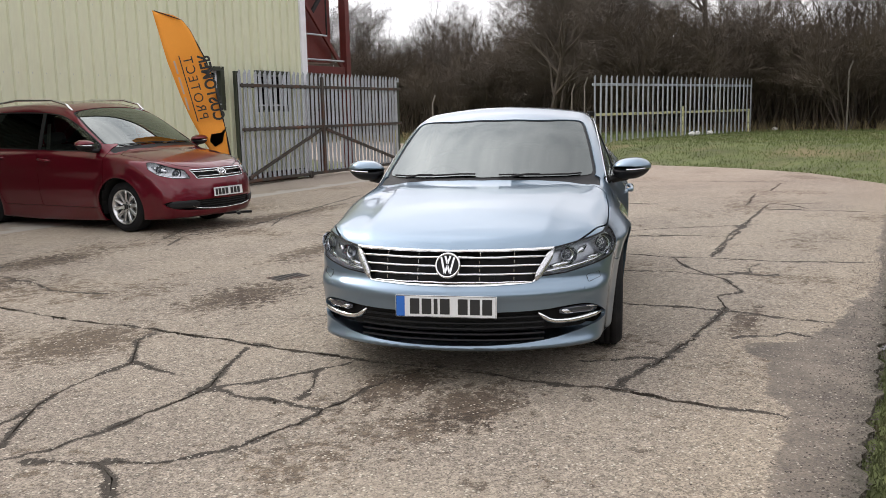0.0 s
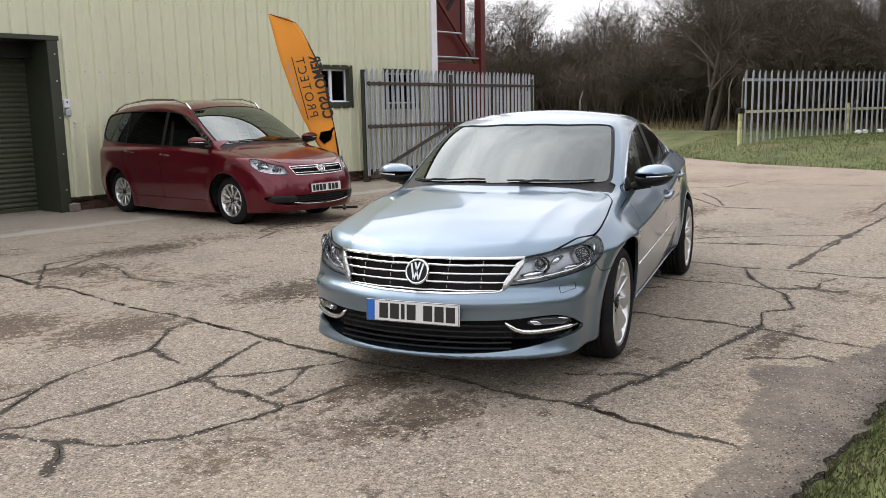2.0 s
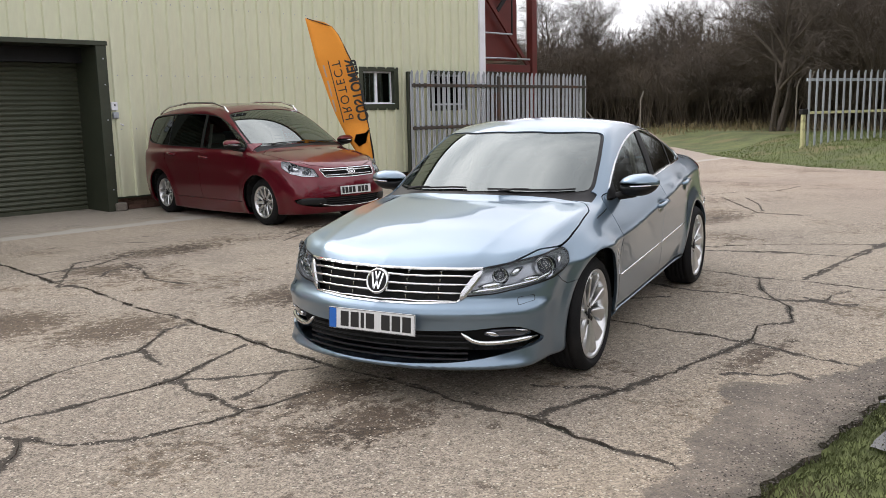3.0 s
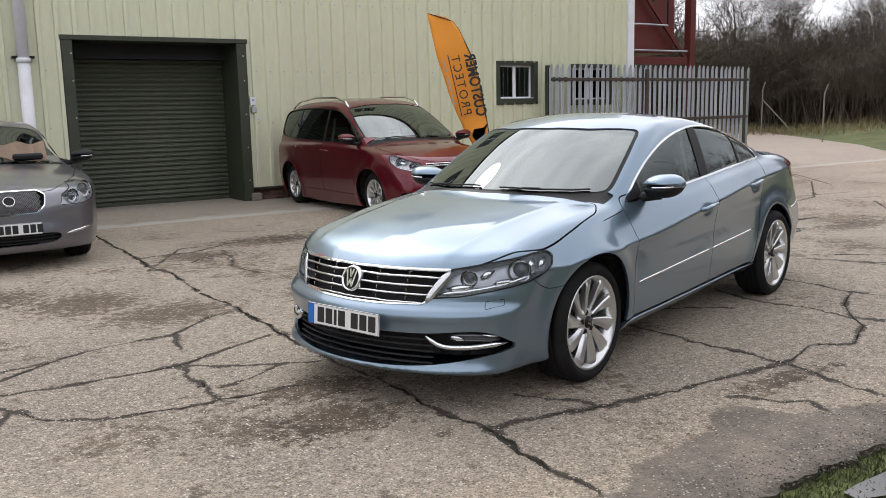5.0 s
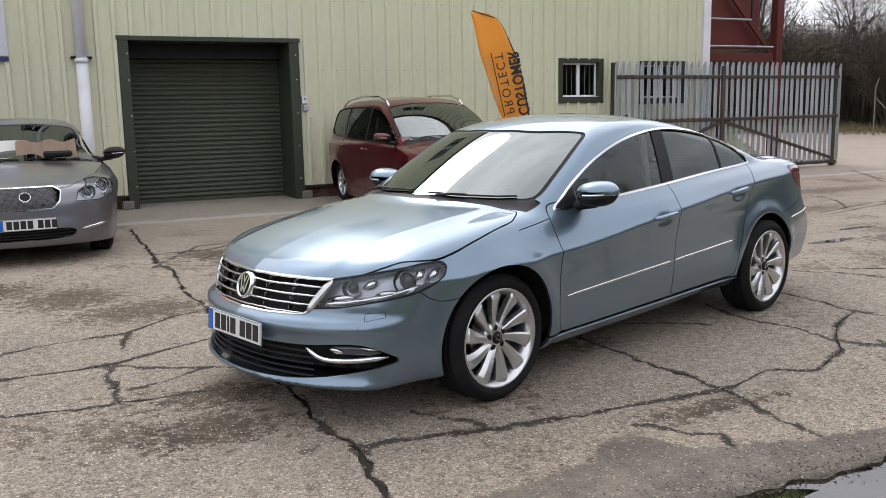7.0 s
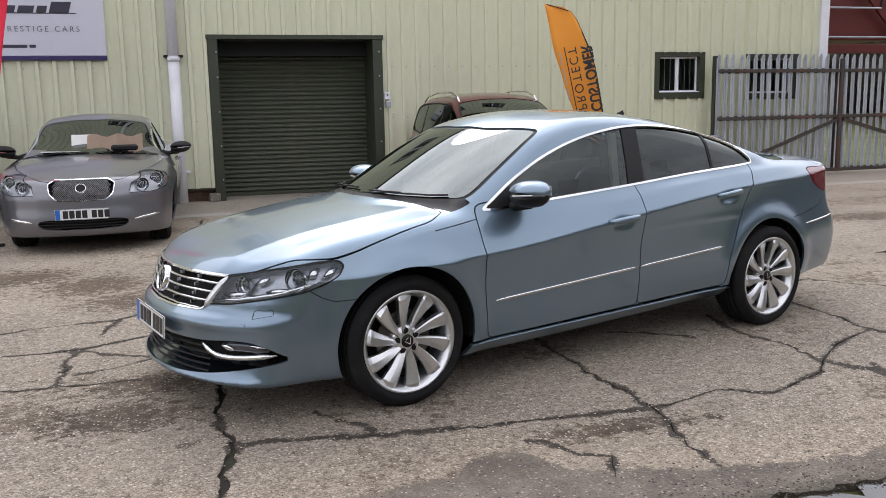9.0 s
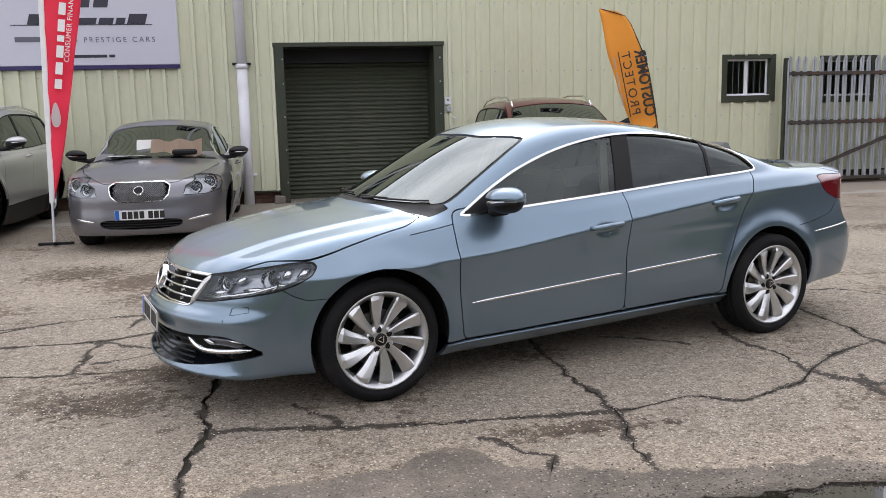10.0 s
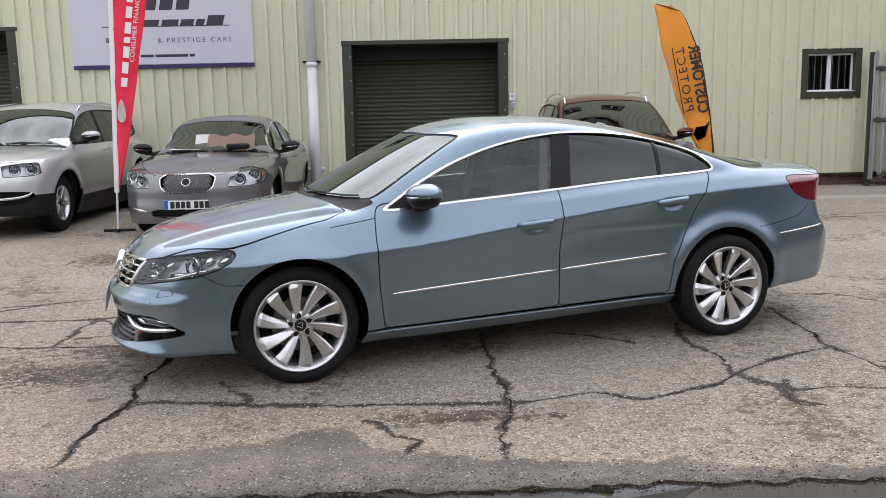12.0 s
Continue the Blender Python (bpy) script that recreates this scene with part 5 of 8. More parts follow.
# ---- ground, yard and its cracks ----
CRACKS = [
    [(4.07, 6.63), (4.08, 6.21), (4.03, 5.32), (4.05, 4.62), (4.06, 3.98), (4.02, 3.57), (4.03, 3.03), (4.05, 2.66), (4.09, 2.35), (4.08, 1.97), (4.09, 1.66), (4.11, 1.43), (4.08, 1.12), (4.08, 0.82), (4.06, 0.57)],
    [(4.11, 1.43), (4.42, 1.37), (4.79, 1.32), (5.4, 1.26), (6.17, 1.25), (6.52, 1.37), (6.79, 1.26), (7.2, 1.44), (7.39, 1.64), (7.67, 1.87), (8.13, 2.1)],
    [(8.16, 3.14), (8.14, 2.54), (8.13, 2.1), (8.2, 1.65), (8.23, 1.07), (8.42, 0.49)],
    [(8.26, 1.76), (9.83, 1.84), (12.19, 1.93), (12.57, 1.37)],
    [(12.19, 1.93), (12.99, 1.94), (13.34, 1.3)],
    [(3.95, 3.66), (3.59, 3.5), (3.28, 3.33), (2.9, 3.31), (2.57, 3.31), (2.33, 3.35), (2.16, 3.44)],
    [(3.28, 3.33), (3.42, 3.15), (3.76, 3.0), (3.98, 2.92)],
    [(3.73, 2.98), (3.51, 2.83), (3.33, 2.78)],
    [(2.26, 3.58), (2.51, 3.78), (2.71, 3.93), (3.01, 4.05), (3.45, 4.09), (3.84, 4.47), (3.99, 4.48)],
    [(3.45, 4.09), (3.35, 3.65)],
    [(2.1, 2.71), (2.24, 2.86), (2.31, 3.04), (2.2, 3.35)],
    [(2.31, 3.04), (2.45, 2.77), (2.66, 2.65), (2.95, 2.58), (3.17, 2.55), (3.57, 2.57), (4.0, 2.47)],
    [(7.59, 1.49), (7.45, 1.15), (7.61, 1.08)],
    [(5.34, 1.04), (5.61, 0.76), (5.51, 0.49)],
    [(7.23, 7.82), (8.1, 8.28), (8.59, 7.68), (10.53, 8.04), (11.81, 8.08)],
    [(8.69, 7.39), (9.49, 7.85), (12.65, 8.64)],
    [(4.93, 7.45), (4.87, 6.89), (4.68, 6.41), (4.8, 5.81)],
    [(6.04, 2.64), (6.04, 1.87), (6.08, 1.45), (6.07, 1.19), (6.0, 0.89), (6.0, 0.55)],
    [(7.36, 1.62), (7.37, 2.03), (7.28, 2.36), (7.39, 2.8)],
    [(7.36, 1.62), (7.55, 1.32), (7.81, 1.38), (8.04, 1.31)],
    [(4.54, 1.74), (4.74, 1.39)],
    [(8.39, 3.61), (8.81, 3.55), (9.07, 3.22)],
    [(7.49, 1.33), (7.51, 1.11), (7.57, 1.1)],
    [(6.51, 2.62), (7.0, 2.32)],
    [(2.31, 3.82), (2.68, 3.88)],
    [(3.23, 3.35), (3.23, 2.86), (3.25, 2.58)],
    [(3.93, 6.63), (4.6, 7.83), (5.2, 7.91)],
    [(4.09, 9.87), (4.03, 6.93), (4.07, 6.63)],
    [(19.27, 11.27), (16.45, 8.05), (14.06, 6.39), (12.33, 5.95)],
    [(14.18, 5.49), (12.49, 4.09), (12.65, 3.44)],
    [(9.41, 3.27), (9.99, 2.77), (10.7, 1.73)],
    [(12.39, 1.92), (12.41, 1.29), (12.44, 0.44)],
    [(9.27, 2.88), (9.53, 2.42), (9.63, 1.88)],
    [(12.84, 2.21), (14.5, 2.35)],
    [(13.26, 2.12), (13.01, 1.64), (12.56, 1.36)],
    [(15.02, 2.22), (16.68, 2.24)],
    [(16.63, 4.77), (16.68, 3.63), (17.06, 2.22)],
    [(8.31, 1.78), (9.85, 1.89), (12.39, 1.92)],
    [(16.86, 7.63), (16.95, 6.37), (17.0, 4.59)],
    [(14.38, 5.87), (15.11, 5.67), (15.56, 5.21), (16.69, 5.23)],
    [(14.35, 5.17), (13.55, 4.58), (12.77, 4.17)],
    [(12.43, 4.72), (12.56, 4.04), (12.54, 3.39)],
    [(9.14, 3.21), (9.49, 2.59), (9.67, 1.92)],
    [(4.18, 7.51), (4.6, 7.48), (5.1, 7.81), (5.38, 7.98)],
    [(4.04, 7.0), (4.39, 6.78), (4.6, 7.07), (4.94, 7.22)],
    [(5.43, 8.9), (5.91, 8.59)],
    [(6.89, 7.37), (7.58, 7.8), (8.2, 7.64)],
    [(12.45, 6.15), (13.2, 6.36), (14.03, 6.58), (15.1, 6.45)],
    [(17.2, 10.32), (18.76, 10.83), (17.41, 8.94), (16.03, 7.36)],
    [(13.2, 6.36), (13.75, 6.95), (14.15, 7.67)],
]
YARD = [(-30, 0.25), (10, 0.25), (14.5, 0.22), (16.9, 0.6), (19.2, 2.0), (20.5, 3.75), (21.6, 7.0), (23.0, 9.0), (25.3, 11.4), (29.5, 15.0), (40, 27), (34, 30), (22, 16.5), (20.6, 13.4), (-30, 13.4)]


def land(x, y):
    """The height of the open ground."""
    s = lambda v: np.clip(v, 0, 1) ** 2 * (3 - 2 * np.clip(v, 0, 1))
    x, y = np.asarray(x, float), np.asarray(y, float)
    off = poly_dist(YARD, np.stack([x.ravel(), y.ravel()], 1)).reshape(x.shape)
    rise = 0.40 * s((off - 0.6) / 3.6) * s((x - 17) / 4) * s((y + 40) / 40)
    return -0.035 + rise + 0.012 * np.sin(x * 1.7) * np.cos(y * 2.1) * s((x - 12) / 8)


def grid(xs, ys, height):
    X, Y = np.meshgrid(xs, ys, indexing="ij")
    p = np.stack([X.ravel(), Y.ravel(), height(X, Y).ravel()], 1)
    n, m = len(xs), len(ys)
    i = (np.arange(n - 1)[:, None] * m + np.arange(m - 1)[None]).ravel()
    return p, np.stack([i, i + m, i + m + 1, i + 1], 1)


far = np.array([100, 150, 250, 500, 1000, 2500])
xs = np.concatenate([-far[::-1], np.arange(-60, 60.1, 1.2), far])
p, q = grid(xs, np.concatenate([-far[::-1], np.arange(-60, 60.1, 1.2), far]), land)
tagged(mesh_ob("ground", p, q, TURF, None, True), "rough mossy turf verge and fields", "ground", kind="structure")


def jagged(a, seed):
    """A crack's sideways jumps, from coarse to fine."""
    out = np.zeros(len(a))
    for step, size in ((0.21, 0.052), (0.085, 0.036), (0.042, 0.026), (0.022, 0.012)):
        q = a / step + seed * 1.7
        i = np.floor(q)
        f = q - i
        h = lambda u, v: np.modf(np.abs(np.sin(u * 127.1 + v * 311.7 + seed) * 4375.85))[0] - 0.5
        low = h(i[:, 0], i[:, 1]) * (1 - f[:, 0]) + h(i[:, 0] + 1, i[:, 1]) * f[:, 0]
        high = h(i[:, 0], i[:, 1] + 1) * (1 - f[:, 0]) + h(i[:, 0] + 1, i[:, 1] + 1) * f[:, 0]
        out += size * (low * (1 - f[:, 1]) + high * f[:, 1])
    return out


def build_yard():
    rnd = np.random.RandomState(5)
    parts_ = []
    for x0, x1, y0, y1, step in ((1.2, 10.2, 0.2, 5.2, 0.03), (-30, 1.2, 0.2, 13.4, 0.6), (1.2, 10.2, 5.2, 13.4, 0.12), (10.2, 18.6, 0.2, 13.4, 0.1), (18.6, 40.2, 0.2, 13.4, 0.3), (10.2, 40.2, 13.4, 30.2, 0.3)):
        xs = np.linspace(x0, x1, int(round((x1 - x0) / step)) + 1)
        ys = np.linspace(y0, y1, int(round((y1 - y0) / step)) + 1)
        p, q = grid(xs, ys, lambda a, b: a * 0)
        parts_.append((p, np.concatenate([q[:, [0, 1, 2]], q[:, [0, 2, 3]]]), step))
    slab_p, slab_t, dirt_p, dirt_t, wall_q, wall_p = [], [], [], [], [], []
    k = [0, 0, 0]
    for p, t, step in parts_:
        edge_noise = lambda a: 0.02 * np.sin(a[:, 0] * 3.1) * np.sin(a[:, 0] * 7.7 + 1) + 0.012 * np.sin(a[:, 0] * 23) + 0.010 * np.sin(a[:, 0] * 41 + 2 * np.sin(a[:, 0] * 5))
        p, t, _ = cut(p, t, poly_dist(YARD, p[:, :2]) + edge_noise(p), np.ones(len(t), bool))
        keep = poly_dist(YARD, p[t].mean(1)[:, :2]) + edge_noise(p[t].mean(1)) < 0
        t = t[keep]
        dirt = np.zeros(len(t), bool)
        for c, line in enumerate(CRACKS):
            if step > 0.2 and c % 2 and len(line) < 4:
                continue
            ln = np.array(line)
            lo, hi = ln.min(0) - 0.2, ln.max(0) + 0.2
            m = p[t].mean(1)
            use = ((m[:, :2] > lo) & (m[:, :2] < hi)).all(1)
            if not use.any():
                continue
            i = np.unique(t[use])
            width = 0.009 if ln[0][0] > 9.3 else (0.014 if c in (0, 27) else 0.005 if len(line) > 4 else 0.0035)

            def side(a):
                wob = jagged(a[:, :2], c)
                return line_side(ln, a[:, :2] + np.stack([wob, wob * 0.8], 1))

            ends = lambda a: np.clip(np.minimum(np.hypot(*(a[:, :2] - ln[0]).T), np.hypot(*(a[:, :2] - ln[-1]).T)) / 0.25, 0.12, 1)
            wid = lambda a: width * ends(a) * (0.85 + 0.45 * np.sin(a[:, 0] * 5 + c) * np.sin(a[:, 1] * 6.3 + c) + 0.35 * np.sin(a[:, 0] * 17 + a[:, 1] * 21 + c))
            for s in (-1, 1):
                m = p[t].mean(1)
                use = ((m[:, :2] > lo) & (m[:, :2] < hi)).all(1)
                i = np.unique(t[use])
                v = np.ones(len(p))
                v[i] = side(p[i]) + s * wid(p[i])
                p, t, src = cut(p, t, v, use)
                dirt = dirt[src]
            m = p[t].mean(1)
            use = ((m[:, :2] > lo) & (m[:, :2] < hi)).all(1)
            dirt[use] |= np.abs(side(m[use])) < wid(m[use])
        slab_p.append(p)
        slab_t.append(t[~dirt] + k[0])
        k[0] += len(p)
        if dirt.any():
            u, inv = np.unique(t[dirt], return_inverse=True)
            d = p[u] - (0, 0, 0.014)
            dirt_p.append(d)
            dirt_t.append(inv.reshape(-1, 3) + k[1])
            k[1] += len(d)
        ts = t[~dirt]
        e = np.concatenate([ts[:, [0, 1]], ts[:, [1, 2]], ts[:, [2, 0]]])
        key = np.sort(e, 1)
        _, first, cnt = np.unique(key[:, 0] * (len(p) + 1) + key[:, 1], return_index=True, return_counts=True)
        be = e[first[cnt == 1]]
        n = len(be)
        wall_p.append(np.concatenate([p[be[:, 0]], p[be[:, 1]], p[be[:, 0]] - (0, 0, 0.06), p[be[:, 1]] - (0, 0, 0.06)]))
        a = np.arange(n) + k[2]
        wall_q.append(np.stack([a + n, a, a + 2 * n, a + 3 * n], 1))
        k[2] += 4 * n
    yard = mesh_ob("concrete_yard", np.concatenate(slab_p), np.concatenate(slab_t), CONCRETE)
    pts = np.concatenate(slab_p)
    near = np.full(len(pts), 9.0)
    for c, line in enumerate(CRACKS):
        ln = np.array(line)
        i = np.nonzero(((pts[:, :2] > ln.min(0) - 0.3) & (pts[:, :2] < ln.max(0) + 0.3)).all(1))[0]
        a = pts[i]
        wob = jagged(a[:, :2], c)
        near[i] = np.minimum(near[i], line_dist(ln, a[:, :2] + np.stack([wob, wob * 0.8], 1)))
    at = yard.data.attributes.new("crack", "FLOAT", "POINT")
    at.data.foreach_set("value", np.minimum(near, 0.3).astype(np.float32))
    # silt has washed over the slab up to this line
    bank = np.array([(-30, -0.3), (2.0, 0.25), (2.6, 0.42), (3.4, 0.57), (4.15, 0.57), (4.3, 0.70), (4.66, 0.75), (4.95, 0.81), (5.1, 0.92), (5.28, 0.95), (5.42, 0.69), (5.76, 0.59), (6.06, 0.53), (6.36, 0.47), (6.7, 0.49), (7.07, 0.37), (8, 0.34), (9, 0.40), (14, 0.45), (40, 0.4)])
    at = yard.data.attributes.new("bank", "FLOAT", "POINT")
    at.data.foreach_set("value", (pts[:, 1] - np.interp(pts[:, 0], bank[:, 0], bank[:, 1])).astype(np.float32))
    tagged(yard, "old cracked stained concrete yard", "yard", kind="structure")
    mesh_ob("slab_edge", np.concatenate(wall_p), np.concatenate(wall_q), CONCRETE, yard)
    tagged(mesh_ob("crack_dirt", np.concatenate(dirt_p), np.concatenate(dirt_t), CRACK_DIRT, yard), "dark dirt and moss in the cracks", kind="stuff")


build_yard()


# ---- the clad building ----
WALL_Y, WALL_TOP = 12.367, 7.2
building = tagged(new("wall_north"), "pale green ribbed metal-clad industrial building wall", "wall", kind="structure")
OPENINGS = [(-4.6, -1.30, 0.0, 3.0), (4.35, 7.20, 0.0, 2.66), (12.36, 13.39, 1.56, 2.36), (14.31, 15.46, 1.52, 2.32), (3.0, 4.0, 4.9, 5.9), (5.0, 6.0, 4.9, 5.9), (7.0, 8.0, 4.9, 5.9), (9.0, 10.0, 4.9, 5.9)]


def cladding_strip(x0, x1, z0, z1, ribs):
    """Box-profile sheet: flat pans with raised narrow ribs at the given places."""
    xs = [(x0, 0.0)]
    for r in ribs:
        for dx, d in ((-0.037, 0.0), (-0.026, 0.045), (0.026, 0.045), (0.037, 0.0)):
            if x0 < r + dx < x1:
                xs.append((r + dx, d))
    xs.append((x1, 0.0))
    v = [(x, WALL_Y - d, z) for z in (z0, z1) for x, d in xs]
    n = len(xs)
    f = [(i, i + 1, n + i + 1, n + i) for i in range(n - 1)]
    v += [(x, y + 0.05, z) for x, y, z in v]
    f += [(2 * n + b, 2 * n + a, 2 * n + d, 2 * n + c) for a, b, c, d in f]
    f += [(n, n + n - 1, 4 * n - 1, 3 * n), (n - 1, 0, 2 * n, 3 * n - 1)]
    return v, f


sheet_edges = np.arange(-14.06, 15.96, 1.0)
for i, x0 in enumerate(list(sheet_edges)):
    x1 = min(x0 + 1.0, 15.95)
    cuts = sorted({x0, x1, *[v for o in OPENINGS for v in o[:2] if x0 < v < x1]})
    vs, fs = [], []
    for a, b in zip(cuts, cuts[1:]):
        mid = (a + b) / 2
        spans = [(0.22, WALL_TOP)]
        for o in OPENINGS:
            if o[0] < mid < o[1]:
                spans = [s for lo, hi in spans for s in ((lo, min(hi, o[2])), (max(lo, o[3]), hi)) if s[1] - s[0] > 0.01]
        for lo, hi in spans:
            v, f = cladding_strip(a, b, lo, hi, [x0 + 0.125 + 0.25 * k for k in range(4)])
            fs += [tuple(k + len(vs) for k in g) for g in f]
            vs += v
    if vs:
        sh_ob = mesh_ob("cladding_sheet", vs, fs, CLADDING, building)
        # fixings
        bm = bmesh.new()
        for k in range(4):
            for z in (1.30, 2.15, 3.3, 4.5):
                x = x0 + 0.125 + 0.25 * k + 0.055
                if x < x1 and not any(o[0] - 0.1 < x < o[1] + 0.1 and o[2] - 0.1 < z < o[3] + 0.1 for o in OPENINGS):
                    box(bm, (x - 0.009, WALL_Y - 0.010, z - 0.009), (x + 0.009, WALL_Y + 0.002, z + 0.009))
        if len(bm.verts):
            part("fixing", bm, GALV, sh_ob)
        else:
            bm.free()
# foot of the wall: drip flashing, recessed brick, lining behind
bm = bmesh.new()
for a, b in ((-1.17, 4.35), (7.20, 15.95)):
    box(bm, (a, WALL_Y - 0.035, 0.195), (b, WALL_Y + 0.05, 0.222))
part("drip_flashing", bm, DARK_GREEN, building, "dark green foot flashing")
brick_mesh = None
for a, b in ((-1.17, 4.35), (7.20, 15.95)):
    for row in range(3):
        x = a + (0.112 if row % 2 else 0.0)
        while x + 0.215 <= b:
            if brick_mesh is None:
                ob = part("brick", box(bmesh.new(), (0, 0, 0), (0.215, 0.1, 0.062), 0.004), BRICK, building)
                brick_mesh = ob.data
            else:
                ob = new("brick", brick_mesh)
                ob.parent = building
            ob.matrix_basis = pose(x, WALL_Y + 0.07, 0.004 + row * 0.072)
            x += 0.225
bm = bmesh.new()
for a, b in ((-1.17, 4.35), (7.20, 15.95)):
    box(bm, (a, WALL_Y + 0.085, -0.02), (b, WALL_Y + 0.3, 0.23))
part("plinth", bm, BRICK, building)
# inside shell so that nothing shows through the openings; end wall and roof
hall = mat("dim_interior", (0.10, 0.10, 0.09), 0.9, 0, 0.1, 1, 20)
bm = bmesh.new()
box(bm, (-14, 26.0, 0), (15.9, 26.2, WALL_TOP))
tagged(part("wall_back", bm, CLADDING, None), "plain far wall of the building", "wall", kind="structure")
bm = bmesh.new()
box(bm, (15.75, WALL_Y + 0.05, 0), (15.95, 26.0, WALL_TOP))
tagged(part("wall_east", bm, CLADDING, None), "pale green end wall of the building", "wall", kind="structure")
bm = bmesh.new()
box(bm, (-14.2, WALL_Y + 0.05, 0), (-14.0, 26.0, WALL_TOP))
tagged(part("wall_west", bm, CLADDING, None), "plain end wall of the building", "wall", kind="structure")
bm = bmesh.new()
box(bm, (-14.4, WALL_Y - 0.12, WALL_TOP), (16.1, 26.3, WALL_TOP + 0.18))
tagged(part("roof", bm, DARK_GREEN, None), "flat dark roof edge of the building", "roof", kind="structure")


def frame_window(x0, x1, z0, z1, bars):
    """A small window in a dark green surround: white casements, panes, security bars."""
    w = tagged(new("window_1"), "small barred window in a dark green surround", "window", kind="structure")
    bm = bmesh.new()
    t = 0.09
    for lo, hi in (((x0 - 0.02, z0 - 0.03), (x1 + 0.02, z0 + t)), ((x0 - 0.02, z1 - 0.05), (x1 + 0.02, z1 + 0.03)), ((x0 - 0.02, z0 + t), (x0 + t, z1 - 0.05)), ((x1 - t, z0 + t), (x1 + 0.02, z1 - 0.05))):
        box(bm, (lo[0], WALL_Y - 0.045, lo[1]), (hi[0], WALL_Y + 0.12, hi[1]), 0.004)
    part("window_frame", bm, DARK_GREEN, w, "dark green metal surround")
    a, b, c, d = x0 + t, x1 - t, z0 + t, z1 - 0.05
    m = (a + b) / 2
    for p0, p1 in ((a, m), (m, b)):
        bm = bmesh.new()
        k = 0.035
        box(bm, (p0, WALL_Y + 0.06, c), (p1, WALL_Y + 0.10, c + k), 0.004)
        box(bm, (p0, WALL_Y + 0.06, d - k), (p1, WALL_Y + 0.10, d), 0.004)
        box(bm, (p0, WALL_Y + 0.06, c + k), (p0 + k, WALL_Y + 0.10, d - k), 0.004)
        box(bm, (p1 - k, WALL_Y + 0.06, c + k), (p1, WALL_Y + 0.10, d - k), 0.004)
        cs = part("casement", bm, WHITE_PVC, w, "white casement")
        pane = part("pane", box(bmesh.new(), (p0 + k, WALL_Y + 0.078, c + k), (p1 - k, WALL_Y + 0.084, d - k)), PANE, cs)
        pane.visible_shadow = False
        for i in range(bars):
            x = p0 + k + (i + 0.5) * (p1 - p0 - 2 * k) / bars
            part("security_bar", tube(bmesh.new(), [(x, WALL_Y + 0.15, c), (x, WALL_Y + 0.15, d)], 0.007, 6), WHITE_PVC, w)
    part("window_sill", box(bmesh.new(), (x0 + 0.05, WALL_Y - 0.03, c - 0.012), (x1 - 0.05, WALL_Y + 0.11, c + 0.012), 0.003), WHITE_PVC, w)
    part("room_back", box(bmesh.new(), (x0, WALL_Y + 0.75, z0), (x1, WALL_Y + 0.78, z1)), hall, w)
    return w


frame_window(12.36, 13.39, 1.56, 2.36, 3)
frame_window(14.31, 15.46, 1.52, 2.32, 3)
for x in (3.0, 5.0, 7.0, 9.0):
    frame_window(x, x + 1.0, 4.9, 5.9, 0)


def roller_door(name, x0, x1, top, y_door):
    d = tagged(new(name), "closed dark green slatted roller shutter door in a deep frame", "door", kind="structure")
    bm = bmesh.new()
    box(bm, (x0, WALL_Y - 0.05, 0.0), (x0 + 0.155, y_door, top - 0.06), 0.004)
    part("jamb", bm, DARK_GREEN, d, "dark green door jamb")
    part("jamb", box(bmesh.new(), (x1 - 0.165, WALL_Y - 0.05, 0.0), (x1, y_door, top - 0.06), 0.004), DARK_GREEN, d, "dark green door jamb")
    part("lintel", box(bmesh.new(), (x0 - 0.02, WALL_Y - 0.06, top - 0.06), (x1 + 0.02, y_door + 0.2, top + 0.01), 0.004), DARK_GREEN, d, "dark green lintel")
    part("head_box", box(bmesh.new(), (x0 + 0.155, y_door - 0.25, top - 0.30), (x1 - 0.165, y_door + 0.1, top - 0.062)), BLACK, d)
    bm = bmesh.new()
    for z in (0.35, 0.9, 1.45, 2.0, 2.4):
        for x in (x0 + 0.13, x1 - 0.06):
            box(bm, (x - 0.011, WALL_Y - 0.056, z - 0.011), (x + 0.011, WALL_Y - 0.049, z + 0.011))
    part("bolt_head", bm, GALV, d)
    # one curved slat, repeated
    n, pitch = int((top - 0.10) / 0.0775), 0.0775
    prof = [(0.0, 0.0), (-0.004, 0.006), (-0.018, 0.022), (-0.024, 0.039), (-0.018, 0.056), (-0.004, 0.070), (0.0, 0.0775)]
    a, b = x0 + 0.15, x1 - 0.16
    v = [(x, y_door + y, z) for x in (a, b) for y, z in prof]
    k = len(prof)
    f = [(i, k + i, k + i + 1, i + 1) for i in range(k - 1)]
    first = mesh_ob("slat", v, f, SHUTTER, d)
    first.matrix_basis = pose(0, 0, 0.06)
    for i in range(1, n):
        o = new("slat", first.data)
        o.parent = d
        o.matrix_basis = pose(0, 0, 0.06 + i * pitch)
    part("bottom_rail", box(bmesh.new(), (a, y_door - 0.025, 0.0), (b, y_door + 0.01, 0.062), 0.006), SHUTTER, d)
    part("backing_sheet", box(bmesh.new(), (a, y_door + 0.012, 0.0), (b, y_door + 0.03, top)), SHUTTER, d)
    return d


roller_door("door_1", 4.35, 7.20, 2.66, 13.1)
roller_door("door_2", -4.6, -1.17, 3.0, 13.1)
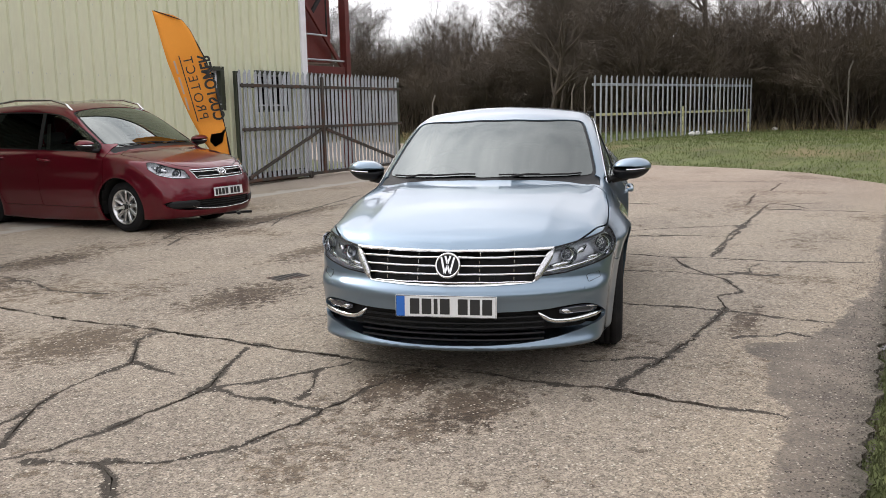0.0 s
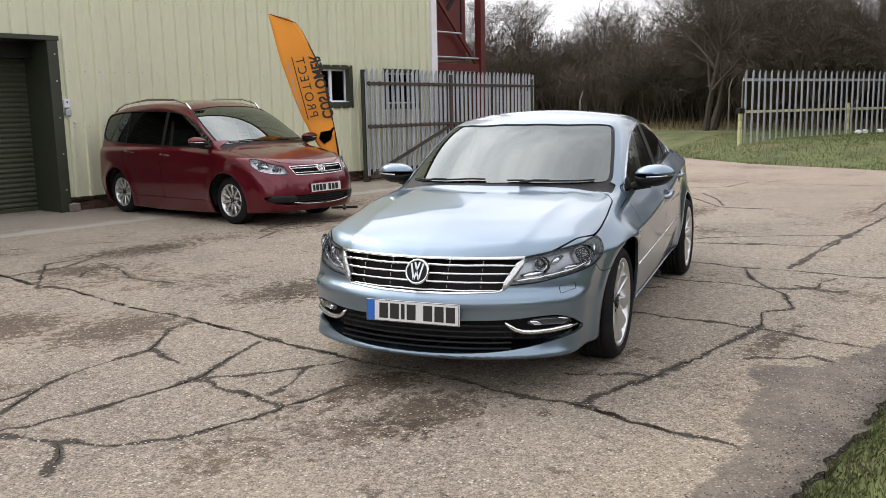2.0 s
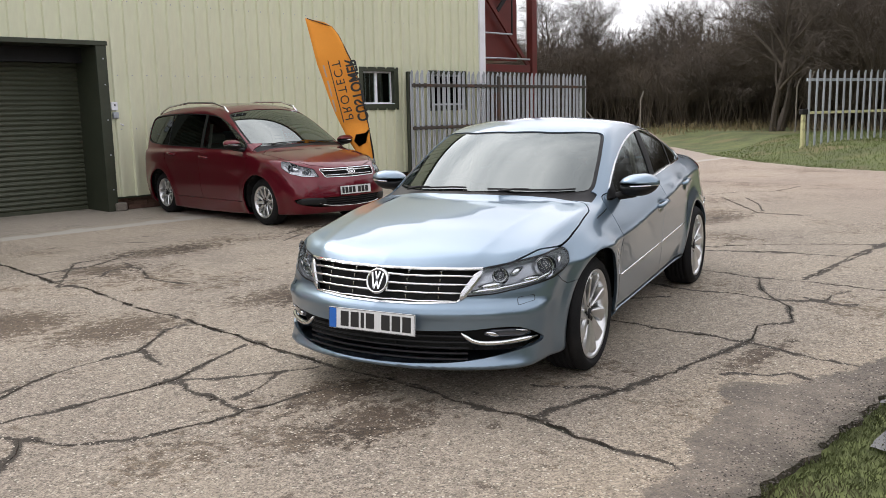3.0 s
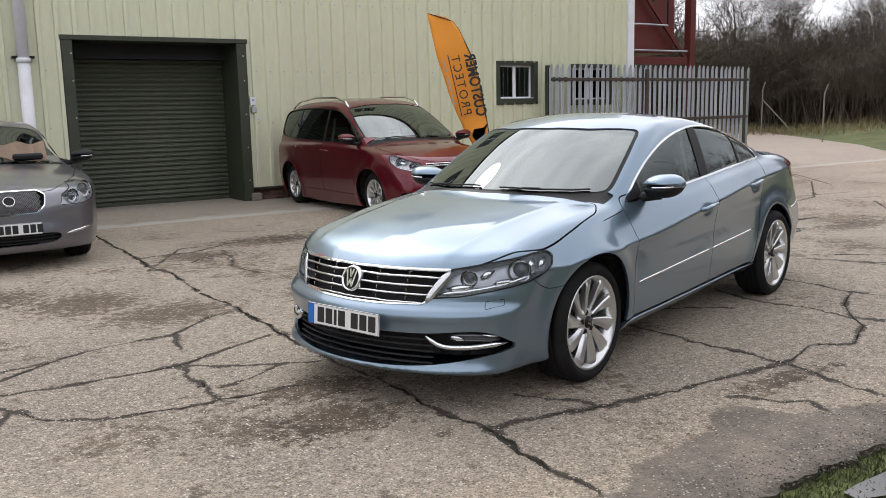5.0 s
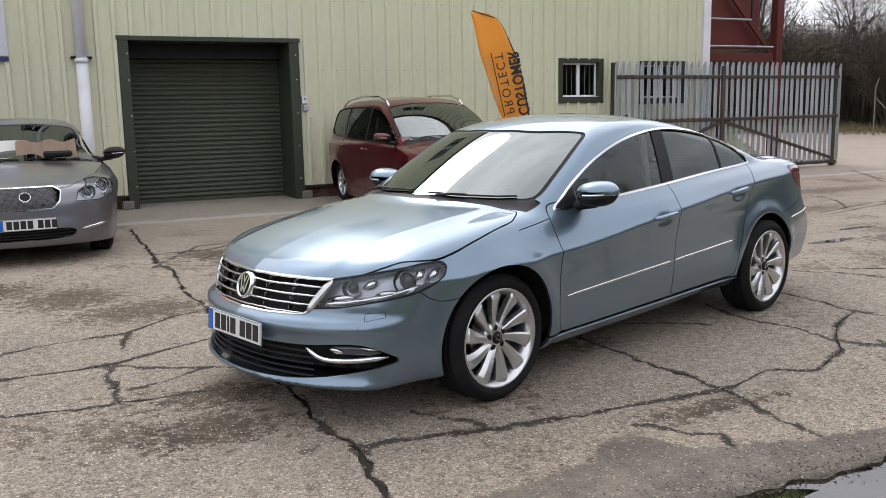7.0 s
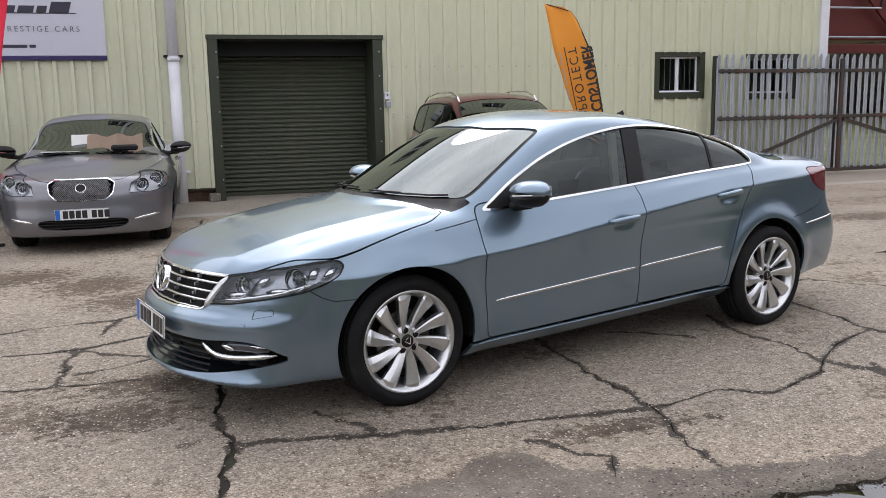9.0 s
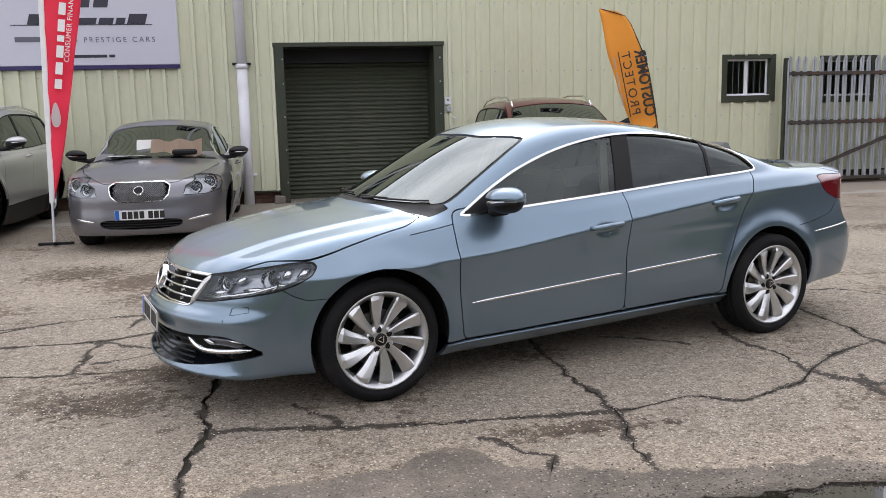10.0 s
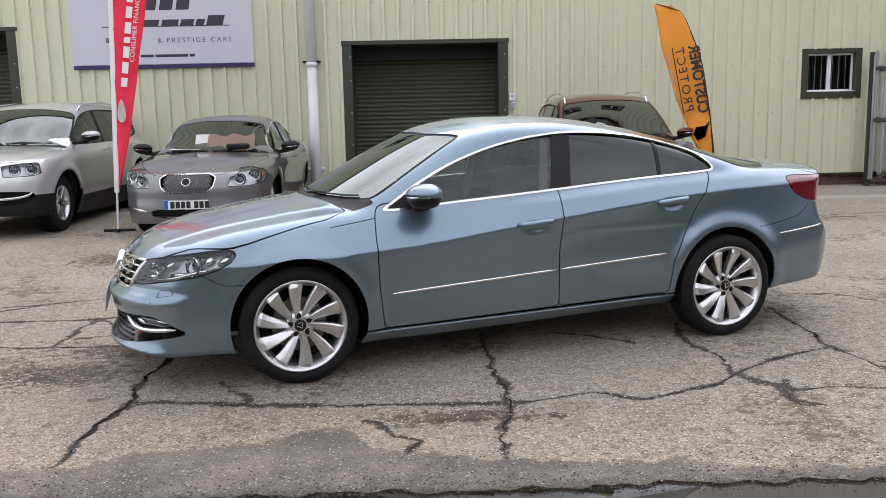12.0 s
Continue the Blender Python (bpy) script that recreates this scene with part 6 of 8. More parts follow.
# concrete stub blocks at the door jambs
for x in (4.33, 7.24):
    tagged(part("kerb_block", box(bmesh.new(), (x - 0.09, WALL_Y - 0.1, 0), (x + 0.09, WALL_Y + 0.12, 0.13), 0.015), CONCRETE, None), "small rough concrete block at the door jamb", "block")


def downpipe(x, r, z1, joint, label, y):
    dp = tagged(new("downpipe"), label, "pipe")
    part("pipe", tube(bmesh.new(), [(x, y, 0.0), (x, y, joint)], r, 16), WHITE_PVC, dp, "", True)
    part("pipe", tube(bmesh.new(), [(x, y, joint), (x, y, z1)], r * 0.94, 16), WHITE_PVC, dp, "", True)
    part("collar", tube(bmesh.new(), [(x, y, joint - 0.05), (x, y, joint + 0.02)], r * 1.12, 16), WHITE_PVC, dp, "", True)
    for z in (joint + 0.03, 0.5, 4.2):
        bm = bmesh.new()
        box(bm, (x - r * 1.7, y - r * 0.3, z - 0.018), (x + r * 1.7, WALL_Y, z + 0.018), 0.004)
        part("bracket", bm, BLACK if z == joint + 0.03 else WHITE_PVC, dp)


downpipe(3.82, 0.088, WALL_TOP, 2.30, "white plastic downpipe fixed to the cladding", WALL_Y - 0.1)
# white corner trim at the end of the wall
corner_trim = tagged(part("trim", box(bmesh.new(), (15.95, WALL_Y - 0.05, 0.0), (16.14, WALL_Y + 0.12, WALL_TOP), 0.006), WHITE_PVC, None), "white corner trim of the cladding", "trim", kind="structure")

# entry boxes beside the shutter
bx = tagged(new("entry_box"), "white switch box above a grey socket on the wall", "box")
part("cover", box(bmesh.new(), (7.215, WALL_Y - 0.06, 1.60), (7.315, WALL_Y, 1.73), 0.008), WHITE_PVC, bx)
part("button", box(bmesh.new(), (7.255, WALL_Y - 0.068, 1.665), (7.275, WALL_Y - 0.058, 1.695), 0.003), BLACK, bx)
part("socket", box(bmesh.new(), (7.235, WALL_Y - 0.075, 1.47), (7.32, WALL_Y, 1.575), 0.012), GALV, bx)
part("conduit", tube(bmesh.new(), [(7.30, WALL_Y - 0.02, 1.48), (7.32, WALL_Y - 0.025, 1.40), (7.40, WALL_Y - 0.03, 1.36)], 0.012, 8), WHITE_PVC, bx)

# sign board
sg = tagged(new("sign_board"), "pale lavender dealer sign with dark lettering and purple foot", "sign")
part("board", box(bmesh.new(), (-0.23, WALL_Y - 0.075, 2.34), (2.84, WALL_Y - 0.03, 4.1), 0.006), SIGN_WHITE, sg)
part("foot_band", box(bmesh.new(), (-0.23, WALL_Y - 0.078, 2.275), (2.84, WALL_Y - 0.03, 2.337), 0.004), SIGN_PURPLE, sg, "purple foot band")


def words(text, parent, m, size, material, name="lettering", depth=0.002, spacing=1.0, bold=0.0):
    cu = bpy.data.curves.new(name, "FONT")
    cu.body, cu.size, cu.extrude, cu.space_character = text, size, depth, spacing
    cu.align_x, cu.offset = "CENTER", bold
    ob = new(name, cu)
    dg = bpy.context.evaluated_depsgraph_get()
    me = bpy.data.meshes.new_from_object(ob.evaluated_get(dg))
    bpy.data.objects.remove(ob)
    me.materials.clear()
    me.materials.append(material)
    o = new(name, me)
    o.parent = parent
    o.matrix_basis = m
    return o


def sign_bar(x0, x1, z0, z1, material, tilt=0.0):
    bm = bmesh.new()
    box(bm, (x0, WALL_Y - 0.082, z0), (x1, WALL_Y - 0.074, z1), 0.003)
    for v in bm.verts:
        v.co.x += (v.co.z - z0) * tilt
    part("plain_bar", bm, material, sg)


words("& PRESTIGE CARS", sg, pose(1.85, WALL_Y - 0.077, 2.70, 90, 0, 0), 0.115, GREY_INK, spacing=1.45)
sign_bar(0.35, 0.95, 2.71, 2.79, GREY_INK)
for x0, x1 in ((0.55, 0.75), (0.80, 1.25), (1.30, 1.58), (1.62, 1.84), (1.88, 2.02), (2.06, 2.34)):
    sign_bar(x0, x1, 2.98, 3.08 if x0 not in (2.06, 0.55) else 3.14, SIGN_INK, 0.3)
sign_bar(0.30, 2.45, 2.965, 2.978, SIGN_INK)
for x0 in (1.0, 1.28, 1.56):
    sign_bar(x0, x0 + 0.22, 3.24, 3.42, SIGN_INK, 0.2)
for x0, x1 in ((0.92, 1.14), (1.17, 1.72), (1.75, 1.84)):
    sign_bar(x0, x1, 2.46, 2.505, SIGN_INK)

# red steel frame beyond the end of the wall
rs = tagged(new("steel_frame"), "dark red oxide steel frame with a boxed hopper", "steel frame")
part("column", box(bmesh.new(), (18.96, 13.2, 0.0), (19.15, 13.4, 7.0), 0.006), RED_OXIDE, rs)
part("column", box(bmesh.new(), (16.9, 15.2, 0.0), (17.15, 15.4, 7.0), 0.006), RED_OXIDE, rs)
part("hopper", box(bmesh.new(), (16.3, 13.45, 2.70), (18.65, 15.1, 4.6), 0.02), RED_OXIDE, rs, "dark red steel hopper")
part("beam", box(bmesh.new(), (16.3, 13.22, 2.42), (18.9, 13.38, 2.60), 0.006), RED_OXIDE, rs)
part("beam", box(bmesh.new(), (16.3, 13.22, 6.2), (18.9, 13.38, 6.4), 0.006), RED_OXIDE, rs)
part("brace", bar_between(bmesh.new(), (16.9, 13.3, 4.6), (18.9, 13.3, 2.6), 0.10, 0.06, (0, 0, 1)), RED_OXIDE, rs)
part("brace", bar_between(bmesh.new(), (18.9, 13.3, 5.2), (17.7, 13.3, 3.9), 0.09, 0.06, (0, 0, 1)), BLACK, rs)
for z in (2.75, 3.35):
    part("rail", tube(bmesh.new(), [(16.3, 13.25, z), (18.2 if z > 3 else 18.9, 13.25, z)], 0.022, 8), GALV, rs)
part("rail", tube(bmesh.new(), [(18.2, 13.25, 3.35), (18.2, 13.25, 4.4)], 0.022, 8), BLACK, rs)

# ---- palisade gate and fence ----
def pale_mesh(h, w=0.068):
    """A W-section steel pale with a pointed, splayed top."""
    xs = (-0.5, -0.3, 0.0, 0.3, 0.5)
    ys = (0.0, -0.022, -0.008, -0.022, 0.0)
    tops = (h - 0.10, h - 0.03, h, h - 0.03, h - 0.10)
    v, f = [], []
    for z in (0, 1):
        for x, y, t in zip(xs, ys, tops):
            v.append((x * w, y, 0.0 if z == 0 else t))
    f += [(i, i + 1, 6 + i, 5 + i) for i in range(4)]
    v += [(x, y + 0.005, z) for x, y, z in v]
    f += [(10 + d, 10 + c, 10 + b, 10 + a) for a, b, c, d in f]
    f += [(0, 5, 15, 10), (9, 4, 14, 19)]
    me = bpy.data.meshes.new("pale")
    me.from_pydata(v, [], f)
    me.materials.append(GALV)
    return me


def pales(parent, x0, x1, step, me, y, z, rnd):
    x = x0
    while x <= x1:
        o = new("pale", me)
        o.parent = parent
        o.matrix_basis = pose(x, y, z + rnd.uniform(-0.01, 0.01), 0, rnd.uniform(-0.5, 0.5), 0)
        x += step


rnd = random.Random(3)
PALE = pale_mesh(2.22, 0.090)
gate = empty("palisade_gate", pose(13.42, 12.10, 0, 0, 0, 1.2), "galvanised palisade gate leaf on a rusty braced frame, folded open", "gate")
pales(gate, 0.10, 6.32, 0.162, PALE, -0.05, 0.12, rnd)
for a, b in (((0.03, 0.05), (0.12, 2.30)), ((2.82, 0.08), (2.90, 2.26)), ((6.36, 0.05), (6.46, 2.20))):
    part("stile", box(bmesh.new(), (a[0], -0.03, a[1]), (b[0], 0.05, b[1]), 0.006), DARK_GREEN if a[0] != 2.82 else RUST, gate)
for z in (2.02, 1.14, 0.10):
    part("rail", box(bmesh.new(), (0.12, -0.035 if z != 0.10 else -0.02, z - 0.045), (6.36, 0.028, z + 0.045), 0.006), RUST, gate, "rusty gate rail")
# the frame lies in front of the pales, as the leaf is seen from inside
for a, b in (((0.2, 0.16), (2.8, 1.08)), ((2.95, 1.08), (6.3, 0.18))):
    part("brace", bar_between(bmesh.new(), (a[0], -0.10, a[1]), (b[0], -0.10, b[1]), 0.06, 0.04, (0, 0, 1)), RUST, gate, "rusty diagonal brace")
for z in (2.02, 1.14, 0.10):
    part("front_rail", box(bmesh.new(), (0.08, -0.115, z - 0.03), (6.42, -0.075, z + 0.03), 0.005), RUST, gate)
part("front_stile", box(bmesh.new(), (2.82, -0.13, 0.12), (2.90, -0.075, 2.24), 0.005), RUST, gate)
part("castor", lathe(bmesh.new(), [(0.02, -0.14), (0.075, -0.14), (0.085, -0.12), (0.075, -0.09), (0.02, -0.09)], 18, m=pose(2.3, 0, 0.085)), RUST, gate, "rusty castor wheel")
part("foot", box(bmesh.new(), (0.02, -0.06, 0.0), (0.10, 0.06, 0.06), 0.006), RUST, gate)
part("foot", box(bmesh.new(), (6.36, -0.06, 0.0), (6.46, 0.06, 0.06), 0.006), RUST, gate)

gp = empty("gate_post", pose(20.25, 12.55, 0), "tall galvanised gate post with one pale bolted on", "post")
part("post", box(bmesh.new(), (-0.06, -0.06, 0), (0.06, 0.06, 1.9), 0.006), GALV, gp)
o = new("pale", PALE)
o.parent = gp
o.matrix_basis = pose(0.02, -0.065, 0.12)
o2 = part("warning_paint", box(bmesh.new(), (-0.066, -0.066, 0.0), (0.066, 0.066, 0.95), 0.006), YELLOW, gp, "faded yellow paint")

fa, fb = Vector((26.72, 9.26)), Vector((36.35, 6.02))
ang = math.degrees(math.atan2(fb.y - fa.y, fb.x - fa.x))
fence = empty("palisade_fence", pose(fa.x, fa.y, 0.26, 0, 0, ang), "galvanised palisade fence panel with pointed pales on grass", "fence")
L = (fb - fa).length
me2 = pale_mesh(2.22, 0.085)
pales(fence, 0.12, L, 0.295, me2, -0.05, -0.02, rnd)
for z in (1.90, 0.95):
    part("rail", box(bmesh.new(), (0.05, -0.035, z - 0.04), (L, 0.02, z + 0.04), 0.005), GALV if z > 1.5 else YELLOW, fence, "" if z > 1.5 else "pale yellow rail")
for x in (0.0, 5.33, L):
    part("post", box(bmesh.new(), (x - 0.05, -0.02, -0.25), (x + 0.05, 0.08, 1.15 if 0 < x < L else 1.0), 0.006), YELLOW, fence, "yellow-painted post")
part("lock_box", box(bmesh.new(), (-0.16, -0.08, 0.90), (0.07, 0.05, 1.06), 0.01), BLACK, fence, "black lock box")
for i, (x, y) in enumerate(((31.9, 7.25), (32.3, 7.15), (33.0, 6.85), (37.6, 5.2))):
    bm = bmesh.new()
    bmesh.ops.create_icosphere(bm, subdivisions=2, radius=0.13)
    r2 = random.Random(i)
    for v in bm.verts:
        v.co *= r2.uniform(0.6, 1.15)
        v.co.z *= 0.75
    z = float(land(np.array(x), np.array(y)))
    ob = part("litter", bm, PAPER, None)
    ob.matrix_basis = pose(x, y, z + 0.06)
    tagged(ob, "crumpled white litter bag on the grass", "litter", "litter")


def boundary_post(x, y, h, cranked):
    z = float(land(np.array(x), np.array(y)))
    b = empty("fence_post", pose(x, y, z), "weathered cranked boundary post at the wood edge", "post", "boundary posts")
    pts = [(0, 0, -0.1), (0, 0, h - 0.35), (0.01, -0.12, h)] if cranked else [(0, 0, -0.1), (0.02, 0, h)]
    part("post", tube(bmesh.new(), pts, 0.03, 6), POST, b)


for x, y, h in ((36.5, 2.5, 2.6), (35.2, 13.0, 2.1), (31.0, 17.4, 2.1), (34.5, 12.2, 2.3), (35.5, 23.4, 2.4), (37.5, 10.2, 2.3)):
    boundary_post(x, y, h, True)
# sloping strut by the far post
part("strut", tube(bmesh.new(), [(35.5, 23.4, 1.6), (36.4, 22.4, 0.1)], 0.03, 6), POST, bpy.data.objects["fence_post.004"]).matrix_basis = bpy.data.objects["fence_post.004"].matrix_basis.inverted()

# ---- bare woods ----
def bare_tree(seed, height, trunk, spread, levels, kids, twig_len, droop=0.0, stems=1, thick=1.0):
    """Points and faces of a leafless tree: tapered limbs that fork down to fine twigs."""
    r = random.Random(seed)
    verts, faces = [], []
    trunk_faces = []

    def limb(p, d, length, rad, sides, bend, out):
        n = 5 if length > 1.5 else 3 if sides > 2 else 2
        ref = d.orthogonal().normalized()
        rings, pts = [], []
        q, dd = p.copy(), d.copy()
        for i in range(n + 1):
            t = i / n
            rr = rad * (1 - (0.62 if sides > 2 else 0.85) * t)
            ref = (ref - dd * ref.dot(dd)).normalized()
            o = dd.cross(ref)
            base = len(verts)
            for k in range(sides):
                a = 2 * math.pi * k / sides
                verts.append(q + (ref * math.cos(a) + o * math.sin(a)) * rr)
            rings.append(base)
            pts.append((q.copy(), dd.copy(), rr))
            dd = (dd + Vector((r.uniform(-1, 1), r.uniform(-1, 1), r.uniform(-0.6, 0.8) - droop)) * bend).normalized()
            q = q + dd * length / n
        for a, b in zip(rings, rings[1:]):
            for k in range(sides if sides > 2 else 1):
                out.append((a + k, a + (k + 1) % sides, b + (k + 1) % sides, b + k))
        return pts

    def grow(p, d, length, rad, level):
        sides = 7 if level == 0 else 5 if level == 1 else 3 if level < levels else 2
        pts = limb(p, d, length, rad, sides, 0.10 if level == 0 else 0.20, trunk_faces if level == 0 else faces)
        if level >= levels:
            return
        for k in range(kids[level]):
            t = r.uniform(0.25, 1.0) if level else r.uniform(0.3, 1.0)
            i = min(int(t * (len(pts) - 1)), len(pts) - 2)
            f = t * (len(pts) - 1) - i
            base = pts[i][0].lerp(pts[i + 1][0], f)
            dd = pts[i][1]
            side = dd.orthogonal()
            side.rotate(Matrix.Rotation(r.uniform(0, 6.283), 3, dd))
            nd = (dd * r.uniform(0.5, 1.0) + side.normalized() * spread * r.uniform(0.7, 1.3) + Vector((0, 0, 0.15))).normalized()
            ll = length * r.uniform(0.42, 0.66) if level < levels - 1 else twig_len * r.uniform(0.6, 1.4)
            grow(base, nd, ll, max(pts[i][2] * r.uniform(0.45, 0.62), 0.006 * thick), level + 1)

    for s in range(stems):
        a = r.uniform(0, 6.283)
        off = Vector((math.cos(a), math.sin(a), 0)) * (0.35 * (stems > 1))
        lean = Vector((math.cos(a) * 0.28 * (stems > 1) + r.uniform(-0.08, 0.08), math.sin(a) * 0.28 * (stems > 1) + r.uniform(-0.08, 0.08), 1)).normalized()
        grow(off + Vector((0, 0, -0.15)), lean, height * r.uniform(0.6, 0.75), trunk * (1 if s == 0 else 0.7), 0)
    return verts, trunk_faces, faces


def tree_mesh(name, material, *a, **k):
    v, f0, f1 = bare_tree(*a, **k)
    v = np.array([tuple(x) for x in v])
    made = []
    for nm, f, mt in (("trunk", f0, BARK), ("crown", f1, material)):
        u, inv = np.unique(np.array([i for q in f for i in q]), return_inverse=True)
        c = np.cumsum([0] + [len(q) for q in f])
        me = bpy.data.meshes.new(nm)
        me.from_pydata(v[u].tolist(), [], [tuple(int(i) for i in inv[a0:a1]) for a0, a1 in zip(c, c[1:])])
        me.materials.append(mt)
        made.append(me)
    return made


TALL = [tree_mesh("limbs", BARK, 11 + i, 11.0, 0.15, 0.75, 4, (10, 8, 6, 7), 0.75, thick=1.05) for i in range(3)]
SHRUB = [tree_mesh("stems", TWIG, 31 + i, 4.6, 0.045, 0.65, 3, (8, 8, 9), 0.7, stems=5, thick=1.0) for i in range(4)]
OAK = tree_mesh("limbs", BARK, 77, 9.5, 0.24, 1.0, 4, (11, 8, 7, 7), 0.8, droop=0.05, stems=3, thick=1.15)


def plant(kind, me, x, y, scale, turn, label, category, group, wide=1.0):
    z = float(land(np.array(x), np.array(y)))
    t = empty(kind, pose(x, y, z - 0.05, 0, 0, turn), label, category, group)
    for nm, data in zip(("trunk", "crown"), me):
        ob = new(nm, data)
        ob.parent = t
        ob.matrix_basis = Matrix.Diagonal((scale * wide, scale * wide, scale, 1))
    return t


plant("tree", OAK, 36.6, 14.6, 0.92, 40, "broad bare multi-stemmed tree at the wood edge", "tree", "bare trees")
rt = random.Random(9)
for i in range(50):
    u = rt.uniform(0, 1)
    x, y = 38 + rt.uniform(0, 26), -8 + u * 62
    if y > 22 and x < 44:
        x += 8
    far_off = math.hypot(x, y)
    tall = (0.105 * far_off + 1.4) / 10.5 if math.atan2(y, x) > radians(24) else rt.uniform(0.75, 1.05)
    plant("tree", rt.choice(TALL), x, y, tall * rt.uniform(0.75, 1.12), rt.uniform(0, 360), "slender bare woodland tree without leaves", "tree", "bare trees")
for i in range(16):
    x = rt.uniform(33, 52)
    plant("tree", rt.choice(TALL), x, x * rt.uniform(0.86, 1.25), rt.uniform(0.95, 1.25), rt.uniform(0, 360), "slender bare woodland tree without leaves", "tree", "bare trees")
for i in range(78):
    x, y = 36.5 + abs(rt.gauss(0, 3.2)), -7 + rt.uniform(0, 60)
    if 13 < y < 30 and x < 41:
        x = 41.5 + rt.uniform(0, 5)
    plant("shrub", rt.choice(SHRUB), x, y, rt.uniform(0.75, 1.25), rt.uniform(0, 360), "tangled bare brown thicket shrub", "shrub", "thicket", rt.uniform(1.0, 1.5))
# the wood goes on round the yard, behind the camera
for i in range(34):
    a = radians(rt.uniform(-40, -8))
    d = rt.uniform(19, 34)
    plant("tree", rt.choice(TALL), 6 + d * math.cos(a), d * math.sin(a) - 1, rt.uniform(0.7, 1.0), rt.uniform(0, 360), "slender bare woodland tree without leaves", "tree", "bare trees")
for i in range(30):
    a = radians(rt.uniform(-40, -8))
    d = rt.uniform(17, 24)
    plant("shrub", rt.choice(SHRUB), 6 + d * math.cos(a), d * math.sin(a) - 1, rt.uniform(0.8, 1.2), rt.uniform(0, 360), "tangled bare brown thicket shrub", "shrub", "thicket", 1.4)
for i in range(18):
    plant("tree", rt.choice(TALL), -22 + i * 3.6 + rt.uniform(-0.8, 0.8), -17 - rt.uniform(0, 9), rt.uniform(0.7, 1.0), rt.uniform(0, 360), "slender bare woodland tree without leaves", "tree", "bare trees")
for i in range(20):
    plant("shrub", rt.choice(SHRUB), -22 + i * 3.1 + rt.uniform(-0.8, 0.8), -15.5 - rt.uniform(0, 4), rt.uniform(0.8, 1.2), rt.uniform(0, 360), "tangled bare brown thicket shrub", "shrub", "thicket", 1.4)


def thicket(name, spots, material, label, height, seed, width=0.02):
    """Countless upright twigs as thin three-sided stalks."""
    r = np.random.RandomState(seed)
    n = len(spots)
    x, y = spots[:, 0], spots[:, 1]
    z = land(x, y)
    h = height * r.uniform(0.45, 1.1, n)
    h = np.where((np.arctan2(y, x) > radians(24)) & (np.arctan2(y, x) < radians(37)), np.minimum(h, np.hypot(x, y) * 0.088 + 1.4), h)
    lean = r.normal(0, 0.28, (n, 2)) * h[:, None]
    w = width * r.uniform(0.6, 1.5, n)
    a = r.uniform(0, 6.283, n)
    c, s = np.cos(a) * w, np.sin(a) * w
    mid = np.stack([x + lean[:, 0] * 0.4 + r.normal(0, 0.1, n), y + lean[:, 1] * 0.4 + r.normal(0, 0.1, n), z + h * 0.55], 1)
    v = np.stack([np.stack([x - c, y - s, z - 0.1], 1), np.stack([x + c, y + s, z - 0.1], 1),
                  mid + np.stack([c, s, h * 0], 1) * 0.7, mid - np.stack([c, s, h * 0], 1) * 0.7,
                  np.stack([x + lean[:, 0], y + lean[:, 1], z + h], 1)], 1).reshape(-1, 3)
    i = np.arange(n)[:, None] * 5
    f = [tuple(q) for q in (i + np.array([0, 1, 2, 3]))] + [tuple(q) for q in (i + np.array([3, 2, 4]))]
    return tagged(mesh_ob(name, v, f, material), label, "undergrowth", kind="stuff")


rs_ = np.random.RandomState(4)
n = 26000
sp = np.stack([39 + rs_.uniform(0, 1, n) ** 1.3 * 22, -10 + rs_.uniform(0, 1, n) * 66], 1)
sp[(sp[:, 1] > 14) & (sp[:, 1] < 30) & (sp[:, 0] < 42), 0] += 5
thicket("undergrowth", sp, TWIG, "dense brown leafless undergrowth", 3.6, 1, 0.028)
sp = np.stack([52 + rs_.uniform(0, 1, 16000) * 25, -22 + rs_.uniform(0, 1, 16000) * 95], 1)
thicket("far_wood", sp, TWIG, "dense far brown woodland", 7.5, 2, 0.045)
sp = np.stack([-28 + rs_.uniform(0, 1, 9000) * 76, -27 + rs_.uniform(0, 1, 9000) * 10], 1)
thicket("undergrowth", sp, TWIG, "dense brown leafless undergrowth", 3.4, 3, 0.035)
a, d = np.radians(rs_.uniform(-42, -6, 11000)), rs_.uniform(18, 34, 11000)
thicket("undergrowth", np.stack([6 + d * np.cos(a), d * np.sin(a) - 1], 1), TWIG, "dense brown leafless undergrowth", 3.6, 7, 0.035)
sp = np.stack([35.5 + rs_.uniform(0, 1, 5000) * 6, -6 + rs_.uniform(0, 1, 5000) * 45], 1)
sp = sp[~((sp[:, 1] > 11) & (sp[:, 1] < 22) & (sp[:, 0] < 36))]
thicket("dry_grass", sp, DRY, "pale dry grass at the wood edge", 0.5, 6, 0.012)


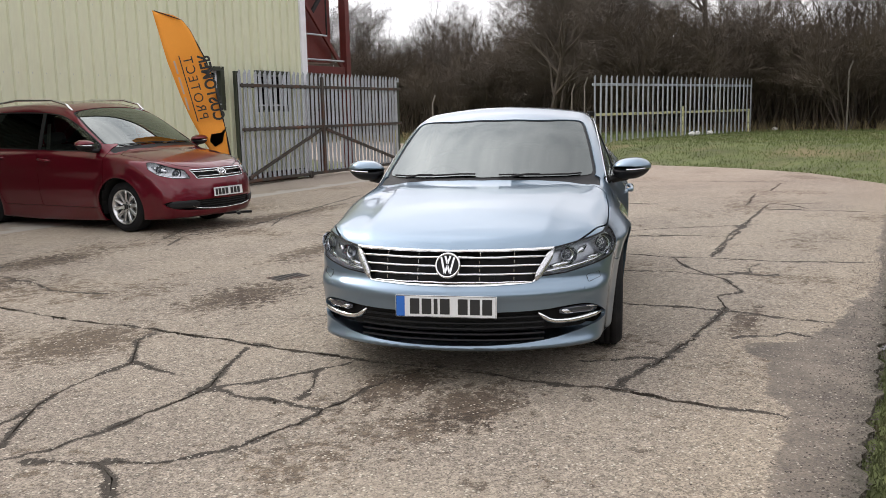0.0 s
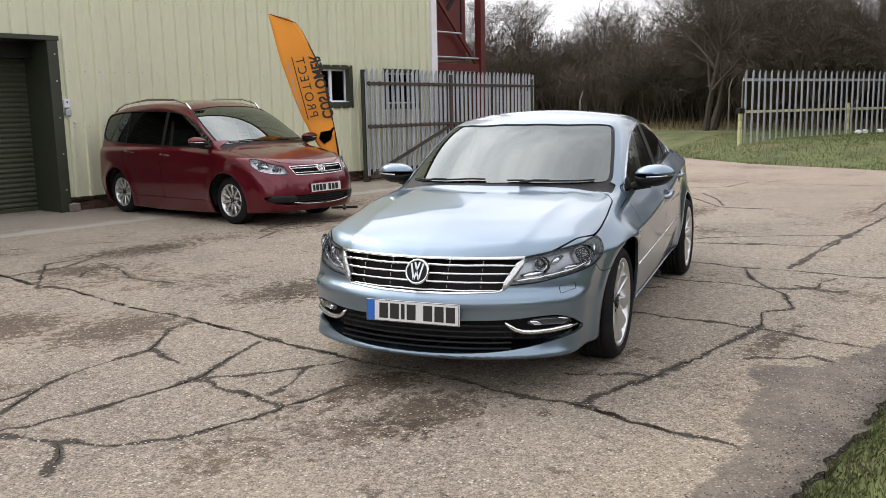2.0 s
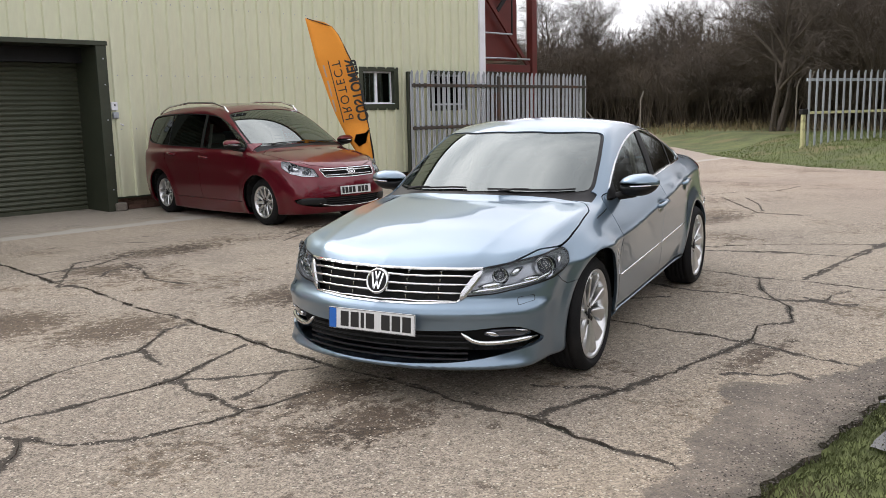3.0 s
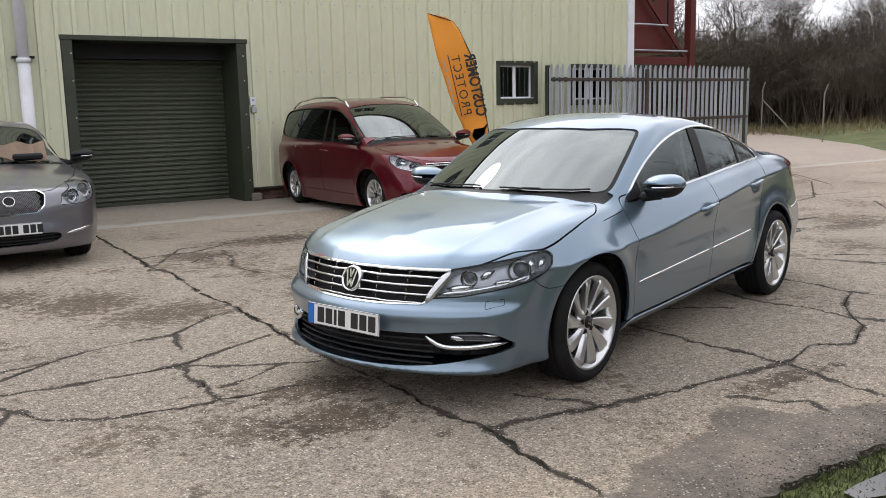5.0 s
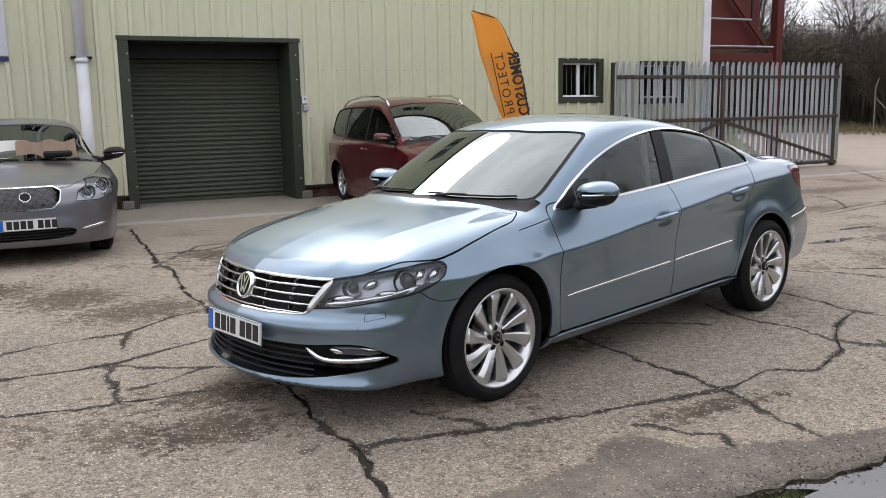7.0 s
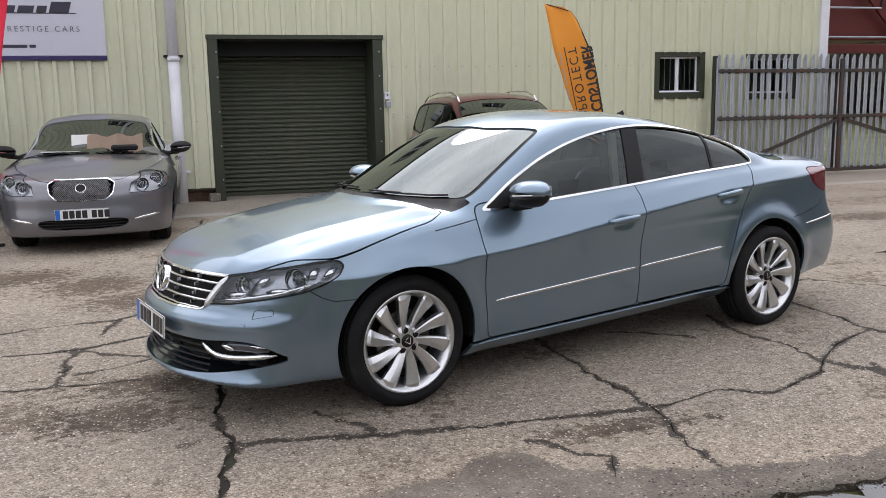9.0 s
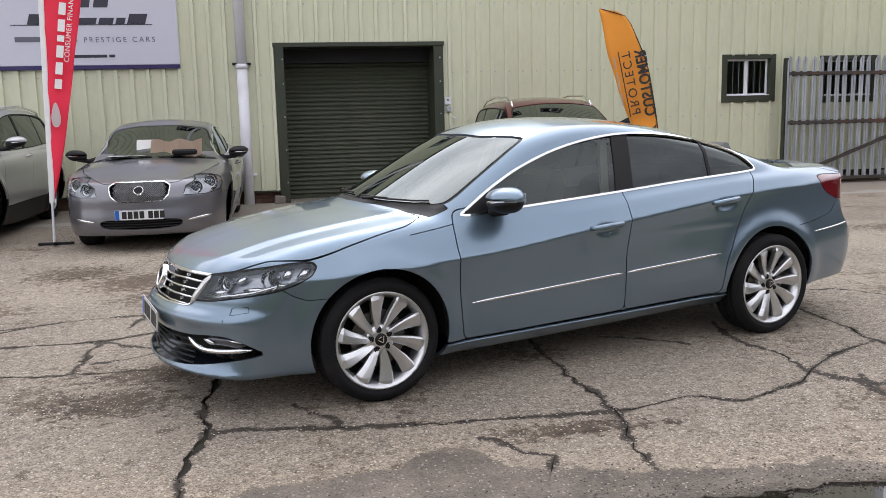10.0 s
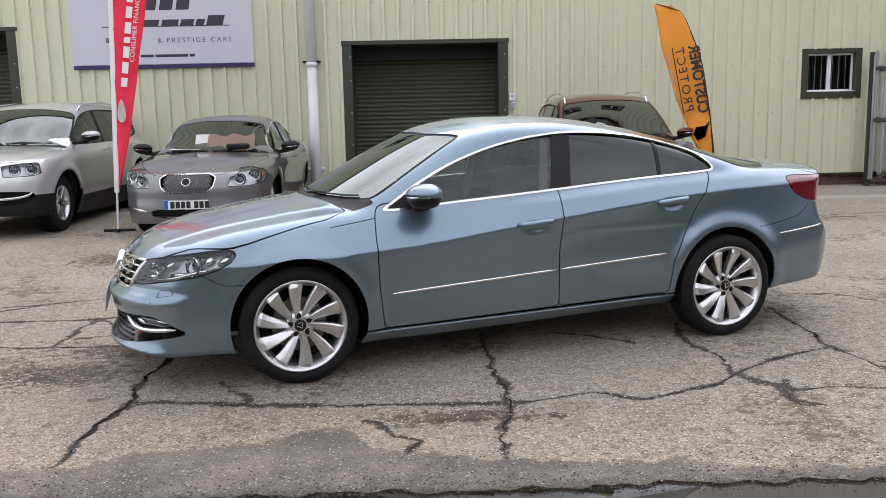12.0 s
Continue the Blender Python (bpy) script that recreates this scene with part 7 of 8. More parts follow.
# grass of the verges: tufts near the path, short and thin
def blades(name, x, y, h, seed, w, material=BLADES):
    r = np.random.RandomState(seed)
    n = len(x)
    z = land(x, y)
    a = r.uniform(0, 6.283, n)
    c, s = np.cos(a), np.sin(a)
    hh = h * r.uniform(0.4, 1.3, n)
    ww = w * r.uniform(0.6, 1.4, n)
    le = r.uniform(0.2, 1.1, n) * hh
    v = np.stack([np.stack([x - s * ww, y + c * ww, z - 0.005], 1), np.stack([x + s * ww, y - c * ww, z - 0.005], 1),
                  np.stack([x + c * le * 0.4 + s * ww * 0.6, y + s * le * 0.4 - c * ww * 0.6, z + hh * 0.7], 1),
                  np.stack([x + c * le, y + s * le, z + hh], 1)], 1).reshape(-1, 3)
    i = np.arange(n)[:, None] * 4
    return tagged(mesh_ob(name, v, np.concatenate([i + np.array([0, 1, 2]), i + np.array([0, 2, 3])]), material), "short rough grass", "grass", kind="stuff")


gx, gy = rs_.uniform(1.5, 12, 60000), 0.30 - rs_.uniform(0, 1, 60000) ** 1.4 * 1.6
keep = gy < 0.25 + 0.03 * np.sin(gx * 3.1) * np.sin(gx * 7.7 + 1) + 0.03 * np.sin(gx * 17)
pool = ((gx - 6.45) / 1.1) ** 2 + ((gy + 0.04) / 0.33) ** 2 < 1
keep &= ~pool | (np.sin(gx * 9) * np.sin(gy * 17 + gx * 3) > 0.72)
blades("verge_grass", gx[keep], gy[keep], 0.026, 8, 0.003, VERGE)
gx, gy = rs_.uniform(10, 38, 90000), rs_.uniform(-8, 12, 90000)
inside = poly_dist(YARD, np.stack([gx, gy], 1)) > 0.0
blades("field_grass", gx[inside], gy[inside], 0.05, 9, 0.008)

# ---- the other parked cars ----
MPV = dict(
    name="people_carrier", height=1.75, res=0.03, wheelbase=2.678, hub=0.315, tyre=0.315, rim=0.215, face=0.80, arch=0.365, flare=0.018, belt=0.98,
    plan=[(-2.3, 0.80), (-1.9, 0.86), (-1.2, 0.895), (0, 0.90), (1.0, 0.895), (1.6, 0.87), (2.0, 0.80), (2.4, 0.70)],
    crease=[(-2.2, 0.92), (0, 0.86), (1.3, 0.84), (2.3, 0.80)],
    section=[(-0.75, 0.10), (-0.55, 0.05), (-0.4, 0.02), (-0.2, 0.01), (0.0, 0.0), (0.1, 0.022), (0.2, 0.06), (0.4, 0.16)],
    deck=[(-2.4, 1.05), (-1, 1.08), (0.5, 1.08), (1.1, 1.05), (1.5, 1.0), (1.85, 0.92), (2.1, 0.82), (2.3, 0.70), (2.5, 0.55)],
    crown=[(0, 0), (0.4, 0.10), (0.7, 0.35), (1.0, 0.95), (1.3, 1.6)], crown_depth=0.11,
    nose=[(0.1, 2.2), (0.22, 2.29), (0.3, 2.32), (0.5, 2.32), (0.62, 2.29), (0.72, 2.24), (0.82, 2.15), (0.95, 2.0)],
    nose_plan=[(0, 0), (0.3, 0.035), (0.55, 0.13), (0.7, 0.25), (0.82, 0.42), (0.95, 0.75)],
    tail=[(0.1, -2.0), (0.4, -2.10), (0.7, -2.10), (1.0, -2.05), (1.3, -1.98), (1.6, -1.85)],
    tail_plan=[(0, 0), (0.4, 0.02), (0.65, 0.08), (0.8, 0.18), (0.95, 0.4)],
    floor=[(-2.5, 0.25), (-1.9, 0.18), (1.9, 0.17), (2.5, 0.2)],
    cabin=[(-2.6, 1.30), (-1.95, 1.52), (-1.5, 1.62), (-0.8, 1.665), (-0.2, 1.66), (0.25, 1.61), (0.6, 1.475), (1.0, 1.25), (1.4, 1.02), (1.6, 0.9)],
    bow=0.22, roof_x=-0.3, roof_crown=0.05, cab_floor=0.8,
    cab_half=[(-2.3, 0.78), (-1.8, 0.83), (-0.5, 0.86), (0.5, 0.855), (1.1, 0.82), (1.5, 0.74)],
    lean=0.22, lean2=0.10, lean_k=0.95, k_edge=0.05, k_nose=0.06, k_roof=0.08, k_belt=0.03,
    windows=[(1.12, 1.0), (0.5, 1.01), (-0.4, 1.03), (-1.2, 1.05), (-1.86, 1.09), (-1.80, 1.42), (-1.70, 1.50), (-0.8, 1.53), (0.1, 1.50), (0.38, 1.42), (0.72, 1.25)],
    trim=0.012, bright=False,
    pillar=[(-0.10, 0.9), (-0.10, 1.7), (-0.17, 1.7), (-0.17, 0.9)], divider=[(-1.12, 1.7), (-1.12, 0.9)],
    door_front=[(1.12, 1.1), (1.10, 0.60), (1.0, 0.30), (-0.13, 0.30), (-0.13, 1.1)],
    door_rear=[(-0.13, 1.1), (-0.13, 0.30), (-0.90, 0.30), (-0.98, 0.60), (-1.12, 0.85), (-1.12, 1.1)],
    bonnet=[(2.17, -0.1), (2.17, 0.0), (2.14, 0.3), (2.02, 0.52), (1.75, 0.70), (1.30, 0.76), (1.24, 0.6), (1.34, 0.3), (1.36, -0.1)],
    screen=[(1.30, -0.1), (1.30, 0.0), (1.25, 0.35), (1.14, 0.66), (1.06, 0.73), (0.7, 0.69), (0.34, 0.62), (0.36, 0.5), (0.42, 0.0), (0.42, -0.1)],
    cowl=[(1.37, -0.1), (1.34, 0.4), (1.2, 0.76), (1.05, 0.76), (1.1, -0.1)],
    headlamp=[(-1.36, 0.665), (-1.28, 0.765), (-1.1, 0.81), (-0.93, 0.865), (-0.84, 0.87), (-0.86, 0.79), (-0.98, 0.715), (-1.15, 0.675)],
    frame_w=0.007, bar_w=0.006, grille=[(-0.1, 0.765), (0.45, 0.765), (0.41, 0.655), (-0.1, 0.645)], bars=[0.68, 0.735], bar_half=[0.40, 0.43],
    intake=[(-0.1, 0.40), (0.40, 0.40), (0.72, 0.40), (0.78, 0.36), (0.68, 0.29), (0.40, 0.265), (-0.1, 0.26)], slats=[0.29, 0.32, 0.35, 0.375],
    taillamp=[(-1.92, 1.08), (-1.92, 0.85), (-2.3, 0.85), (-2.3, 1.08)],
    handles=[(0.02, 0.90), (-0.90, 0.93)], mirror=(0.93, 0.99, 1.09), mirror_base=(1.0, 1.02), plate=(0.48, 2.325), plate_tilt=4, badge=(0.715, 0.06),
    lamp_eyes=[(-1.02, 0.775, 0.05), (-1.2, 0.725, 0.042)], lamp_blades=(([(-1.33, 0.68), (-1.1, 0.69), (-0.9, 0.75)], 0.012), ([(-1.1, 0.77), (-0.9, 0.83)], 0.02)), housing=SOFT_REFLECTOR,
    wipers=((0.05, 0.62), (-0.62, -0.02)), wiper_x=(1.29, 1.24, 1.18, 1.10))
mpv, shm = build_car(MPV, pose(8.385, 10.13, 0, 0, 0, -90), RED_PAINT, "dark red metallic people carrier parked by the clad wall", 10, 0.0, "bar",
                     (0.04, 0.05, 0.05, 0.05, " ", 0.05, 0.05, 0.05), False)
for sgn in (1, -1):
    pts = []
    for x, h in ((0.28, 0.0), (0.18, 0.05), (-0.1, 0.075), (-0.8, 0.08), (-1.4, 0.07), (-1.62, 0.04), (-1.72, 0.0)):
        p, n = shm.surf("top", x, 0.60)
        pts.append(Vector((p[0], sgn * 0.60, p[2] + h - 0.005)))
    part("roof_rail", tube(bmesh.new(), pts, 0.016, 8), CHROME, mpv, "bright roof rail", True)
    bm = bmesh.new()
    bm_pts, ns = along(shm, "front", [(0.43, 0.35), (0.60, 0.355), (0.74, 0.345)], 0.04)
    if sgn < 0:
        bm_pts, ns = flip(bm_pts), flip(ns)
    part("bumper_insert", ribbon(bm, bm_pts, ns, 0.045, 0.006), BLACK, mpv, "black bumper insert", True)
pts, ns = along(shm, "front", [(0.0, 0.275), (0.3, 0.28), (0.50, 0.31), (0.55, 0.37)], 0.05)
for a, b in ((pts, ns), (flip(pts), flip(ns))):
    part("bright_strip", ribbon(bmesh.new(), a, b, 0.006, 0.006), CHROME, mpv, "", True)
# sale cards behind the windscreen
sale = part("price_card", box(bmesh.new(), (0, -0.20, 0), (0.008, 0.20, 0.30), 0.002), PAPER_RED, mpv, "round red price card")
bm = lathe(bmesh.new(), [(0.001, 0.004), (0.17, 0.004), (0.17, -0.004), (0.001, -0.004)], 28, axis="x")
bpy.data.objects.remove(sale)
sale = part("price_card", bm, PAPER_RED, mpv, "round red price card")
sale.matrix_basis = pose(0.86, 0.05, 1.17, 0, -25, 0)
words("3900", sale, pose(0.006, 0, -0.03, 90, 0, 90), 0.11, WHITE_INK)
sheet = part("price_sheet", box(bmesh.new(), (-0.004, -0.10, -0.14), (0.004, 0.10, 0.14)), PAPER, mpv, "white price sheet")
sheet.matrix_basis = pose(0.90, -0.20, 1.17, 0, -25, 0)
for z in (-0.08, -0.03, 0.02):
    part("plain_bar", box(bmesh.new(), (0.005, -0.07, z - 0.008), (0.006, 0.07, z + 0.008)), GREY_INK, sheet)
low_sheet = part("paper", box(bmesh.new(), (1.02, -0.42, 1.035), (1.22, -0.05, 1.041)), PAPER, mpv, "white paper on the dashboard")

SALOON_GREY = dict(
    name="executive_saloon", height=1.55, res=0.03, wheelbase=2.909, hub=0.335, tyre=0.335, rim=0.235, face=0.83, arch=0.375, flare=0.02, belt=0.93,
    plan=[(-2.6, 0.75), (-2.2, 0.86), (-1.5, 0.92), (0, 0.935), (1.2, 0.93), (1.8, 0.90), (2.2, 0.82), (2.5, 0.72)],
    crease=[(-2.5, 0.92), (0, 0.82), (1.3, 0.80), (2.4, 0.74)],
    section=[(-0.75, 0.12), (-0.55, 0.06), (-0.4, 0.03), (-0.2, 0.015), (0.0, 0.0), (0.1, 0.03), (0.2, 0.08), (0.4, 0.2)],
    deck=[(-2.6, 1.03), (-2.2, 1.08), (-1.2, 1.08), (0, 1.03), (0.8, 1.02), (1.2, 0.99), (1.6, 0.94), (2.0, 0.86), (2.25, 0.78), (2.42, 0.68), (2.55, 0.55)],
    crown=[(0, 0), (0.4, 0.10), (0.7, 0.34), (0.85, 0.55), (1.0, 0.95), (1.3, 1.6)], crown_depth=0.12,
    nose=[(0.1, 2.28), (0.2, 2.38), (0.28, 2.42), (0.5, 2.42), (0.62, 2.41), (0.72, 2.37), (0.80, 2.31), (0.9, 2.2)],
    nose_plan=[(0, 0), (0.3, 0.05), (0.5, 0.12), (0.7, 0.26), (0.82, 0.42), (0.95, 0.8)],
    tail=[(0.1, -2.4), (0.4, -2.53), (0.7, -2.54), (1.1, -2.48)],
    tail_plan=[(0, 0), (0.4, 0.04), (0.65, 0.13), (0.8, 0.28), (0.95, 0.5)],
    floor=[(-2.5, 0.28), (-1.9, 0.2), (1.9, 0.17), (2.5, 0.2)],
    cabin=[(-2.4, 0.95), (-1.8, 1.15), (-1.3, 1.31), (-0.8, 1.42), (-0.3, 1.46), (0.1, 1.445), (0.4, 1.38), (0.75, 1.20), (1.1, 1.03), (1.4, 0.88)],
    bow=0.28, roof_x=-0.3, roof_crown=0.06, cab_floor=0.78,
    cab_half=[(-2.4, 0.66), (-1.8, 0.74), (-1.0, 0.80), (0.3, 0.82), (0.9, 0.80), (1.4, 0.72)],
    lean=0.33, lean2=0.22, lean_k=0.93, k_edge=0.05, k_nose=0.06, k_roof=0.07, k_belt=0.03,
    windows=[(0.90, 0.955), (0.4, 0.97), (-0.6, 1.0), (-1.35, 1.05), (-1.45, 1.10), (-1.2, 1.26), (-0.7, 1.36), (-0.1, 1.37), (0.3, 1.30), (0.6, 1.16)], trim=0.014,
    pillar=[(-0.22, 0.9), (-0.26, 1.5), (-0.36, 1.5), (-0.32, 0.9)], divider=[(-1.1, 1.4), (-1.05, 0.9)],
    door_front=[(0.94, 1.05), (0.96, 0.7), (0.92, 0.28), (-0.25, 0.30), (-0.25, 1.05)],
    door_rear=[(-0.25, 1.05), (-0.25, 0.30), (-0.98, 0.31), (-1.05, 0.55), (-1.2, 0.85), (-1.4, 1.08)],
    bonnet=[(2.30, -0.1), (2.30, 0.0), (2.28, 0.26), (2.22, 0.42), (2.04, 0.56), (1.75, 0.70), (1.3, 0.80), (1.08, 0.72), (1.2, 0.3), (1.22, -0.1)],
    screen=[(1.19, -0.1), (1.19, 0.0), (1.13, 0.35), (1.0, 0.64), (0.9, 0.69), (0.6, 0.64), (0.32, 0.57), (0.36, 0.4), (0.42, 0.0), (0.42, -0.1)],
    cowl=[(1.24, -0.1), (1.2, 0.4), (1.05, 0.74), (0.92, 0.74), (1.0, -0.1)],
    rear_screen=[(-0.95, -0.1), (-1.0, 0.4), (-1.1, 0.54), (-1.7, 0.6), (-1.8, 0.0), (-1.8, -0.1)],
    headlamp=[(-1.47, 0.625), (-1.41, 0.72), (-1.29, 0.765), (-1.17, 0.825), (-1.02, 0.835), (-0.88, 0.80), (-0.84, 0.73), (-0.93, 0.66), (-1.2, 0.62)], housing=SOFT_REFLECTOR,
    frame_w=0.012, grille=[(-0.1, 0.785), (0.26, 0.785), (0.335, 0.74), (0.315, 0.635), (0.245, 0.565), (-0.1, 0.555)],
    intake=[(-0.1, 0.375), (0.40, 0.375), (0.46, 0.33), (0.40, 0.265), (-0.1, 0.26)], slats=[0.29, 0.32, 0.35],
    strips=[("front", [(0.50, 0.345), (0.62, 0.36), (0.76, 0.38)], 0.013)],
    seams=[("side", [(2.0, 0.70), (1.85, 0.62), (1.7, 0.6)])],
    handles=[(-0.08, 0.86), (-1.05, 0.90)], mirror=(0.72, 1.00, 1.03), mirror_base=(0.78, 0.97), plate=(0.430, 2.425), badge=(0.685, 0.055), plain_badge=True, mirror_paint=None,
    lamp_eyes=[(-1.07, 0.74, 0.065), (-1.29, 0.695, 0.052)],
    wipers=((0.05, 0.6), (-0.6, -0.02)), wiper_x=(1.17, 1.12, 1.06, 0.96))
SALOON_GREY["mirror_paint"] = BLACK
MESH = mat("mesh_grille", (0.16, 0.16, 0.165), 0.35, 0.9, 0.2, 9, 90)
xf, shx = build_car(SALOON_GREY, pose(2.885, 9.70, 0, 0, 0, -90), GREY_PAINT, "grey metallic executive saloon with card on its dashboard", 10, 0.0, "bar",
                    (0.05, 0.05, 0.05, 0.05, " ", 0.05, 0.05, 0.05), True)
bm = bmesh.new()
for k in range(-16, 17):
    for s in (1, -1):
        line = []
        for t in np.linspace(-0.102, 0.102, 5):
            y, z = k * 0.02 + s * t * 0.9, 0.671 + t
            if abs(y) < 0.29:
                p, n = shx.surf("front", abs(y), z)
                line.append((p[0] - 0.012, y, z))
        if len(line) > 1:
            tube(bm, line, 0.004, 4, False)
part("mesh_grille", bm, MESH, xf, "woven bright mesh grille")
for sgn in (1, -1):
    pts, ns = along(shx, "corner", [(-0.965, 0.775), (-0.925, 0.725)], 0.02)
    pts = [p - n * 0.01 for p, n in zip(pts, ns)]
    if sgn < 0:
        pts, ns = flip(pts), flip(ns)
    part("turn_lamp", ribbon(bmesh.new(), pts, ns, 0.032, 0.006), AMBER, xf, "amber turn lamp", True)
bm = bmesh.new()
rows = [[bm.verts.new((0.93 + 0.16 * v - 0.02 * math.sin(u * 9), -0.05 + 0.62 * u, 1.0 + 0.20 * (1 - v) + 0.02 * math.sin(u * 14))) for u in np.linspace(0, 1, 12)] for v in (0, 0.5, 1)]
for a, b in zip(rows, rows[1:]):
    for i in range(11):
        bm.faces.new((a[i], a[i + 1], b[i + 1], b[i]))
bmesh.ops.solidify(bm, geom=bm.faces[:], thickness=0.006)
part("bent_card", bm, CARD, xf, "bent brown card on the dashboard")
part("device", box(bmesh.new(), (1.08, 0.22, 1.02), (1.16, 0.52, 1.09), 0.02), BLACK, xf, "black box on the dashboard")
p1 = part("price_sheet", box(bmesh.new(), (-0.004, -0.11, -0.1), (0.004, 0.11, 0.1)), PAPER, xf, "white price sheet")
p1.matrix_basis = pose(0.92, -0.12, 1.12, 0, -25, 0)
p2 = part("paper", box(bmesh.new(), (0.9, -0.55, 1.02), (1.1, -0.1, 1.026), 0), PAPER, xf)

SUV = dict(
    name="off_road_car", height=1.85, res=0.035, wheelbase=2.855, hub=0.37, tyre=0.37, rim=0.225, face=0.85, arch=0.43, flare=0.03, belt=1.06,
    plan=[(-2.5, 0.82), (-2.0, 0.91), (0, 0.935), (1.4, 0.93), (1.9, 0.90), (2.3, 0.80), (2.5, 0.7)],
    crease=[(-2.4, 1.0), (0, 0.98), (1.3, 0.95), (2.3, 0.90)],
    section=[(-0.75, 0.10), (-0.5, 0.03), (-0.2, 0.01), (0.0, 0.0), (0.1, 0.02), (0.2, 0.06), (0.4, 0.16)],
    deck=[(-2.5, 1.15), (0, 1.15), (0.9, 1.13), (1.3, 1.11), (1.7, 1.07), (2.05, 1.0), (2.25, 0.92), (2.4, 0.8), (2.5, 0.7)],
    crown=[(0, 0), (0.4, 0.10), (0.7, 0.30), (1.0, 0.9), (1.3, 1.6)], crown_depth=0.10,
    nose=[(0.1, 2.2), (0.3, 2.33), (0.45, 2.37), (0.6, 2.37), (0.75, 2.35), (0.9, 2.29), (1.05, 2.18)],
    nose_plan=[(0, 0), (0.3, 0.03), (0.55, 0.10), (0.75, 0.22), (0.86, 0.36), (0.97, 0.7)],
    tail=[(0.1, -2.2), (0.5, -2.37), (0.8, -2.38), (1.2, -2.3), (1.7, -2.05)],
    tail_plan=[(0, 0), (0.5, 0.04), (0.75, 0.13), (0.95, 0.4)],
    floor=[(-2.5, 0.4), (-1.9, 0.27), (1.9, 0.26), (2.5, 0.32)],
    cabin=[(-2.6, 1.30), (-2.1, 1.58), (-1.6, 1.67), (-0.7, 1.71), (-0.1, 1.70), (0.3, 1.64), (0.6, 1.50), (0.95, 1.27), (1.25, 1.08), (1.5, 0.95)],
    bow=0.22, roof_x=-0.3, roof_crown=0.05, cab_floor=0.85,
    cab_half=[(-2.4, 0.80), (-1.8, 0.86), (0.4, 0.89), (1.0, 0.87), (1.4, 0.8)],
    lean=0.24, lean2=0.12, lean_k=0.95, k_edge=0.06, k_nose=0.06, k_roof=0.08, k_belt=0.03,
    windows=[(0.95, 1.10), (0, 1.10), (-1.2, 1.13), (-2.0, 1.17), (-1.9, 1.45), (-1.7, 1.55), (-0.6, 1.59), (0.05, 1.56), (0.35, 1.48), (0.65, 1.30)], trim=0.012, bright=False,
    pillar=[(-0.20, 0.9), (-0.22, 1.8), (-0.30, 1.8), (-0.28, 0.9)], divider=[(-1.2, 1.8), (-1.2, 0.9)],
    door_front=[(0.98, 1.2), (0.98, 0.8), (0.92, 0.42), (-0.24, 0.42), (-0.24, 1.2)],
    door_rear=[(-0.24, 1.2), (-0.24, 0.42), (-0.9, 0.42), (-1.05, 0.75), (-1.2, 1.0), (-1.2, 1.2)],
    bonnet=[(2.22, -0.1), (2.22, 0.0), (2.19, 0.4), (2.1, 0.62), (1.7, 0.76), (1.2, 0.80), (1.1, 0.7), (1.2, 0.3), (1.22, -0.1)],
    screen=[(1.17, -0.1), (1.17, 0.0), (1.12, 0.4), (1.0, 0.70), (0.92, 0.76), (0.6, 0.72), (0.34, 0.66), (0.38, 0.4), (0.42, 0.0), (0.42, -0.1)],
    cowl=[(1.24, -0.1), (1.2, 0.4), (1.06, 0.78), (0.9, 0.78), (1.0, -0.1)],
    headlamp=[(-1.42, 0.77), (-1.40, 0.90), (-1.2, 0.925), (-0.99, 0.93), (-0.98, 0.80), (-1.1, 0.775)],
    frame_w=0.01, grille=[(-0.1, 0.88), (0.46, 0.88), (0.42, 0.70), (-0.1, 0.69)], bars=[0.74, 0.81], bar_half=[0.42, 0.44],
    intake=[(-0.1, 0.60), (0.70, 0.60), (0.82, 0.55), (0.74, 0.45), (0.4, 0.42), (-0.1, 0.42)], slats=[0.46, 0.51, 0.56],
    strips=[("front", [(0.0, 0.50), (0.4, 0.50), (0.72, 0.52), (0.78, 0.58)], 0.014)],
    handles=[(-0.05, 1.02), (-1.0, 1.04)], mirror=(0.80, 1.05, 1.22), mirror_base=(0.86, 1.14), plate=(0.62, 2.375), badge=(0.785, 0.06), plain_badge=True,
    lamp_eyes=[(-1.10, 0.85, 0.05), (-1.28, 0.85, 0.05)], housing=SOFT_REFLECTOR,
    wipers=((0.05, 0.6), (-0.6, -0.02)), wiper_x=(1.15, 1.1, 1.06, 0.98))
suv, shs = build_car(SUV, pose(0.10, 9.93, 0, 0, 0, -90), SILVER_PAINT, "silver off-road estate car parked by the building", 5, 0.0, "bar",
                     (0.05, 0.05, 0.05, 0.05, " ", 0.05, 0.05, 0.05), True, low=(0.50,))
for sgn in (1, -1):
    pts = []
    for x, h in ((0.2, 0.0), (0.1, 0.06), (-0.8, 0.075), (-1.6, 0.06), (-1.7, 0.0)):
        p, n = shs.surf("top", x, 0.66)
        pts.append(Vector((p[0], sgn * 0.66, p[2] + h)))
    part("roof_rail", tube(bmesh.new(), pts, 0.018, 8), CHROME, suv, "bright roof rail", True)

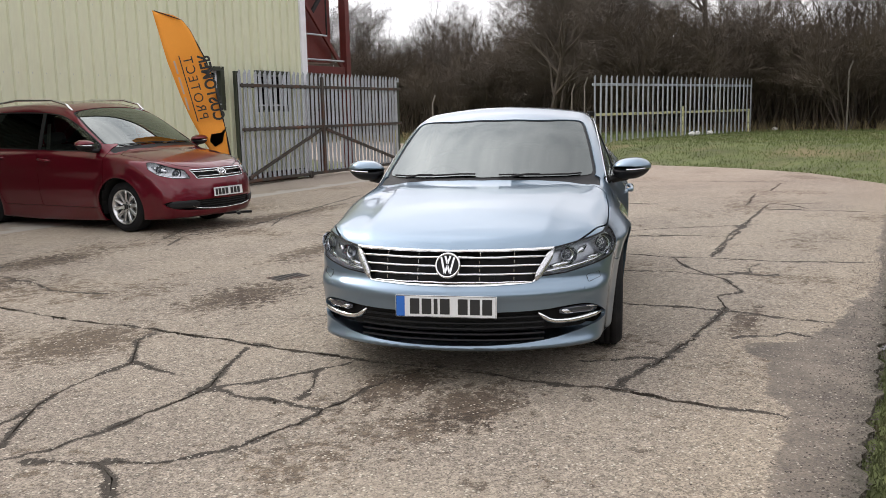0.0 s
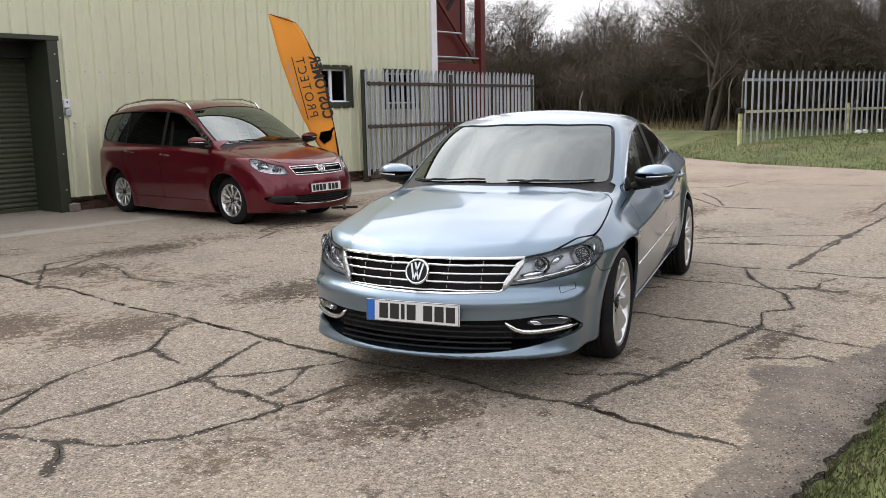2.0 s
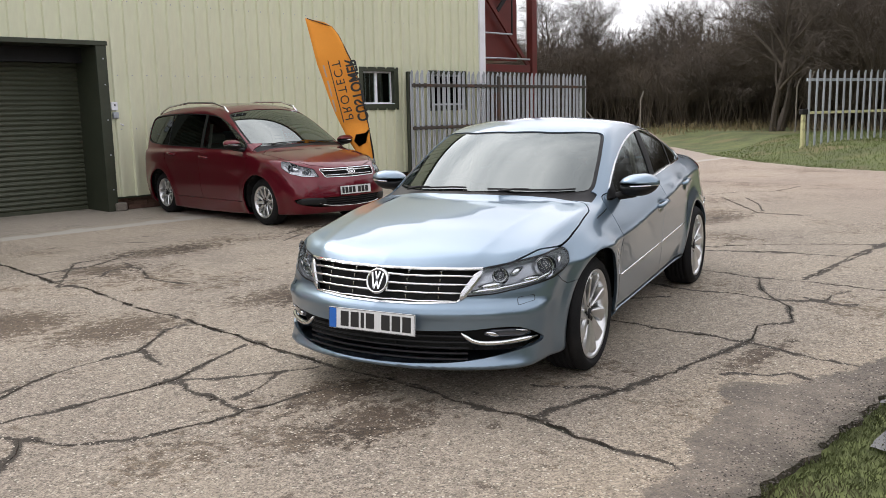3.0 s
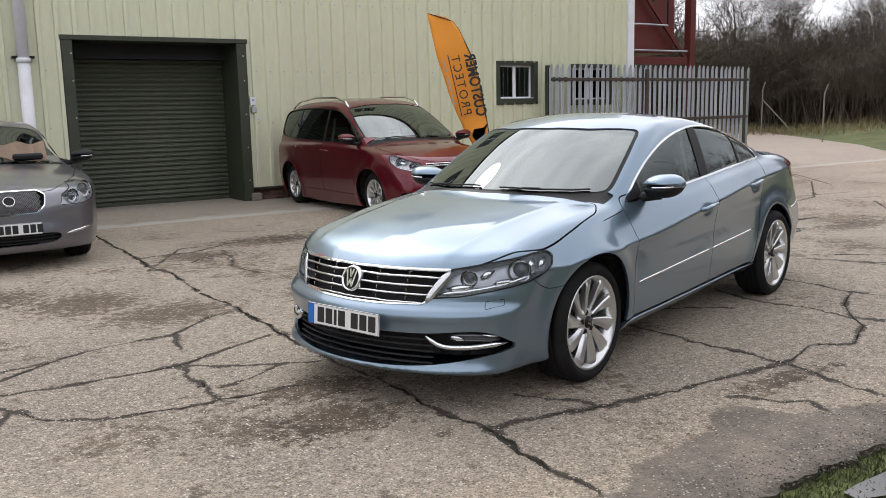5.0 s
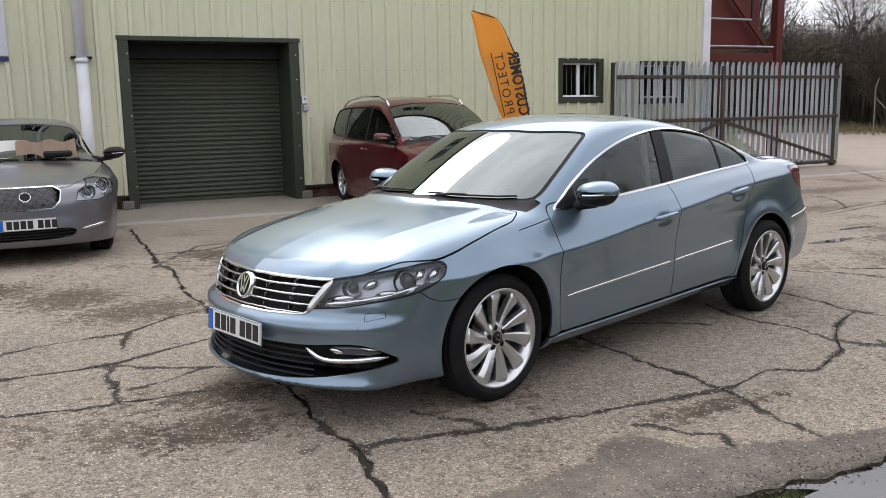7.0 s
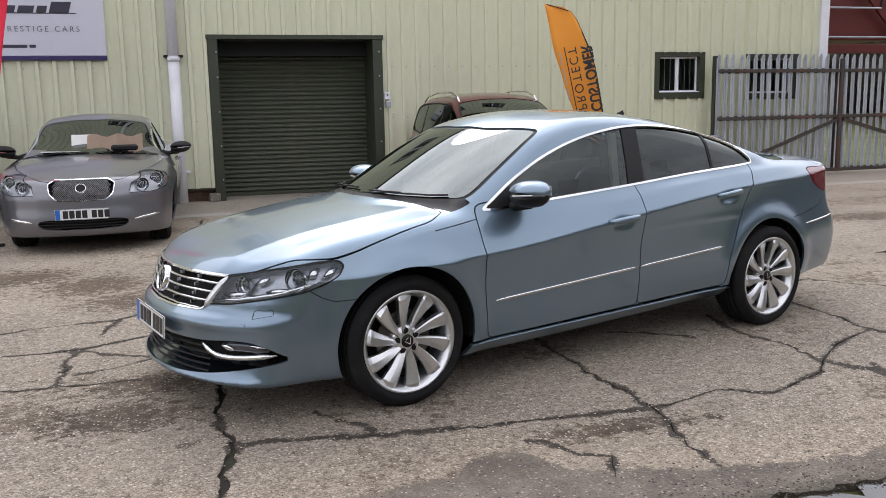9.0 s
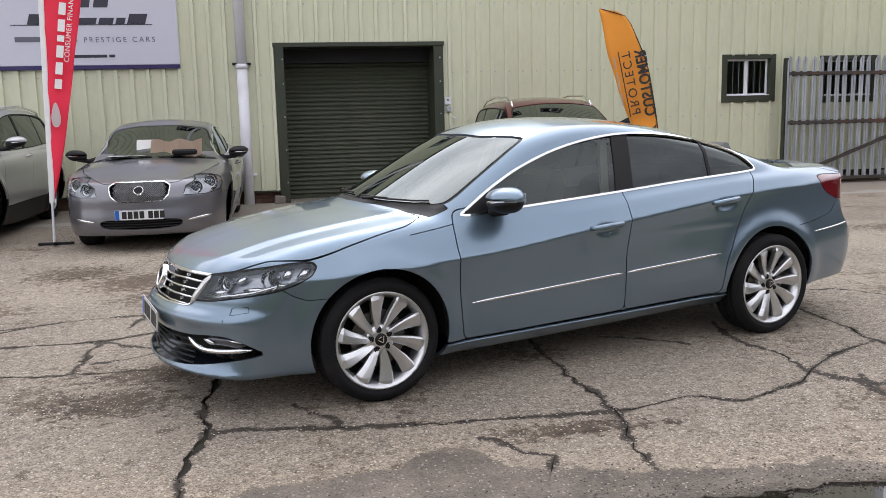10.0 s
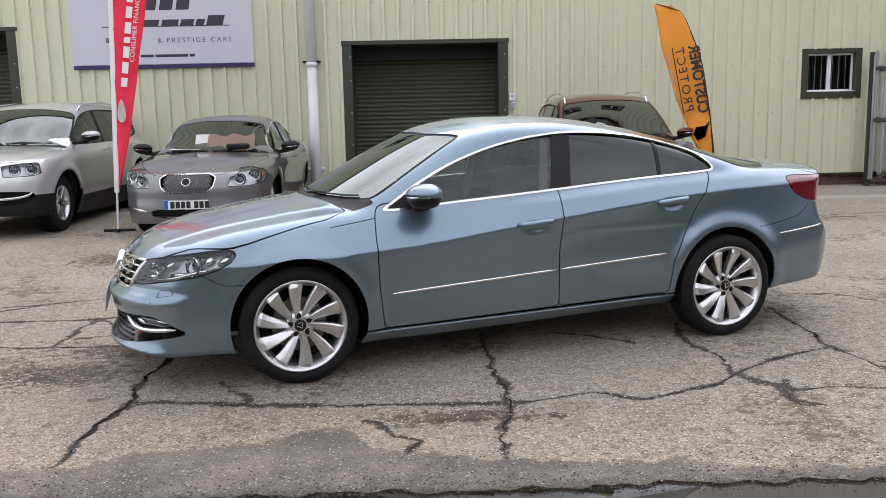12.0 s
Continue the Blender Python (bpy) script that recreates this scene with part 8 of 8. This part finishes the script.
# ---- feather flags ----
def feather(name, base, turn, h, width, lower, material, label, curve):
    """A bowed pole with a cloth sail: the pole edge straight, the other edge swept round at the top."""
    fl = empty(name, base @ pose(0, 0, 0, 0, 0, turn), label, "flag")
    pole = [Vector((curve(z)[0], 0, z)) for z in np.linspace(0.0, h, 24)]
    part("pole", tube(bmesh.new(), pole, [0.016 - 0.010 * i / 23 for i in range(24)], 8), BLACK if name == "orange_feather_flag" else WHITE_PVC, fl)
    zs = np.linspace(lower, h, 40)
    vs, fs = [], []
    nx = 9
    for z in zs:
        x0, x1 = curve(z)[0], curve(z)[1]
        for i in range(nx):
            t = i / (nx - 1)
            vs.append((x0 + (x1 - x0) * t, 0.025 * math.sin(5 * t + 2.3 * z) * t + 0.012 * math.sin(9 * z + 3 * t), z))
    for r in range(len(zs) - 1):
        for i in range(nx - 1):
            a = r * nx + i
            fs.append((a, a + 1, a + nx + 1, a + nx))
    cloth = mesh_ob("cloth", vs, fs, material, fl, True)
    md = cloth.modifiers.new("thickness", "SOLIDIFY")
    md.thickness = 0.003
    bm = bmesh.new()
    box(bm, (-0.2, -0.025, 0), (0.2, 0.025, 0.035), 0.008)
    box(bm, (-0.025, -0.2, 0), (0.025, 0.2, 0.035), 0.008)
    part("foot", bm, BLACK, fl, "black cross foot")
    return fl


def through_points(pts):
    a = np.array(pts, float)
    return lambda z: float(np.interp(z, a[:, 0], a[:, 1]))


o_right = through_points([(0.0, 0.0), (0.9, -0.065), (1.4, -0.14), (1.94, -0.24), (2.2, -0.32), (2.46, -0.44), (2.65, -0.53), (2.76, -0.62), (2.83, -0.74), (2.86, -0.86), (2.88, -0.98)])
o_left = through_points([(0.5, -0.10), (0.8, -0.26), (1.09, -0.44), (1.4, -0.585), (1.65, -0.68), (2.2, -0.85), (2.83, -0.99), (2.88, -1.0)])
of = feather("orange_feather_flag", pose(9.71, 8.85, 0), -45, 2.88, 0.4, 0.5, ORANGE, "orange feather flag with dark lettering seen from behind", lambda z: (o_right(z), o_left(z)))
UPWARD = Matrix(((0, 1, 0, 0), (0, 0, 1, 0), (1, 0, 0, 0), (0, 0, 0, 1)))


def on_flag(x, z, lean):
    return pose(x, -0.062, z) @ Matrix.Rotation(radians(-lean), 4, "Y") @ UPWARD


words("CUSTOMER", of, on_flag(-0.345, 1.80, 11.3) @ Matrix.Diagonal((0.80, 1, 1, 1)), 0.225, INK, bold=0.006)
words("PROTECT", of, on_flag(-0.545, 1.80, 12) @ Matrix.Diagonal((0.95, 1, 1, 1)), 0.185, INK, spacing=1.25)
b_ = part("plain_bar", box(bmesh.new(), (-0.007, -0.002, -0.47), (0.007, 0.002, 0.47)), INK, of)
b_.matrix_basis = pose(-0.585, -0.058, 1.80, 0, -12.5, 0)
for z0, z1 in ((-0.30, -0.12), (-0.07, 0.17), (0.22, 0.40)):
    b_ = part("plain_bar", box(bmesh.new(), (-0.012, -0.002, z0), (0.012, 0.002, z1)), CARD, of)
    b_.matrix_basis = pose(-0.665, -0.058, 1.80, 0, -13, 0)
bm = bmesh.new()
vs = [bm.verts.new((x - 0.07, -0.045, z - 0.04)) for x, z in ((-0.02, 1.30), (-0.10, 1.22), (-0.24, 1.20), (-0.27, 1.10), (-0.20, 1.02), (-0.09, 1.08), (-0.07, 1.18))]
bm.faces.new(vs)
bmesh.ops.solidify(bm, geom=bm.faces[:], thickness=0.003)
part("grey_shape", bm, GREY_INK, of, "slate grey shard shape")

r_right = through_points([(0.55, 0.015), (0.62, 0.03), (0.85, 0.085), (1.2, 0.15), (1.6, 0.22), (2.1, 0.30), (2.9, 0.43), (3.6, 0.50), (4.05, 0.44), (4.3, 0.22), (4.35, 0.05)])
rf = feather("red_feather_flag", pose(1.73, 8.29, 0) @ pose(0, 0, 0, -7.5, 0, 0), 4, 4.35, 0.5, 0.55, RED_CLOTH, "tall red feather flag with white marks on a white sleeve", lambda z: (-0.02 if z < 4 else (z - 4) * 0.2, r_right(z)))
part("sleeve", box(bmesh.new(), (-0.05, -0.016, 0.50), (0.012, 0.016, 4.0), 0.01), WHITE_INK, rf, "white pole sleeve")
READ_UP = Matrix(((0, -1, 0, 0), (0, 0, -1, 0), (1, 0, 0, 0), (0, 0, 0, 1)))
words("CONSUMER FINANCE", rf, pose(0.315, -0.055, 2.60) @ Matrix.Rotation(radians(7), 4, "Y") @ READ_UP, 0.082, WHITE_INK, spacing=1.1)
for z0, w in ((1.86, 0.14), (2.03, 0.17), (2.23, 0.17), (2.42, 0.10), (2.54, 0.17), (2.74, 0.17), (2.94, 0.17), (3.14, 0.16), (3.33, 0.11)):
    bm = box(bmesh.new(), (-0.04, -0.002, 0), (0.04, 0.002, w - 0.025), 0.002)
    q = part("plain_bar", bm, WHITE_INK, rf)
    q.matrix_basis = pose(0.125 + (z0 - 1.86) * 0.10, -0.05, z0, 0, 6, 0)
bm = bmesh.new()
ring = []
for k in range(20):
    a = 2 * math.pi * k / 20
    ring.append(bm.verts.new((0.085 + 0.05 * math.cos(a) * (1 - 0.35 * math.sin(a)), -0.045, 1.55 + 0.15 * math.sin(a))))
bm.faces.new(ring)
bmesh.ops.solidify(bm, geom=bm.faces[:], thickness=0.003)
part("white_shape", bm, WHITE_INK, rf, "white flame-like shape")

# ---- drain, puddles, loose grit ----
dr = empty("drain_grate", pose(5.93, 4.92, 0, 0, 0, -20) @ Matrix.Diagonal((0.62, 0.6, 0.6, 1)), "dark cast-iron drain grate set in the concrete", "drain")
bm = bmesh.new()
for lo, hi in (((-0.26, -0.17), (0.26, -0.14)), ((-0.26, 0.14), (0.26, 0.17)), ((-0.26, -0.14), (-0.23, 0.14)), ((0.23, -0.14), (0.26, 0.14))):
    box(bm, (lo[0], lo[1], -0.004), (hi[0], hi[1], 0.008), 0.002)
part("rim", bm, RUST, dr)
# flat near-black sheet painted for the shaded depth below the bars
part("pit", box(bmesh.new(), (-0.23, -0.14, 0.0005), (0.23, 0.14, 0.002)), CAVITY, dr)
for k in range(6):
    x = -0.19 + k * 0.076
    part("bar", box(bmesh.new(), (x - 0.018, -0.14, 0.002), (x + 0.018, 0.14, 0.007), 0.002), RUST, dr)


def puddle(x, y, z, rx, ry, seed, label):
    r = random.Random(seed)
    n = 160
    ph = [r.uniform(0, 6.28) for _ in range(6)]
    v = [(x, y, z)]
    for k in range(n):
        a = 2 * math.pi * k / n
        s = 1 + 0.18 * math.sin(2 * a + ph[0]) + 0.14 * math.sin(3 * a + ph[1]) + 0.09 * math.sin(7 * a + ph[2]) + 0.07 * math.sin(13 * a + ph[3]) + 0.05 * math.sin(23 * a + ph[4]) + 0.035 * math.sin(41 * a + ph[5])
        v.append((x + rx * s * math.cos(a), y + ry * s * math.sin(a), z))
    tagged(mesh_ob("puddle", v, [(0, 1 + k, 1 + (k + 1) % n) for k in range(n)], PUDDLE), label, "puddle", "puddles")


puddle(6.45, -0.04, -0.010, 1.25, 0.42, 1, "shallow muddy rain puddle at the verge")
puddle(10.6, 4.37, 0.004, 0.33, 0.07, 2, "small rain puddle on the concrete")
puddle(11.6, 4.9, 0.004, 0.25, 0.05, 3, "small rain puddle on the concrete")


def grit(name, x, y, size, material, label, seed):
    """Loose stones: squat five-sided lumps."""
    r = np.random.RandomState(seed)
    n = len(x)
    s = size * r.uniform(0.4, 1.3, n)
    ring = []
    for k in range(5):
        a = 2 * np.pi * k / 5 + r.uniform(-0.4, 0.4, n)
        ring.append(np.stack([x + s * np.cos(a) * r.uniform(0.7, 1.2, n), y + s * np.sin(a) * r.uniform(0.7, 1.2, n), np.zeros(n) + 0.0005], 1))
    top = np.stack([x, y, s * r.uniform(0.5, 1.0, n)], 1)
    v = np.stack(ring + [top], 1).reshape(-1, 3)
    i = np.arange(n)[:, None] * 6
    f = np.concatenate([i + np.array([k, (k + 1) % 5, 5]) for k in range(5)])
    tagged(mesh_ob(name, v, f, material), label, "grit", kind="stuff")


PEBBLE = mat("pale_grit", (0.36, 0.32, 0.26), 0.85, 0, 0.5, 20, 60)
DARK_GRIT = mat("dark_grit", (0.07, 0.06, 0.05), 0.9, 0, 0.4, 20, 60)
rg_ = np.random.RandomState(12)
grit("loose_grit", rg_.uniform(1.5, 10, 3500), 0.27 + rg_.exponential(1.3, 3500) % 4.5, 0.005, PEBBLE, "loose pale grit on the concrete", 1)
grit("loose_dirt", rg_.uniform(2.5, 10, 3600), 0.22 + rg_.exponential(0.12, 3600) % 0.7, 0.0055, DARK_GRIT, "dark crumbs of soil along the verge", 2)
